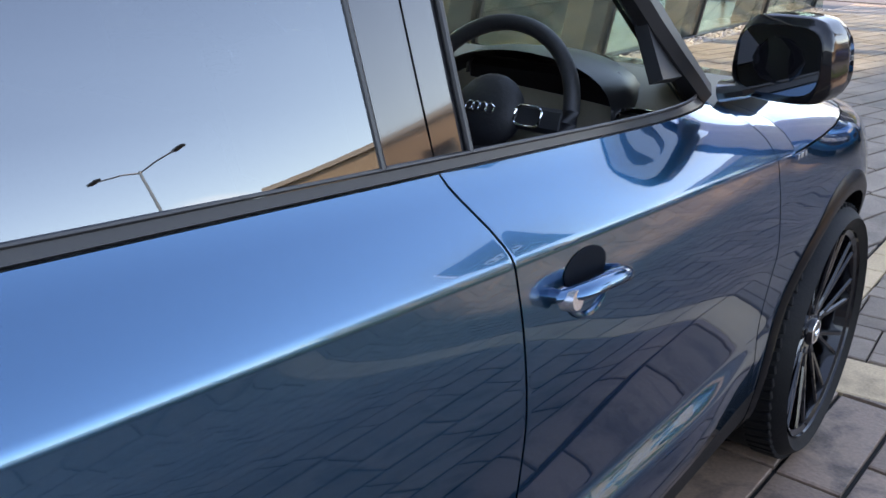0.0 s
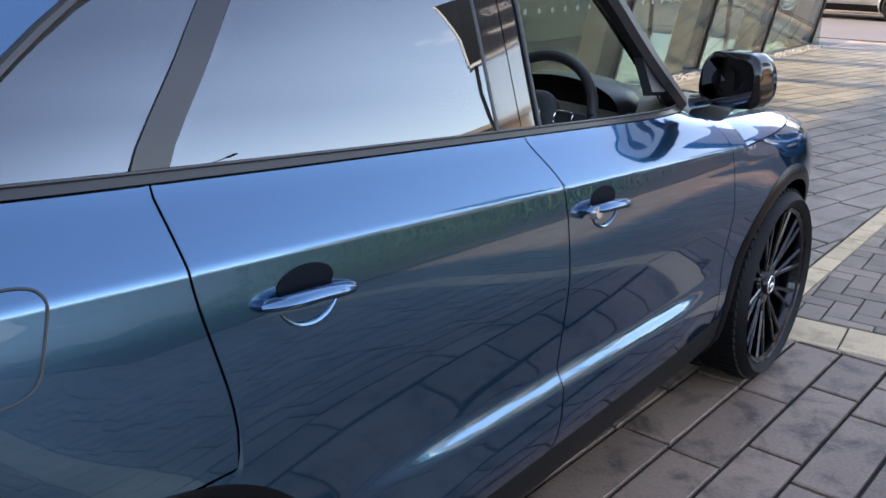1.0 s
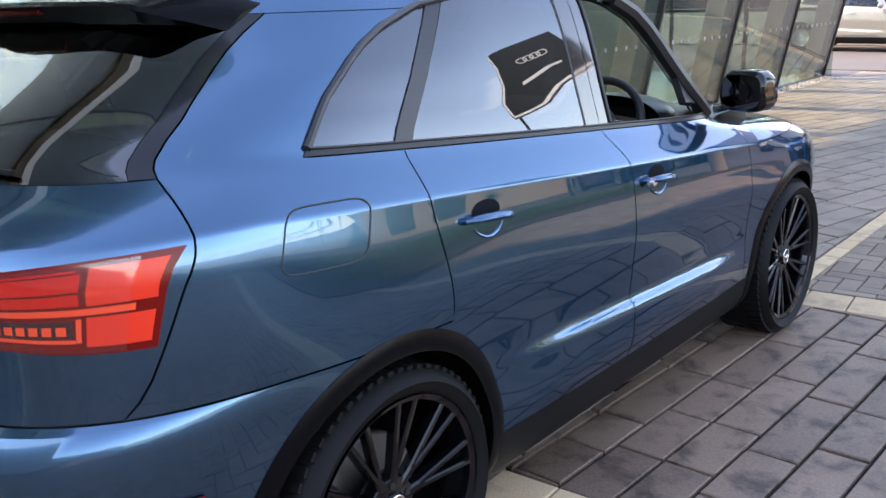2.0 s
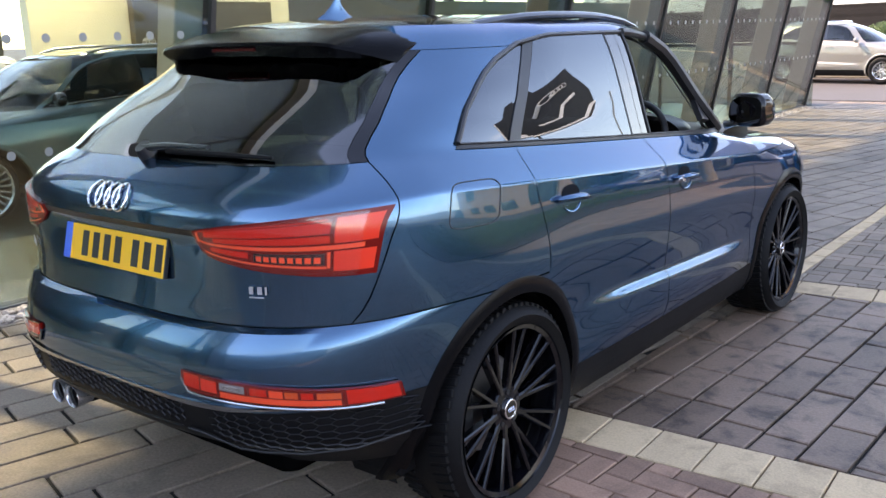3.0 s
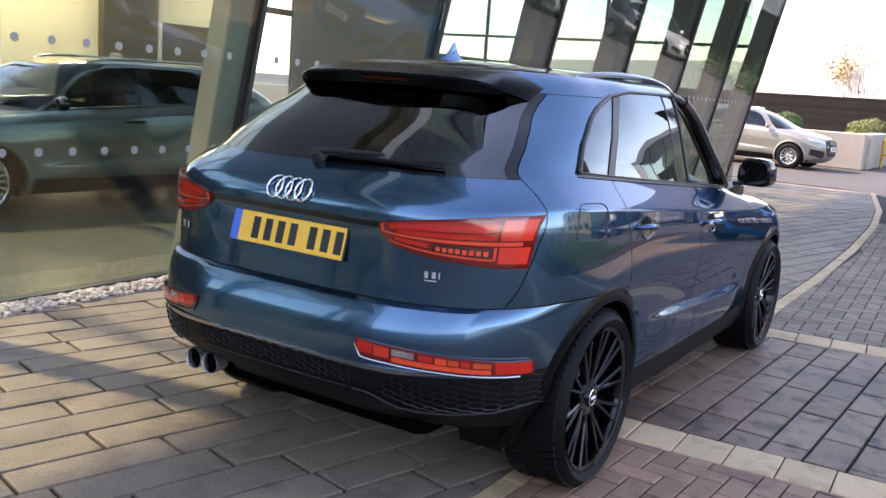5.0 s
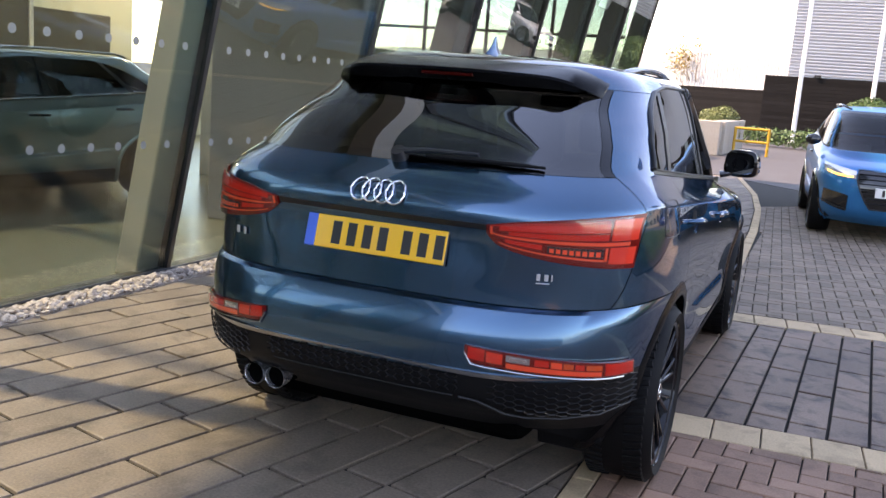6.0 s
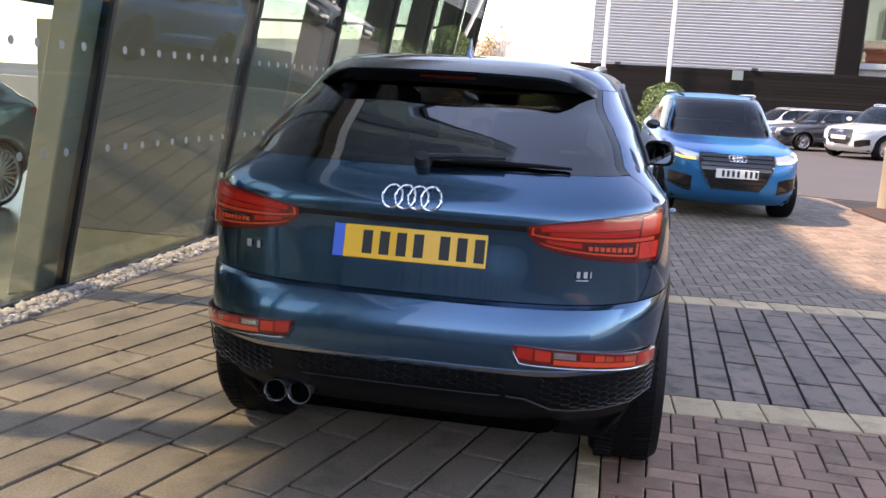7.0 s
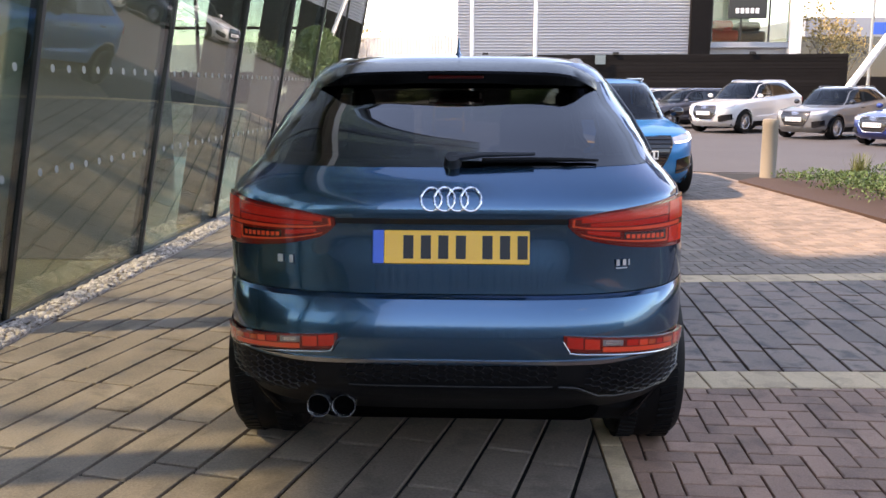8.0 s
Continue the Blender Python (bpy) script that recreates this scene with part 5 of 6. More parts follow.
    for name, lo, hi, mat, lab in (("plate_back", (-.262, -.002, -.0565), (.262, .012, .0565), M_SATIN, ""), ("plate_face", (-.222, -.006, -.0555), (.26, -.001, .0555), M_YELLOW, "yellow reflective plate"), ("plate_band", (-.26, -.0062, -.0555), (-.2225, -.001, .0555), M_PLATEBLUE, "blue band")):
        bm = bmesh.new()
        box(bm, lo, hi, .002, tilt)
        part(name, bm, mat, plate, lab)
    r3 = tilt.to_3x3()
    bars(plate, tilt @ Vector((.018, -.0062, 0)), r3 @ Vector((1, 0, 0)), r3 @ Vector((0, 0, 1)), r3 @ Vector((0, -1, 0)), (.058, .058, .058, .058, -.03, .058, .058, .058), .078, .0012, M_INK, "plate_bar", .42)
    # lower bumper: honeycomb, painted sky reflection, diffuser lines, exhaust
    honeycomb(car, S, -.36, .36, lambda x: .492, lambda x: .560, .042)
    for s in (1, -1):
        honeycomb(car, S, .46 if s > 0 else -.84, .84 if s > 0 else -.46, lambda x: .425 + .05 * max(0, (.56 - abs(x)) / .1), lambda x: .545, .042)
    # bright tapered band that paints the sky's reflection on the ledge
    def band(u):
        h = .007 + .008 * float(smoothstep(.10, .45, abs(u))) - .013 * float(smoothstep(.50, .66, abs(u)))
        z = .570 - .004 * abs(u)
        return np.linspace(z - h, z, 4)
    surface_patch(S.tail, np.linspace(-.66, .66, 61), band, M_CHROMEDARK, car, "bumper_line", .006, .012, "tapered sky reflection painted along the bumper ledge", 1)
    strip(car, [S.tail(x, .478, .008)[0] for x in np.linspace(-.34, .34, 19)], .0028, M_SATINLIGHT, "diffuser_line", "thin bright diffuser line")
    strip(car, [S.tail(x, z, .007)[0] for x, z in ((.36, .476), (.42, .470), (.50, .43), (.56, .418), (.66, .418), (.76, .425), (.83, .44))], .005, M_SATINLIGHT, "diffuser_edge")
    for x in (-.456, -.368):
        v, f = lathe([(.037, -.06), (.040, -.02), (.0415, .0), (.040, .004), (.0378, .001), (.037, -.012)], 28)
        ob = link_mesh("exhaust_pipe", v, f, M_ALLOY, car, "round chrome exhaust tip", smooth=True, sharp=60)
        ob.matrix_basis = Matrix.Translation((x, -.802, .376)) @ Matrix.Rotation(radians(-90), 4, 'Z')
        # black plug puts the dark of the pipe's inside into its colour
        bm = bmesh.new()
        cyl(bm, (x, -.782, .376), (x, -.2, .36), .0372, .03, 24)
        part("exhaust_inner", bm, M_SHADEBLACK, car)
    # underbody as a matt black block, added low to deepen the shade beneath
    bm = bmesh.new()
    box(bm, (-.50, -.66, .262), (.54, -.02, .44), .07, segments=3)
    part("underbody", bm, M_SHADEBLACK, car)
    # small badge on the wing
    for s in (1, -1):
        p, nn = S.side(2.235, .90, .0005)
        p, nn = Vector((p.x * s, p.y, p.z)), Vector((nn.x * s, nn.y, nn.z))
        bars(car, p, Vector((0, s, 0)), Vector((0, 0, 1)), Vector((s, 0, 0)), (.014, .03, .022), .012, .003, M_CHROME, "wing_badge_bar")
    return car


M_RAILPAINT = material("rail_black", (0.010, 0.014, 0.022), 0.22, coat=0.5)
# near-black that paints the shade under the car and inside the exhaust
M_SHADEBLACK = material("shade_black", (0.002, 0.002, 0.002), 0.95, spec=0.0)
M_BADGE = material("badge_metal", (0.50, 0.505, 0.515), 0.4, metal=0.7)
M_CHROMEDARK = material("dark_bright_trim", (0.30, 0.305, 0.32), 0.2, metal=1.0)
hero = hero_car()


# ---- other cars ----
def front_face(car, S, kind, lamp_mat, plate_mat, dark=M_GLOSS, plate=True):
    d = S.d
    sc = Vector((d["sx"], d["sy"], d["sz"]))

    def pt(x, z, off):
        p, n = S.tail(x, z, off, front=True)
        return Vector((p.x * sc.x, p.y * sc.y, p.z * sc.z)), n
    grille_w = table([(.40, .29), (.50, .36), (.62, .42), (.74, .455), (.83, .45)] if kind == "black" else [(.40, .26), (.48, .34), (.62, .42), (.76, .41), (.83, .37)])
    edge = .47 if kind == "black" else .42
    zs = np.linspace(.40, .83, 12)
    surface_patch(lambda z, t, o: pt(t * float(grille_w(z)), z, o), zs, lambda z: np.linspace(-1, 1, 9), dark, car, "grille", .010, .03, "dark radiator grille")
    for z in np.linspace(.47, .79, 7):
        w = float(grille_w(z)) - .015
        strip(car, [pt(x, z, .016)[0] for x in np.linspace(-w, w, 9)], .006, M_SATINLIGHT, "grille_bar")
    outline = [pt(float(grille_w(z)), z, .012)[0] for z in np.linspace(.40, .83, 9)] + [pt(-float(grille_w(z)), z, .012)[0] for z in np.linspace(.83, .40, 9)]
    bm = bmesh.new()
    tube(bm, outline, .009, 6, True)
    part("grille_frame", bm, M_CHROME if kind == "chrome" else M_SATIN, car, smooth=True)
    if kind != "plain":
        rings(car, lambda x, z, o: pt(x, z, o + .014), (0, .775), .036, .047, M_CHROME, thick=.005)
    for s in (1, -1):
        lo = table([(.36, .755), (.50, .735), (.66, .745), (.80, .79)])
        hi = table([(.36, .80), (.50, .825), (.66, .855), (.80, .885)])
        surface_patch(pt, np.linspace(edge, .80, 14), lambda u: np.linspace(float(lo(u)), float(hi(u)), 5), M_LENS, car, "headlamp", .008, .012, "clear headlamp", s)
        surface_patch(pt, np.linspace(edge + .03, .77, 12), lambda u: np.linspace(float(lo(u)) + .01, float(lo(u)) + .030, 3), lamp_mat[0 if s > 0 else 1], car, "lamp_strip", .0105, .006, "lit lamp strip", s)
        lo2 = table([(.42, .34), (.60, .36), (.78, .42)])
        hi2 = table([(.42, .50), (.60, .55), (.78, .58)])
        surface_patch(pt, np.linspace(edge + .06, .79, 10), lambda u: np.linspace(float(lo2(u)), float(hi2(u)), 4), dark, car, "air_intake", .006, .012, "dark side air intake", s)
        strip(car, [Vector((p.x * s, p.y, p.z)) for p in (pt(u, float(lo2(u)) + .03, .016)[0] for u in np.linspace(edge + .05, .80, 8))], .008, dark if kind == "plain" else M_SATINLIGHT, "intake_blade")
    if plate:
        c = pt(0, .60, .03)[0]
        bm = bmesh.new()
        box(bm, (c.x - .26, c.y - .004, c.z - .056), (c.x + .26, c.y + .008, c.z + .056), .003)
        pl = part("number_plate", bm, plate_mat, car, "white number plate")
        bars(pl, c + Vector((0, .008, 0)), Vector((-1, 0, 0)), Vector((0, 0, 1)), Vector((0, 1, 0)), (.062, .062, .062, .062, -.03, .062, .062, .062), .078, .002, M_INK, "plate_bar")


def rear_face(car, S):
    d = S.d

    def pt(x, z, off):
        p, n = S.tail(x, z, off)
        return Vector((p.x * d["sx"], p.y * d["sy"], p.z * d["sz"])), n
    for s in (1, -1):
        surface_patch(pt, np.linspace(.45, .81, 10), lambda u: np.linspace(.93, 1.06, 4), M_RED, car, "tail_lamp", .007, .01, "red tail lamp", s)


def other_car(name, shape, body, m, label, rim_mat, rim_r=.235, kind="chrome", lamps=None, spokes=8, trim=None):
    trim = trim or (M_GLOSS if kind == "black" else body)
    car = new(name)
    tagged(car, label, "car", "cars standing around")
    shell(shape, body, car, split=False, tint=M_CARDARK, clear=M_CARCLEAR)
    wheels(car, shape, rim_mat, False, rim_r=rim_r, spokes=spokes)
    d = shape.d
    for cy in (0.0, d["base"]):
        for s in (1, -1):
            arch_ring(shape, cy, s, .388, .43, body if kind != "black" else M_GLOSS, car)
    lamps = lamps or (M_LENS, M_LENS)
    front_face(car, shape, kind, lamps, M_PLATEWHITE)
    rear_face(car, shape)
    for s in (1, -1):
        bm = bmesh.new()
        bmesh.ops.create_uvsphere(bm, u_segments=16, v_segments=10, radius=1, matrix=Matrix.Translation((.92 * s * d["sx"], 1.95 * d["sy"], 1.115 * d["sz"])) @ Matrix.Diagonal((.10, .06, .07, 1)))
        part("door_mirror", bm, trim, car, smooth=True)
        for y, z in ((.345, 1.003), (1.245, .938)):
            bm = bmesh.new()
            pts = [shape.side(y + .1 * t, z, .02 * (1 - t ** 4) + .004)[0] for t in np.linspace(-1, 1, 7)]
            tube(bm, [(p.x * s * d["sx"], p.y * d["sy"], p.z * d["sz"]) for p in pts], .012, 8)
            part("door_handle", bm, trim, car, smooth=True)
        pts = [(s * (shape.x_at(1.508, y) - .01) * d["sx"], y * d["sy"], (1.568 + .03 * min(1, min(y - .05, 1.5 - y) * 6) - .05 * max(0, (y - .95) / .7) ** 2) * d["sz"]) for y in np.linspace(.06, 1.49, 18)]
        strip(car, pts, .014, M_GLOSS if kind == "black" else M_ALLOY, "roof_rail")
        strip(car, [np.array(shape.P[shape.row(1.150), i] + shape.N[shape.row(1.150), i] * .003) * np.array([s * d["sx"], d["sy"], d["sz"]]) for i in range(shape.col["Q"], shape.col["A"] + 1, 3)], .008, M_CHROME if kind == "chrome" else M_SATIN, "waist_strip")
    bm = bmesh.new()
    for x in (-.35, .35):
        box(bm, (x - .24, .95, .45), (x + .24, 1.10, 1.12), .05)
    box(bm, (-.65, .05, .45), (.65, .20, 1.05), .05)
    box(bm, (-.68, 1.62, .6), (.68, 2.1, .98), .05)
    bmesh.ops.transform(bm, matrix=Matrix.Diagonal((d["sx"], d["sy"], d["sz"], 1)), verts=bm.verts)
    part("cabin_seats", bm, M_CABIN, car)
    car.matrix_basis = m
    return car


M_CARDARK = glass_material("dark_car_glass", (0.05, 0.055, 0.06), f0=0.06)
emblem = new("wall_emblem", None)
tagged(emblem, "pale linked-ring emblem on the dark display panel", "emblem")
emblem.matrix_basis = Matrix.Translation((-10.058, 6.21, 1.53))
rings(emblem, lambda x, z, o: (Vector((o - .004, x, z)), None), (0, 0), .062, .034, M_CEIL, thick=.007)
M_CARCLEAR = glass_material("windscreen_glass", (0.35, 0.38, 0.37))
M_HEADLIT = lamp_material("lit_headlamp", (1.0, 0.93, 0.8), 0.5)
M_AMBERLIT = lamp_material("lit_indicator", (1.0, 0.55, 0.12), 0.5)

SLIM = [(z, y + .045) for z, y in SUV["A"]]
BLUE = Shape(SUV, Wc=SLIM)
other_car("blue_suv", BLUE, M_BRIGHT, pose(1.90, 11.6, 0, rz=184), "bright blue SUV with black grille and lit lamps, front on", M_RIM, .262, "black", (M_AMBERLIT, M_HEADLIT), 10)
ESTATE = Shape(SUV, Wc=SLIM, sx=1.04, sy=1.17, sz=.94)
other_car("estate_car", ESTATE, M_TEAL, pose(-6.33, 4.47, 0, rz=176.4), "dark grey-green estate car on the showroom floor", M_ALLOY, .268, "chrome", None, 12, M_GLOSS)
HATCH = Shape(SUV, Wc=SLIM, sx=.97, sy=.98, sz=.90)
other_car("white_hatchback", HATCH, M_WHITE, pose(-9.0, 3.3, 0, rz=157), "white hatchback further back on the showroom floor", M_ALLOY, .235)
BIG = Shape(SUV, Wc=SLIM, sx=1.06, sy=1.09, sz=1.08)
other_car("white_suv", BIG, M_WHITE, pose(10.3, 29.0, 0, rz=130), "large white SUV with chrome grille in the car park", M_ALLOY, .25, "chrome", None, 7)
SMALL = Shape(SUV, Wc=SLIM, sx=.98, sy=.96, sz=.95)
other_car("grey_suv", SMALL, M_GREY, pose(11.8, 25.2, 0, rz=128), "small metallic grey SUV with dark grille in the car park", M_ALLOY, .235, "black", None, 7)
other_car("navy_hatchback", HATCH, M_NAVY, pose(12.9, 21.6, 0, rz=122), "dark blue hatchback with chrome grille in the car park", M_ALLOY, .225)
other_car("dark_hatchback", HATCH, M_DARKCAR, pose(9.0, 31.4, 0, rz=112), "dark grey hatchback in the car park", M_ALLOY, .225)
other_car("white_saloon", HATCH, M_WHITE, pose(8.2, 34.4, 0, rz=108), "white hatchback behind the dark one in the car park", M_ALLOY, .225)
MPV = Shape(SUV, sx=.95, sy=.96, sz=.95, front=[(.20, 3.25), (.28, 3.38), (.4, 3.46), (.6, 3.48), (.8, 3.44), (.90, 3.38), (.97, 3.28), (1.03, 3.08), (1.07, 2.92), (1.10, 2.78), (1.125, 2.66), (1.14, 2.58), (1.2, 2.40), (1.3, 2.10), (1.4, 1.80), (1.46, 1.58),
           (1.5, 1.40), (1.53, 1.24), (1.552, 1.06), (1.565, .9), (1.572, .75)], shear=-.05)
other_car("silver_people_carrier", MPV, M_SILVER, pose(-5.5, 22.9, 0, rz=-97), "silver people carrier parked along the retaining wall", M_ALLOY, .215, "plain", None, 6)


# ---- beyond the plaza ----
def block(name, lo, hi, mat, label, kind="structure", bevel=0.0, category="", group="", m=None):
    bm = bmesh.new()
    box(bm, lo, hi, bevel, m)
    return tagged(part(name, bm, mat), label, category, group, kind)


def corrugated(name, x0, x1, y, z0, z1, pitch, depth, mat, label, upright=False, thick=.3):
    """Ribbed cladding as real ribs, lying or standing."""
    verts, faces = [], []
    prof = []
    a, b = (x0, x1) if upright else (z0, z1)
    n = int((b - a) / pitch)
    for k in range(n):
        s = a + k * pitch
        prof += [(s, 0), (s + pitch * .35, 0), (s + pitch * .5, -depth), (s + pitch * .85, -depth)]
    prof.append((b, 0))
    for s, o in prof:
        if upright:
            verts += [(s, y + o, z0), (s, y + o, z1)]
        else:
            verts += [(x0, y + o, s), (x1, y + o, s)]
    for k in range(len(prof) - 1):
        faces.append((2 * k, 2 * k + 1, 2 * k + 3, 2 * k + 2))
    ob = tagged(link_mesh(name, verts, faces, mat), label, "building", kind="structure")
    bm = bmesh.new()
    box(bm, (x0, y + .02, z0), (x1, y + thick + 14, z1))
    part("hall_body", bm, mat, ob)
    return ob


corrugated("white_hall", -1.2, 11.3, 47, 2.9, 13, .16, .05, M_CLAD, "tall hall with white horizontally ribbed cladding")
corrugated("cream_hall", -70, 0, 0, 0, 5.4, .30, .03, M_CLADCREAM, "long low hall with pale grey upright ribbed cladding", True)
bpy.data.objects["cream_hall"].matrix_basis = pose(1.5, 64, 0, rz=-33)
block("dark_pier", (11.3, 46.6, 0), (12.4, 48, 13), M_FENCE, "dark pier at the corner of the white hall", category="pier")


def glass_showroom():
    ob = new("far_showroom")
    tagged(ob, "glazed showroom corner with a black sign and parked cars inside", "building", kind="structure")
    for name, lo, hi, mat in (("floor_slab", (12.4, 46.8, 3.6), (17.0, 56, 3.9), M_CLAD), ("back_wall", (12.4, 55.8, 3.9), (17.0, 56, 9), M_WALL), ("roof_slab", (12.4, 46.6, 8.8), (17.2, 56, 9.4), M_CLAD), ("corner_post", (16.6, 46.6, 0), (17.2, 47.2, 9), M_POLE), ("base_wall", (12.4, 47.2, 0), (17.0, 47.5, 3.6), M_CLAD),
                              ("sign_board", (13.2, 46.3, 5.1), (15.2, 46.5, 6.6), M_SIGNBLACK)):
        bm = bmesh.new()
        box(bm, lo, hi, .01)
        part(name, bm, mat, ob)
    for x in (12.45, 14.0, 15.5):
        bm = bmesh.new()
        box(bm, (x, 46.9, 3.9), (x + .08, 47.0, 8.8))
        part("glazing_bar", bm, M_FRAME, ob)
    bm = bmesh.new()
    box(bm, (12.4, 46.93, 3.9), (16.6, 46.96, 8.8))
    part("pane", bm, M_CLEAR, ob)
    for k in range(5):
        bm = bmesh.new()
        box(bm, (13.55 + .26 * k, 46.26, 5.35), (13.73 + .26 * k, 46.3, 5.62), .01)
        part("sign_bar", bm, M_SIGNWHITE, ob)
    for x, y, mat in ((13.4, 49, M_SIGNRED), (15.2, 50, M_DARKCAR), (14.2, 52.5, M_WHITE)):
        bm = bmesh.new()
        box(bm, (x - .8, y - 1.2, 4.0), (x + .8, y + 1.2, 4.6), .15, segments=2)
        box(bm, (x - .65, y - .7, 4.6), (x + .65, y + .8, 5.15), .2, segments=2)
        part("display_car", bm, mat, ob)


glass_showroom()


def board_fence(p0, p1, h, n, lamps):
    f = new("black_fence")
    tagged(f, "tall black horizontal-board fence along the car park", "fence", kind="structure")
    a, b = Vector((*p0, 0)), Vector((*p1, 0))
    d = (b - a).normalized()
    m = Matrix.Translation(a) @ Matrix.Rotation(math.atan2(d.y, d.x), 4, 'Z')
    L = (b - a).length
    k = int(h / .17)
    for i in range(k):
        bm = bmesh.new()
        box(bm, (0, -.02, i * .17 + .005), (L, .02, i * .17 + .16), .004, m)
        part("board", bm, M_FENCE, f)
    bm = bmesh.new()
    box(bm, (0, .021, .0), (L, .05, h - .02), 0, m)
    part("backing", bm, M_FENCE, f)
    for i in range(n + 1):
        bm = bmesh.new()
        box(bm, (L * i / n - .06, .052, 0), (L * i / n + .06, .14, h), 0, m)
        part("fence_post", bm, M_FENCE, f)
    for i in range(lamps):
        bm = bmesh.new()
        box(bm, (2.2 + 6.5 * i, -.12, h - .02), (2.5 + 6.5 * i, .05, h + .10), .01, m)
        part("fence_lamp", bm, M_SATIN, f)


M_TEALSIGN = material("faded_sign", (0.16, 0.20, 0.20), 0.6, grain=0.1, scale=20)
board_fence((-2, 43.65), (17.5, 41), 3.1, 9, 3)
board_fence((-44, 66), (-2.05, 45.6), 2.4, 20, 6)
block("fence_sign", (5.75, 42.30, 2.6), (6.25, 42.36, 3.05), M_TEALSIGN, "small pale square sign on the black fence", "", category="sign")
for x, y in ((2.75, 41.8), (-.35, 41.9)):
    bm = bmesh.new()
    cyl(bm, (x, y, 0), (x, y, 12), .11, .07, 16)
    cyl(bm, (x, y, 0), (x, y, .12), .22, .2, 16)
    tagged(part("flag_pole", bm, M_POLE, smooth=True), "tall slim white flag pole in front of the fence", "pole", "flag poles")
# low retaining wall, hedges, yellow rail
block("retaining_wall", (-40, 24.4, 0), (-1.7, 24.8, 1.0), M_WALLSTONE, "low tan retaining wall behind the people carrier", bevel=.02)
block("retaining_wall_return", (-2.0, 24.82, 0), (-1.6, 31, 1.0), M_WALLSTONE, "low tan wall running back from the corner", bevel=.02)


def leaves(name, centre, size, n, mat, label, seed, leaf=.06, kind="", category="bush", shell_only=.55, lumpy=1.0):
    """A bush: many small leaves over a lumpy outline."""
    rnd = np.random.RandomState(seed)
    u = rnd.normal(size=(n, 3))
    u /= np.linalg.norm(u, axis=1)[:, None]
    lump = 1 + lumpy * (.22 * np.sin(3 * u[:, 0] + 5 * u[:, 1] + seed) + .18 * np.sin(7 * u[:, 2] + 4 * u[:, 0]))
    r = (shell_only + (1 - shell_only) * rnd.rand(n)) * lump
    c = np.array(centre) + u * r[:, None] * np.array(size)
    c[:, 2] = np.maximum(c[:, 2], .02)
    t = rnd.normal(size=(n, 3))
    t /= np.linalg.norm(t, axis=1)[:, None]
    b = np.cross(t, u + .3 * rnd.normal(size=(n, 3)))
    b /= np.linalg.norm(b, axis=1)[:, None] + 1e-9
    s = leaf * (.6 + .8 * rnd.rand(n))[:, None]
    V = np.stack([c - t * s, c + b * s * .5, c + t * s, c - b * s * .5], axis=1).reshape(-1, 3)
    F = np.arange(4 * n).reshape(-1, 4)
    ob = link_mesh(name, V, F, mat)
    return tagged(ob, label, category, kind=kind)


leaves("round_hedge", (2.6, 38.5, 1.15), (1.1, 1.0, 1.05), 15000, M_LEAF, "clipped round green bush in front of the fence", 3, .06, shell_only=.7, lumpy=.3)
leaves("round_hedge", (-5.3, 31, .70), (.62, .6, .76), 9000, M_LEAF, "clipped round green bush behind the low wall", 4, .036, shell_only=.7, lumpy=.3)
leaves("round_hedge", (-2.3, 29, .70), (.72, .65, .76), 9000, M_LEAFPALE, "clipped yellow-green bush behind the low wall", 5, .036, shell_only=.7, lumpy=.3)
leaves("low_hedge", (1.5, 35, .40), (5.5, .8, .42), 6000, M_LEAF, "low clipped hedge along the car park", 6, .06)


def yellow_rail():
    ob = new("yellow_barrier")
    tagged(ob, "yellow tubular safety barrier beside the road", "barrier")
    for x in (-1.45, -.45):
        bm = bmesh.new()
        cyl(bm, (x, 26.3, 0), (x, 26.3, .85), .045, seg=12)
        part("post", bm, M_RAILY, ob, smooth=True)
    for z in (.42, .82):
        bm = bmesh.new()
        cyl(bm, (-1.45, 26.3, z), (-.45, 26.3, z), .04, seg=12)
        part("rail", bm, M_RAILY, ob, smooth=True)


yellow_rail()


def bollard():
    v, f = lathe([(0, 0), (.13, 0), (.135, .01), (.125, .03), (.122, .86), (.128, .88), (.128, .94), (.12, .965), (.06, .975), (0, .978)], 28)
    ob = link_mesh("bollard", [(y, z, x) for x, y, z in v], f, M_POST, smooth=True, sharp=35)
    ob.location = (4.75, 11.1, 0)
    return tagged(ob, "round sand-coloured stone bollard at the planting bed", "bollard")


bollard()
# planting bed
BED = [(4.15, 10.6), (4.42, 8.0), (4.62, 6.0), (4.9, 4.2), (5.4, 2.6), (12, 2.6), (12, 11.2), (5.0, 11.7)]
slab("planting_bed", BED, -.05, .03, M_SOIL, "bare reddish-brown soil of the planting bed")


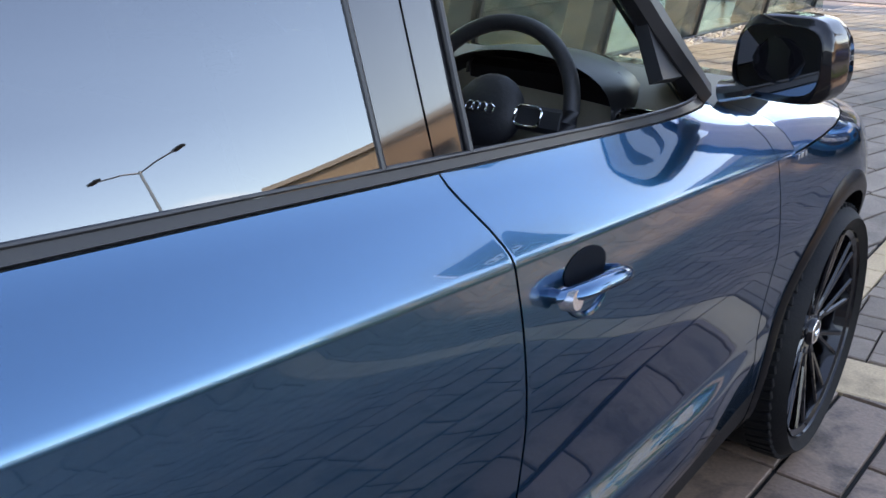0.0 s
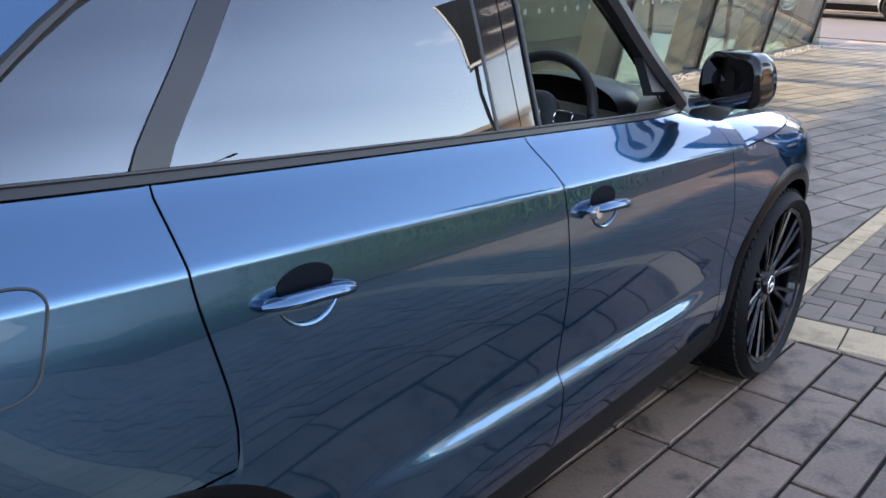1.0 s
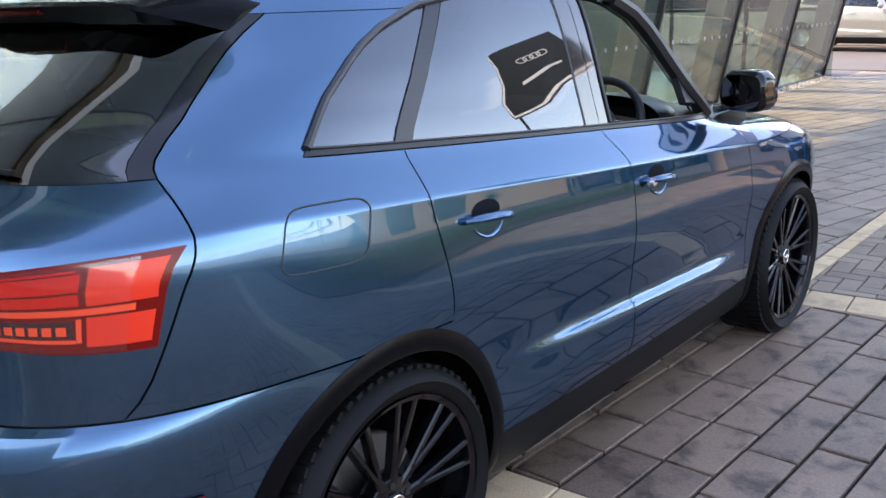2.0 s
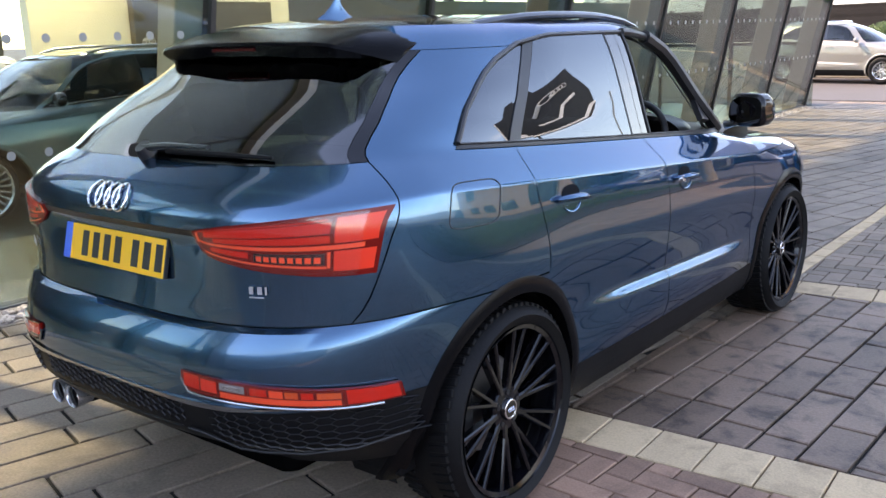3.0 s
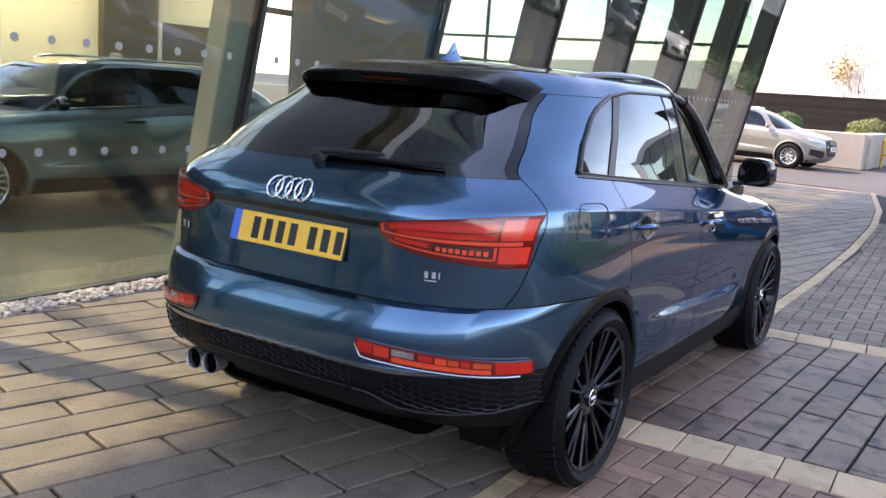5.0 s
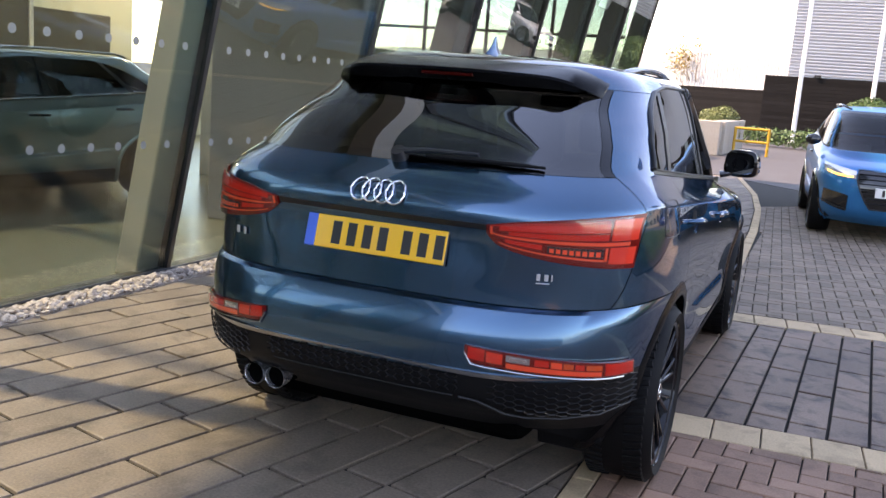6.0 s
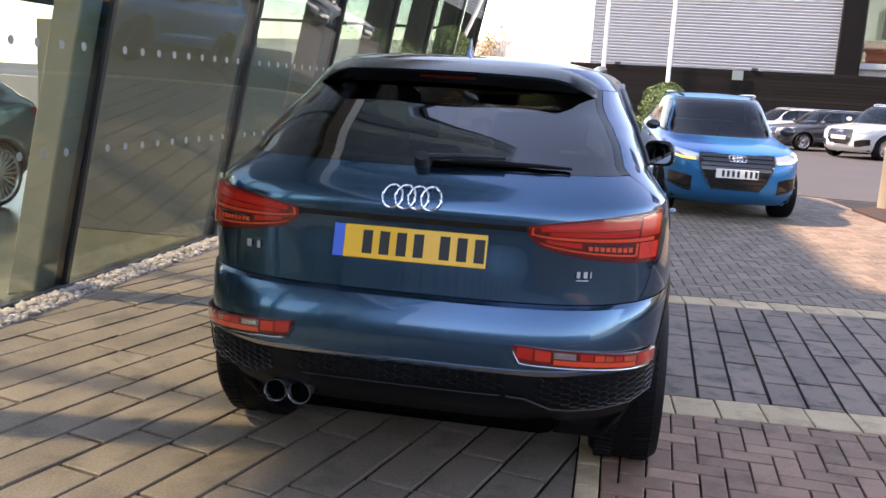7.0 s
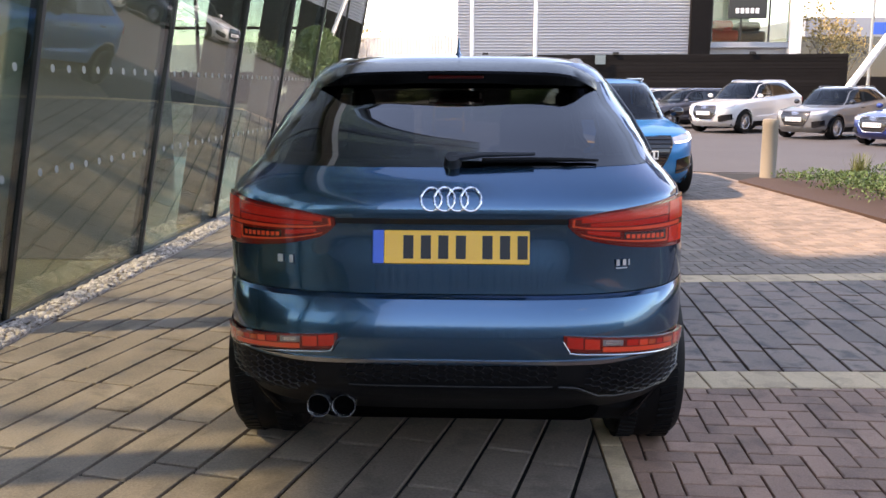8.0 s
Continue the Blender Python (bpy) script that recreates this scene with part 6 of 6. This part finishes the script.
def shrub_bed():
    rnd = np.random.RandomState(11)
    V, F = [], []
    n = 0
    for k in range(48000):
        x, y = 4.6 + 5.5 * rnd.rand(), 3.2 + 8.0 * rnd.rand()
        edge = 4.55 + (10.6 - y) * .09
        if x < edge + .25 * rnd.rand() or y > 10.4 + .25 * math.sin(3 * x):
            continue
        h = .22 + .07 * math.sin(2.3 * x + 1.1 * y) + .06 * math.sin(5.1 * y - 2 * x)
        h *= min(1, (x - edge) * 2.5 + .25)
        z = .03 + h * (1 - rnd.rand() ** 2 * .7)
        a, e = rnd.rand() * 6.28, rnd.rand() * 1.3
        t = np.array([math.cos(a) * math.cos(e), math.sin(a) * math.cos(e), math.sin(e)])
        b = np.cross(t, rnd.normal(size=3))
        b /= np.linalg.norm(b) + 1e-9
        s = .016 + .014 * rnd.rand()
        c = np.array([x, y, z])
        V += [c, c + t * s + b * s * .45, c + t * s * 2, c + t * s - b * s * .45]
        F.append((n, n + 1, n + 2, n + 3))
        n += 4
    tagged(link_mesh("ground_cover", V, F, M_LEAF), "dense low evergreen ground cover in the planting bed", "shrub", kind="stuff")


shrub_bed()


def grass_tuft(x, y, h, seed):
    rnd = random.Random(seed)
    V, F = [], []
    for k in range(170):
        a, out = rnd.uniform(0, 6.28), rnd.uniform(.02, .20)
        px, py = x + rnd.gauss(0, .05), y + rnd.gauss(0, .05)
        hh = h * rnd.uniform(.55, 1.0)
        w = .006
        s, c = math.sin(a), math.cos(a)
        o = len(V)
        for t in (0, .5, 1):
            qx, qy, qz = px + out * t * t * c, py + out * t * t * s, .03 + hh * t
            V += [(qx - w * s * (1 - .7 * t), qy + w * c * (1 - .7 * t), qz), (qx + w * s * (1 - .7 * t), qy - w * c * (1 - .7 * t), qz)]
        F += [(o, o + 1, o + 3, o + 2), (o + 2, o + 3, o + 5, o + 4)]
    tagged(link_mesh("grass_tuft", V, F, M_LEAFPALE), "pale feathery grass tuft among the shrubs", "grass")


grass_tuft(5.75, 10.0, .50, 21)


def bare_tree(x, y, h, seed, label):
    rnd = random.Random(seed)
    tree = new("bare_tree")
    tagged(tree, label, "tree")
    bm = bmesh.new()
    tips = []

    def grow(p, d, length, r, depth):
        pts, rr = [p], [r]
        for k in range(4):
            d = (d + Vector((rnd.uniform(-.18, .18), rnd.uniform(-.18, .18), rnd.uniform(-.05, .15)))).normalized()
            p = p + d * length / 4
            pts.append(p)
            rr.append(r * (1 - .14 * (k + 1)))
        tube(bm, pts, rr, 6 if depth < 2 else 4)
        if depth >= 4:
            tips.append(p)
            return
        for k in range(3 if depth else 5):
            a = rnd.uniform(0, 6.28)
            side = Vector((math.cos(a), math.sin(a), rnd.uniform(.2, .9)))
            grow(pts[rnd.randint(2, 4)], (d * .8 + side * .8).normalized(), length * rnd.uniform(.55, .75), rr[-1] * .62, depth + 1)
    grow(Vector((x, y, -.1)), Vector((0, 0, 1)), h * .38, h * .022, 0)
    part("trunk", bm, M_TWIG, tree, smooth=True)
    V, F = [], []
    r2 = np.random.RandomState(seed)
    n = 0
    for t in tips:
        for k in range(7):
            c = np.array(t) + r2.normal(size=3) * .28
            a = r2.normal(size=3)
            a /= np.linalg.norm(a)
            b = np.cross(a, r2.normal(size=3))
            b /= np.linalg.norm(b) + 1e-9
            s = .10 * (.5 + r2.rand())
            V += [c - a * s, c + b * s * .5, c + a * s, c - b * s * .5]
            F.append((n, n + 1, n + 2, n + 3))
            n += 4
    link_mesh("crown", V, F, M_LEAFTAN, tree)


M_LEAFTAN = material("dry_leaf", (0.34, 0.24, 0.09), 0.7, grain=0.2, scale=8, vary=0.4, island=True)
bare_tree(20.5, 52, 7.5, 2, "bare winter tree with a few dry yellow leaves")
bare_tree(24.5, 60, 8.5, 5, "tall bare winter tree with a few dry leaves")
bare_tree(-9.5, 72, 8.5, 9, "bare winter tree behind the low hall")
bare_tree(3.5, 78, 9.0, 14, "leafless tree behind the halls")
block("dark_far_hall", (22, 62, 0), (60, 75, 5.0), M_DARKCAR, "long dark low building far off", category="building")
block("pale_far_roof", (24, 66, 5.02), (60, 80, 6.6), M_CLAD, "pale roof of the far building", category="building")


def street_post(x, y, h, label, sign=False):
    ob = new("street_post")
    tagged(ob, label, "post")
    bm = bmesh.new()
    cyl(bm, (x, y, 0), (x, y, h), .07, .05, 12)
    part("pole", bm, M_STEEL, ob, smooth=True)
    if sign:
        bm = bmesh.new()
        box(bm, (x + .02, y - .08, h * .42), (x + .52, y - .05, h * .42 + .42), .01)
        part("sign_plate", bm, M_PLATEBLUE, ob, "plain blue sign plate")


street_post(14.1, 30.2, 8.0, "grey steel post with a small blue sign", True)
bm = bmesh.new()
box(bm, (11.9, 27.8, 0), (12.3, 28.2, 1.0), .03)
tube(bm, [(12.1, 28, .8), (13.2, 28, 2.4), (15.0, 28, 5.0)], .13, 10)
tagged(part("white_barrier_arm", bm, M_POLE, smooth=True), "raised white barrier arm at the car park", "barrier")
block("low_black_wall", (17.6, 40.5, 0), (40, 40.8, 2.0), M_FENCE, "low black boundary wall of the car park", category="wall")

# ---- what the flank of the car mirrors: sign tower, far building, street lamp, railing ----
def sign_tower():
    ob = new("sign_tower")
    tagged(ob, "tall black sign tower with a pale edge", "sign")
    m = Matrix.Translation((10.7, 18.3, 0)) @ Matrix.Rotation(radians(-38), 4, 'Z')
    for name, lo, hi, mat in (("board", (-1.25, -.15, 5.6), (1.25, .15, 8.5), M_SIGNBLACK), ("edge", (-1.29, -.16, 5.49), (1.29, .16, 5.59), M_SIGNWHITE), ("side_edge", (1.26, -.16, 5.6), (1.33, .16, 8.5), M_SIGNWHITE), ("leg", (1.06, -.06, 0), (1.16, .06, 5.48), M_SIGNBLACK)):
        bm = bmesh.new()
        box(bm, lo, hi, .01, m)
        part(name, bm, mat, ob)
    for k in range(4):
        bm = bmesh.new()
        tube(bm, [m @ Vector((-.36 + .24 * k + .17 * math.cos(a), -.17, 7.2 + .17 * math.sin(a))) for a in np.linspace(0, 6.2832, 25)[:-1]], .03, 6, True)
        part("emblem_ring", bm, M_SIGNWHITE, ob)
    bm = bmesh.new()
    box(bm, (-.7, -.165, 6.2), (.7, -.151, 6.32), .004, m)
    part("sign_bar", bm, M_SIGNWHITE, ob)


sign_tower()


def tan_building():
    ob = new("tan_building")
    tagged(ob, "tan brick two-storey building with rows of dark windows", "building", kind="structure")
    m = Matrix.Translation((23.5, 22, 0)) @ Matrix.Rotation(radians(-45), 4, 'Z')
    for name, lo, hi, mat in (("wall", (-9, 0, 0), (1, 10, 5.6), M_BRICKWALL), ("parapet", (-9.15, -.15, 5.6), (1.15, 10.15, 5.8), M_WALLSTONE)):
        bm = bmesh.new()
        box(bm, lo, hi, 0, m)
        part(name, bm, mat, ob)
    for r in range(2):
        for k in range(4):
            bm = bmesh.new()
            box(bm, (-8.2 + 2.1 * k, -.06, .9 + 2.4 * r), (-6.9 + 2.1 * k, .0, 2.3 + 2.4 * r), .01, m)
            w = part("window", bm, M_DARKGLASS, ob)


tan_building()


def street_lamp(x, y, h):
    ob = new("street_lamp")
    tagged(ob, "tall twin-armed steel street lamp", "lamp")
    bm = bmesh.new()
    cyl(bm, (x, y, 0), (x, y, h), .10, .06, 12)
    part("mast", bm, M_STEEL, ob)
    for s in (1, -1):
        bm = bmesh.new()
        tube(bm, [(x, y, h - .1), (x + .5 * s, y - .5 * s, h + .15), (x + 1.2 * s, y - 1.2 * s, h + .3)], .04, 6)
        arm = part("arm", bm, M_STEEL, ob)
        bm = bmesh.new()
        box(bm, (x + 1.2 * s - .35, y - 1.2 * s - .15, h + .25), (x + 1.2 * s + .35, y - 1.2 * s + .15, h + .38), .04)
        part("lamp_head", bm, M_SATIN, arm)


street_lamp(27, 18.5, 8.8)


def railing():
    ob = new("railing")
    tagged(ob, "dark steel parapet railing on a low concrete wall", "railing", kind="structure")
    bm = bmesh.new()
    box(bm, (33.8, -30, 0), (34.2, 34, 3.2), .02)
    part("parapet", bm, M_CLAD, ob)
    for k in range(22):
        bm = bmesh.new()
        box(bm, (33.95, -30 + 3 * k, 3.2), (34.05, -29.9 + 3 * k, 4.3))
        part("post", bm, M_FENCE, ob)
    for z in (3.7, 4.25):
        bm = bmesh.new()
        box(bm, (33.93, -30, z), (34.07, 34, z + .08), .01)
        part("rail", bm, M_FENCE, ob)


railing()


# plain unseen hall added behind the camera; closes the yard and lightens tailgate reflections
corrugated("dark_hall", -24, 22, -13.5, 0, 3.1, .35, .05, M_DARKCLAD, "long grey ribbed hall added out of view behind the camera", True)
bpy.data.objects["dark_hall"].matrix_basis = Matrix.Translation((0, -27, 0)) @ Matrix.Diagonal((1, -1, 1, 1))


# ---- gravel strip under the glass ----
def gravel():
    rnd = np.random.RandomState(5)
    bm = bmesh.new()
    bmesh.ops.create_icosphere(bm, subdivisions=1, radius=1)
    base = np.array([v.co for v in bm.verts])
    tri = np.array([[v.index for v in f.verts] for f in bm.faces])
    bm.free()
    n = 5200
    y = np.where(rnd.rand(n) < .75, -2.5 + 9.5 * rnd.rand(n), -7 + 22 * rnd.rand(n))
    x = -2.815 + .205 * rnd.rand(n)
    s = (.011 + .013 * rnd.rand(n))
    V = base[None] * s[:, None, None] * (.7 + .6 * rnd.rand(n, 1, 3)) * (1 + .25 * rnd.normal(size=(n, 12, 1)) * .5)
    a = rnd.rand(n) * 6.28
    c, sn = np.cos(a)[:, None], np.sin(a)[:, None]
    X, Y = V[:, :, 0] * c - V[:, :, 1] * sn, V[:, :, 0] * sn + V[:, :, 1] * c
    V = np.stack([X + x[:, None], Y + y[:, None], V[:, :, 2] * .75 + (.004 + .016 * rnd.rand(n) + .02 * np.exp(-((x + 2.71) / .06) ** 2))[:, None]], axis=2)
    F = (tri[None] + (np.arange(n) * 12)[:, None, None]).reshape(-1, 3)
    me = bpy.data.meshes.new("gravel")
    me.from_pydata(V.reshape(-1, 3).tolist(), [], F.tolist())
    me.materials.append(M_GRAVEL)
    tagged(new("gravel", me), "loose pale pink-grey gravel along the showroom glass", "gravel", kind="stuff")
    slab("gravel_bed", [(-2.83, -9), (-2.605, -9), (-2.605, 15.2), (-2.83, 15.2)], -.09, .004, M_GRAVEL, "strip of pale gravel bed along the glass")


gravel()


# ---- paving pieces ----
def clip_poly(poly, region):
    """The part of a polygon inside a convex region (counter-clockwise)."""
    out = poly
    for (ax, ay), (bx, by) in zip(region, region[1:] + region[:1]):
        src, out = out, []
        for i in range(len(src)):
            p, q = src[i - 1], src[i]
            dp = (bx - ax) * (p[1] - ay) - (by - ay) * (p[0] - ax)
            dq = (bx - ax) * (q[1] - ay) - (by - ay) * (q[0] - ax)
            if (dp >= 0) != (dq >= 0):
                t = dp / (dp - dq)
                out.append((p[0] + (q[0] - p[0]) * t, p[1] + (q[1] - p[1]) * t))
            if dq >= 0:
                out.append(q)
        if not out:
            return []
    return out


def area(p):
    return .5 * sum(p[i - 1][0] * p[i][1] - p[i][0] * p[i - 1][1] for i in range(len(p)))


def paver(poly, bev=.005, depth=.05):
    """Verts and faces of a block with a chamfered top edge."""
    n = len(poly)
    cx, cy = sum(p[0] for p in poly) / n, sum(p[1] for p in poly) / n
    ins = []
    for x, y in poly:
        d = math.hypot(x - cx, y - cy)
        k = max(0, 1 - bev * 1.4 / max(d, .01))
        ins.append((cx + (x - cx) * k, cy + (y - cy) * k))
    V = [(x, y, -depth) for x, y in poly] + [(x, y, -bev * .7) for x, y in poly] + [(x, y, 0) for x, y in ins]
    F = []
    for r in range(2):
        for i in range(n):
            k = (i + 1) % n
            F.append((r * n + i, r * n + k, r * n + n + k, r * n + n + i))
    F.append(tuple(2 * n + i for i in range(n)))
    return V, F


def lay(pieces, regions, parent, mat, joined_mat, name, near, limit, joint, seed, label):
    """Lay (centre, length, width, angle) blocks in convex regions: the nearest as parts, the rest joined."""
    rnd = random.Random(seed)
    full = {}
    singles, rest = [], []
    for cx, cy, L, Wd, ang in pieces:
        c, s = math.cos(ang), math.sin(ang)
        l, w = L - joint, Wd - joint
        loc = [(-l / 2, -w / 2), (l / 2, -w / 2), (l / 2, w / 2), (-l / 2, w / 2)]
        world_poly = [(cx + x * c - y * s, cy + x * s + y * c) for x, y in loc]
        for reg in regions:
            q = clip_poly(world_poly, reg)
            if len(q) < 3 or abs(area(q)) < .025 * l * w:
                continue
            whole = abs(area(q)) > .995 * l * w
            item = (cx, cy, l, w, ang, whole, q)
            singles.append((near(cx, cy), item))
    singles.sort(key=lambda t: t[0])
    for k, (_, (cx, cy, l, w, ang, whole, q)) in enumerate(singles):
        dz, tx, ty = rnd.uniform(-.0018, .0018), rnd.gauss(0, .0035), rnd.gauss(0, .0035)
        if k < limit:
            if whole:
                key = (round(l, 3), round(w, 3))
                if key not in full:
                    V, F = paver([(-l / 2, -w / 2), (l / 2, -w / 2), (l / 2, w / 2), (-l / 2, w / 2)])
                    me = bpy.data.meshes.new(name)
                    me.from_pydata(V, [], F)
                    me.materials.append(mat)
                    full[key] = me
                ob = new(name, full[key])
                ob.matrix_basis = Matrix.Translation((cx, cy, dz)) @ Matrix.Rotation(ang, 4, 'Z') @ Matrix.Rotation(tx, 4, 'X') @ Matrix.Rotation(ty, 4, 'Y')
            else:
                mx, my = sum(p[0] for p in q) / len(q), sum(p[1] for p in q) / len(q)
                V, F = paver([(x - mx, y - my) for x, y in q])
                me = bpy.data.meshes.new(name)
                me.from_pydata(V, [], F)
                me.materials.append(mat)
                ob = new(name, me)
                ob.location = (mx, my, dz)
            ob.parent = parent
        else:
            V, F = paver(q)
            rest.append((V, F, dz, tx, ty, cx, cy))
    if rest:
        VV, FF = [], []
        for V, F, dz, tx, ty, cx, cy in rest:
            o = len(VV)
            VV += [(x, y, z + dz + (x - cx) * ty + (y - cy) * tx) for x, y, z in V]
            FF += [tuple(i + o for i in f) for f in F]
        me = bpy.data.meshes.new(name + "s_beyond")
        me.from_pydata(VV, [], FF)
        me.materials.append(joined_mat)
        ob = new(name + "s_beyond", me)
        ob.parent = parent
        tagged(ob, label, kind="stuff")


def running(x0, x1, y0, y1, origin, ang, width, lengths, seed):
    """Rows of planks along ang (from +y towards +x), broken at random lengths."""
    rnd = random.Random(seed)
    d = (math.sin(ang), math.cos(ang))
    e = (math.cos(ang), -math.sin(ang))
    corners = [(x, y) for x in (x0, x1) for y in (y0, y1)]
    us = [(x - origin[0]) * e[0] + (y - origin[1]) * e[1] for x, y in corners]
    ts = [(x - origin[0]) * d[0] + (y - origin[1]) * d[1] for x, y in corners]
    out = []
    for r in range(int(min(us) / width) - 1, int(max(us) / width) + 2):
        t = min(ts) - rnd.uniform(0, .6)
        while t < max(ts):
            L = rnd.choice(lengths)
            u = (r + .5) * width
            tc = t + L / 2
            cx, cy = origin[0] + e[0] * u + d[0] * tc, origin[1] + e[1] * u + d[1] * tc
            if x0 - .5 < cx < x1 + .5 and y0 - .5 < cy < y1 + .5:
                out.append((cx, cy, L, width, math.pi / 2 - ang))
            t += L
    return out


def herringbone(x0, x1, y0, y1, origin, ang, w):
    """Right-angled herringbone of 2:1 blocks."""
    out = []
    c, s = math.cos(ang), math.sin(ang)
    R = int(max(x1 - x0, y1 - y0) / w) + 6
    for i in range(-R, R):
        for k in range(-R // 2, R // 2):
            u0 = (i + 4 * k) * w
            v0 = i * w
            for (uu, vv, L, Wd, rot) in ((u0 + w, v0 + w / 2, 2 * w, w, 0), (u0 + w * 2.5, v0, 2 * w, w, math.pi / 2)):
                cx, cy = origin[0] + uu * c - vv * s, origin[1] + uu * s + vv * c
                if x0 - .2 < cx < x1 + .2 and y0 - .2 < cy < y1 + .2:
                    out.append((cx, cy, L, Wd, ang + rot))
    return out


A1 = radians(13.5)
near_hero = lambda x, y: math.hypot(x - .2, (y + .6) * .8)
lay(running(-2.62, .62, -9, 16.8, (.6, 0), A1, .205, (.41, .62, .62, .62, .82), 1),
    [[(-2.60, -8.9), (.595, -8.9), (.595, 3.3), (-2.60, 3.3)], [(-2.60, 3.3), (.63, 3.3), (.63, 5.6), (.57, 8.0), (.44, 10.5), (.19, 13.0), (-.38, 16.5), (-2.60, 16.5)]],
    BED_PLANK, M_PLANK, M_PLANKJ, "plank", near_hero, 300, .018, 1, "further weathered grey planks of the paving")
A2 = radians(2.2)
CO, SL = .56, math.tan(radians(2.6))


def course(x0, x1, y_at, width, block_w, parent, seed):
    out = []
    x = x0
    while x < x1:
        out.append((x + block_w / 2, y_at(x + block_w / 2) + width / 2, block_w, width, math.atan(SL)))
        x += block_w
    return out


big = [[(-20, -20), (20, -20), (20, 30), (-20, 30)]]
near_y = lambda x: .51 + SL * x
far_y = lambda x: 2.90 + .10 * x
c1 = course(.60, 8.8, near_y, .27, .213, None, 2)
c2 = [(x, far_y(x) + .13, .213, .26, math.atan(.10)) for x in np.arange(.70, 8.8, .213)]
c3 = [(.648, y, .21, .095, math.pi / 2) for y in np.arange(-8.9, .45, .21)]
for k in range(len(KERB) - 1):
    (xa, ya), (xb, yb) = KERB[k], KERB[k + 1]
    L = math.hypot(xb - xa, yb - ya)
    n = max(1, round(L / .21))
    c3 += [(xa + (xb - xa) * (i + .5) / n + .05, ya + (yb - ya) * (i + .5) / n, L / n, .10, math.atan2(yb - ya, xb - xa)) for i in range(n)]
lay(c1 + c2 + c3, big, BED_DARK, M_COURSE, M_COURSE, "course_block", near_hero, 300, .006, 3, "pale blocks of the border courses")
lay(running(.62, 8.9, .6, 4.0, (.62, .8), A2, .178, (.36, .36, .54, .54, .27), 4),
    [[(.60, near_y(.6) + .275), (8.9, near_y(8.9) + .275), (8.9, far_y(8.9) - .005), (.60, far_y(.6) - .005)]],
    BED_DARK, M_PLANKDARK, M_PLANKDARK, "dark_paver", near_hero, 300, .014, 5, "further dark pavers")
near_right = lambda x, y: math.hypot(x - 1.4, y + .3)
lay(herringbone(.70, 8.9, -8.9, 1.0, (.70, -2.0), A2 * -1, .104),
    [[(.70, -8.9), (8.9, -8.9), (8.9, near_y(8.9) - .004), (.70, near_y(.7) - .004)]],
    BED_BRICK, M_BRICK, M_BRICKJ, "brick", near_right, 300, .007, 6, "further brown herringbone bricks")
lay(herringbone(.0, 4.8, 3.1, 13.2, (.9, 5.0), radians(3), .104),
    [[(.745, 3.25), (4.6, far_y(4.6) + .265), (4.5, 8.0), (.73, 8.0)], [(.70, 8.0), (4.5, 8.0), (4.1, 12.2), (2.2, 13.2), (.5, 11.0)]],
    BED_FAR, M_BRICKWARM, M_BRICKWARMJ, "brick", lambda x, y: math.hypot(x - 2.0, y - 3.5), 300, .007, 7, "further warm brown bricks")
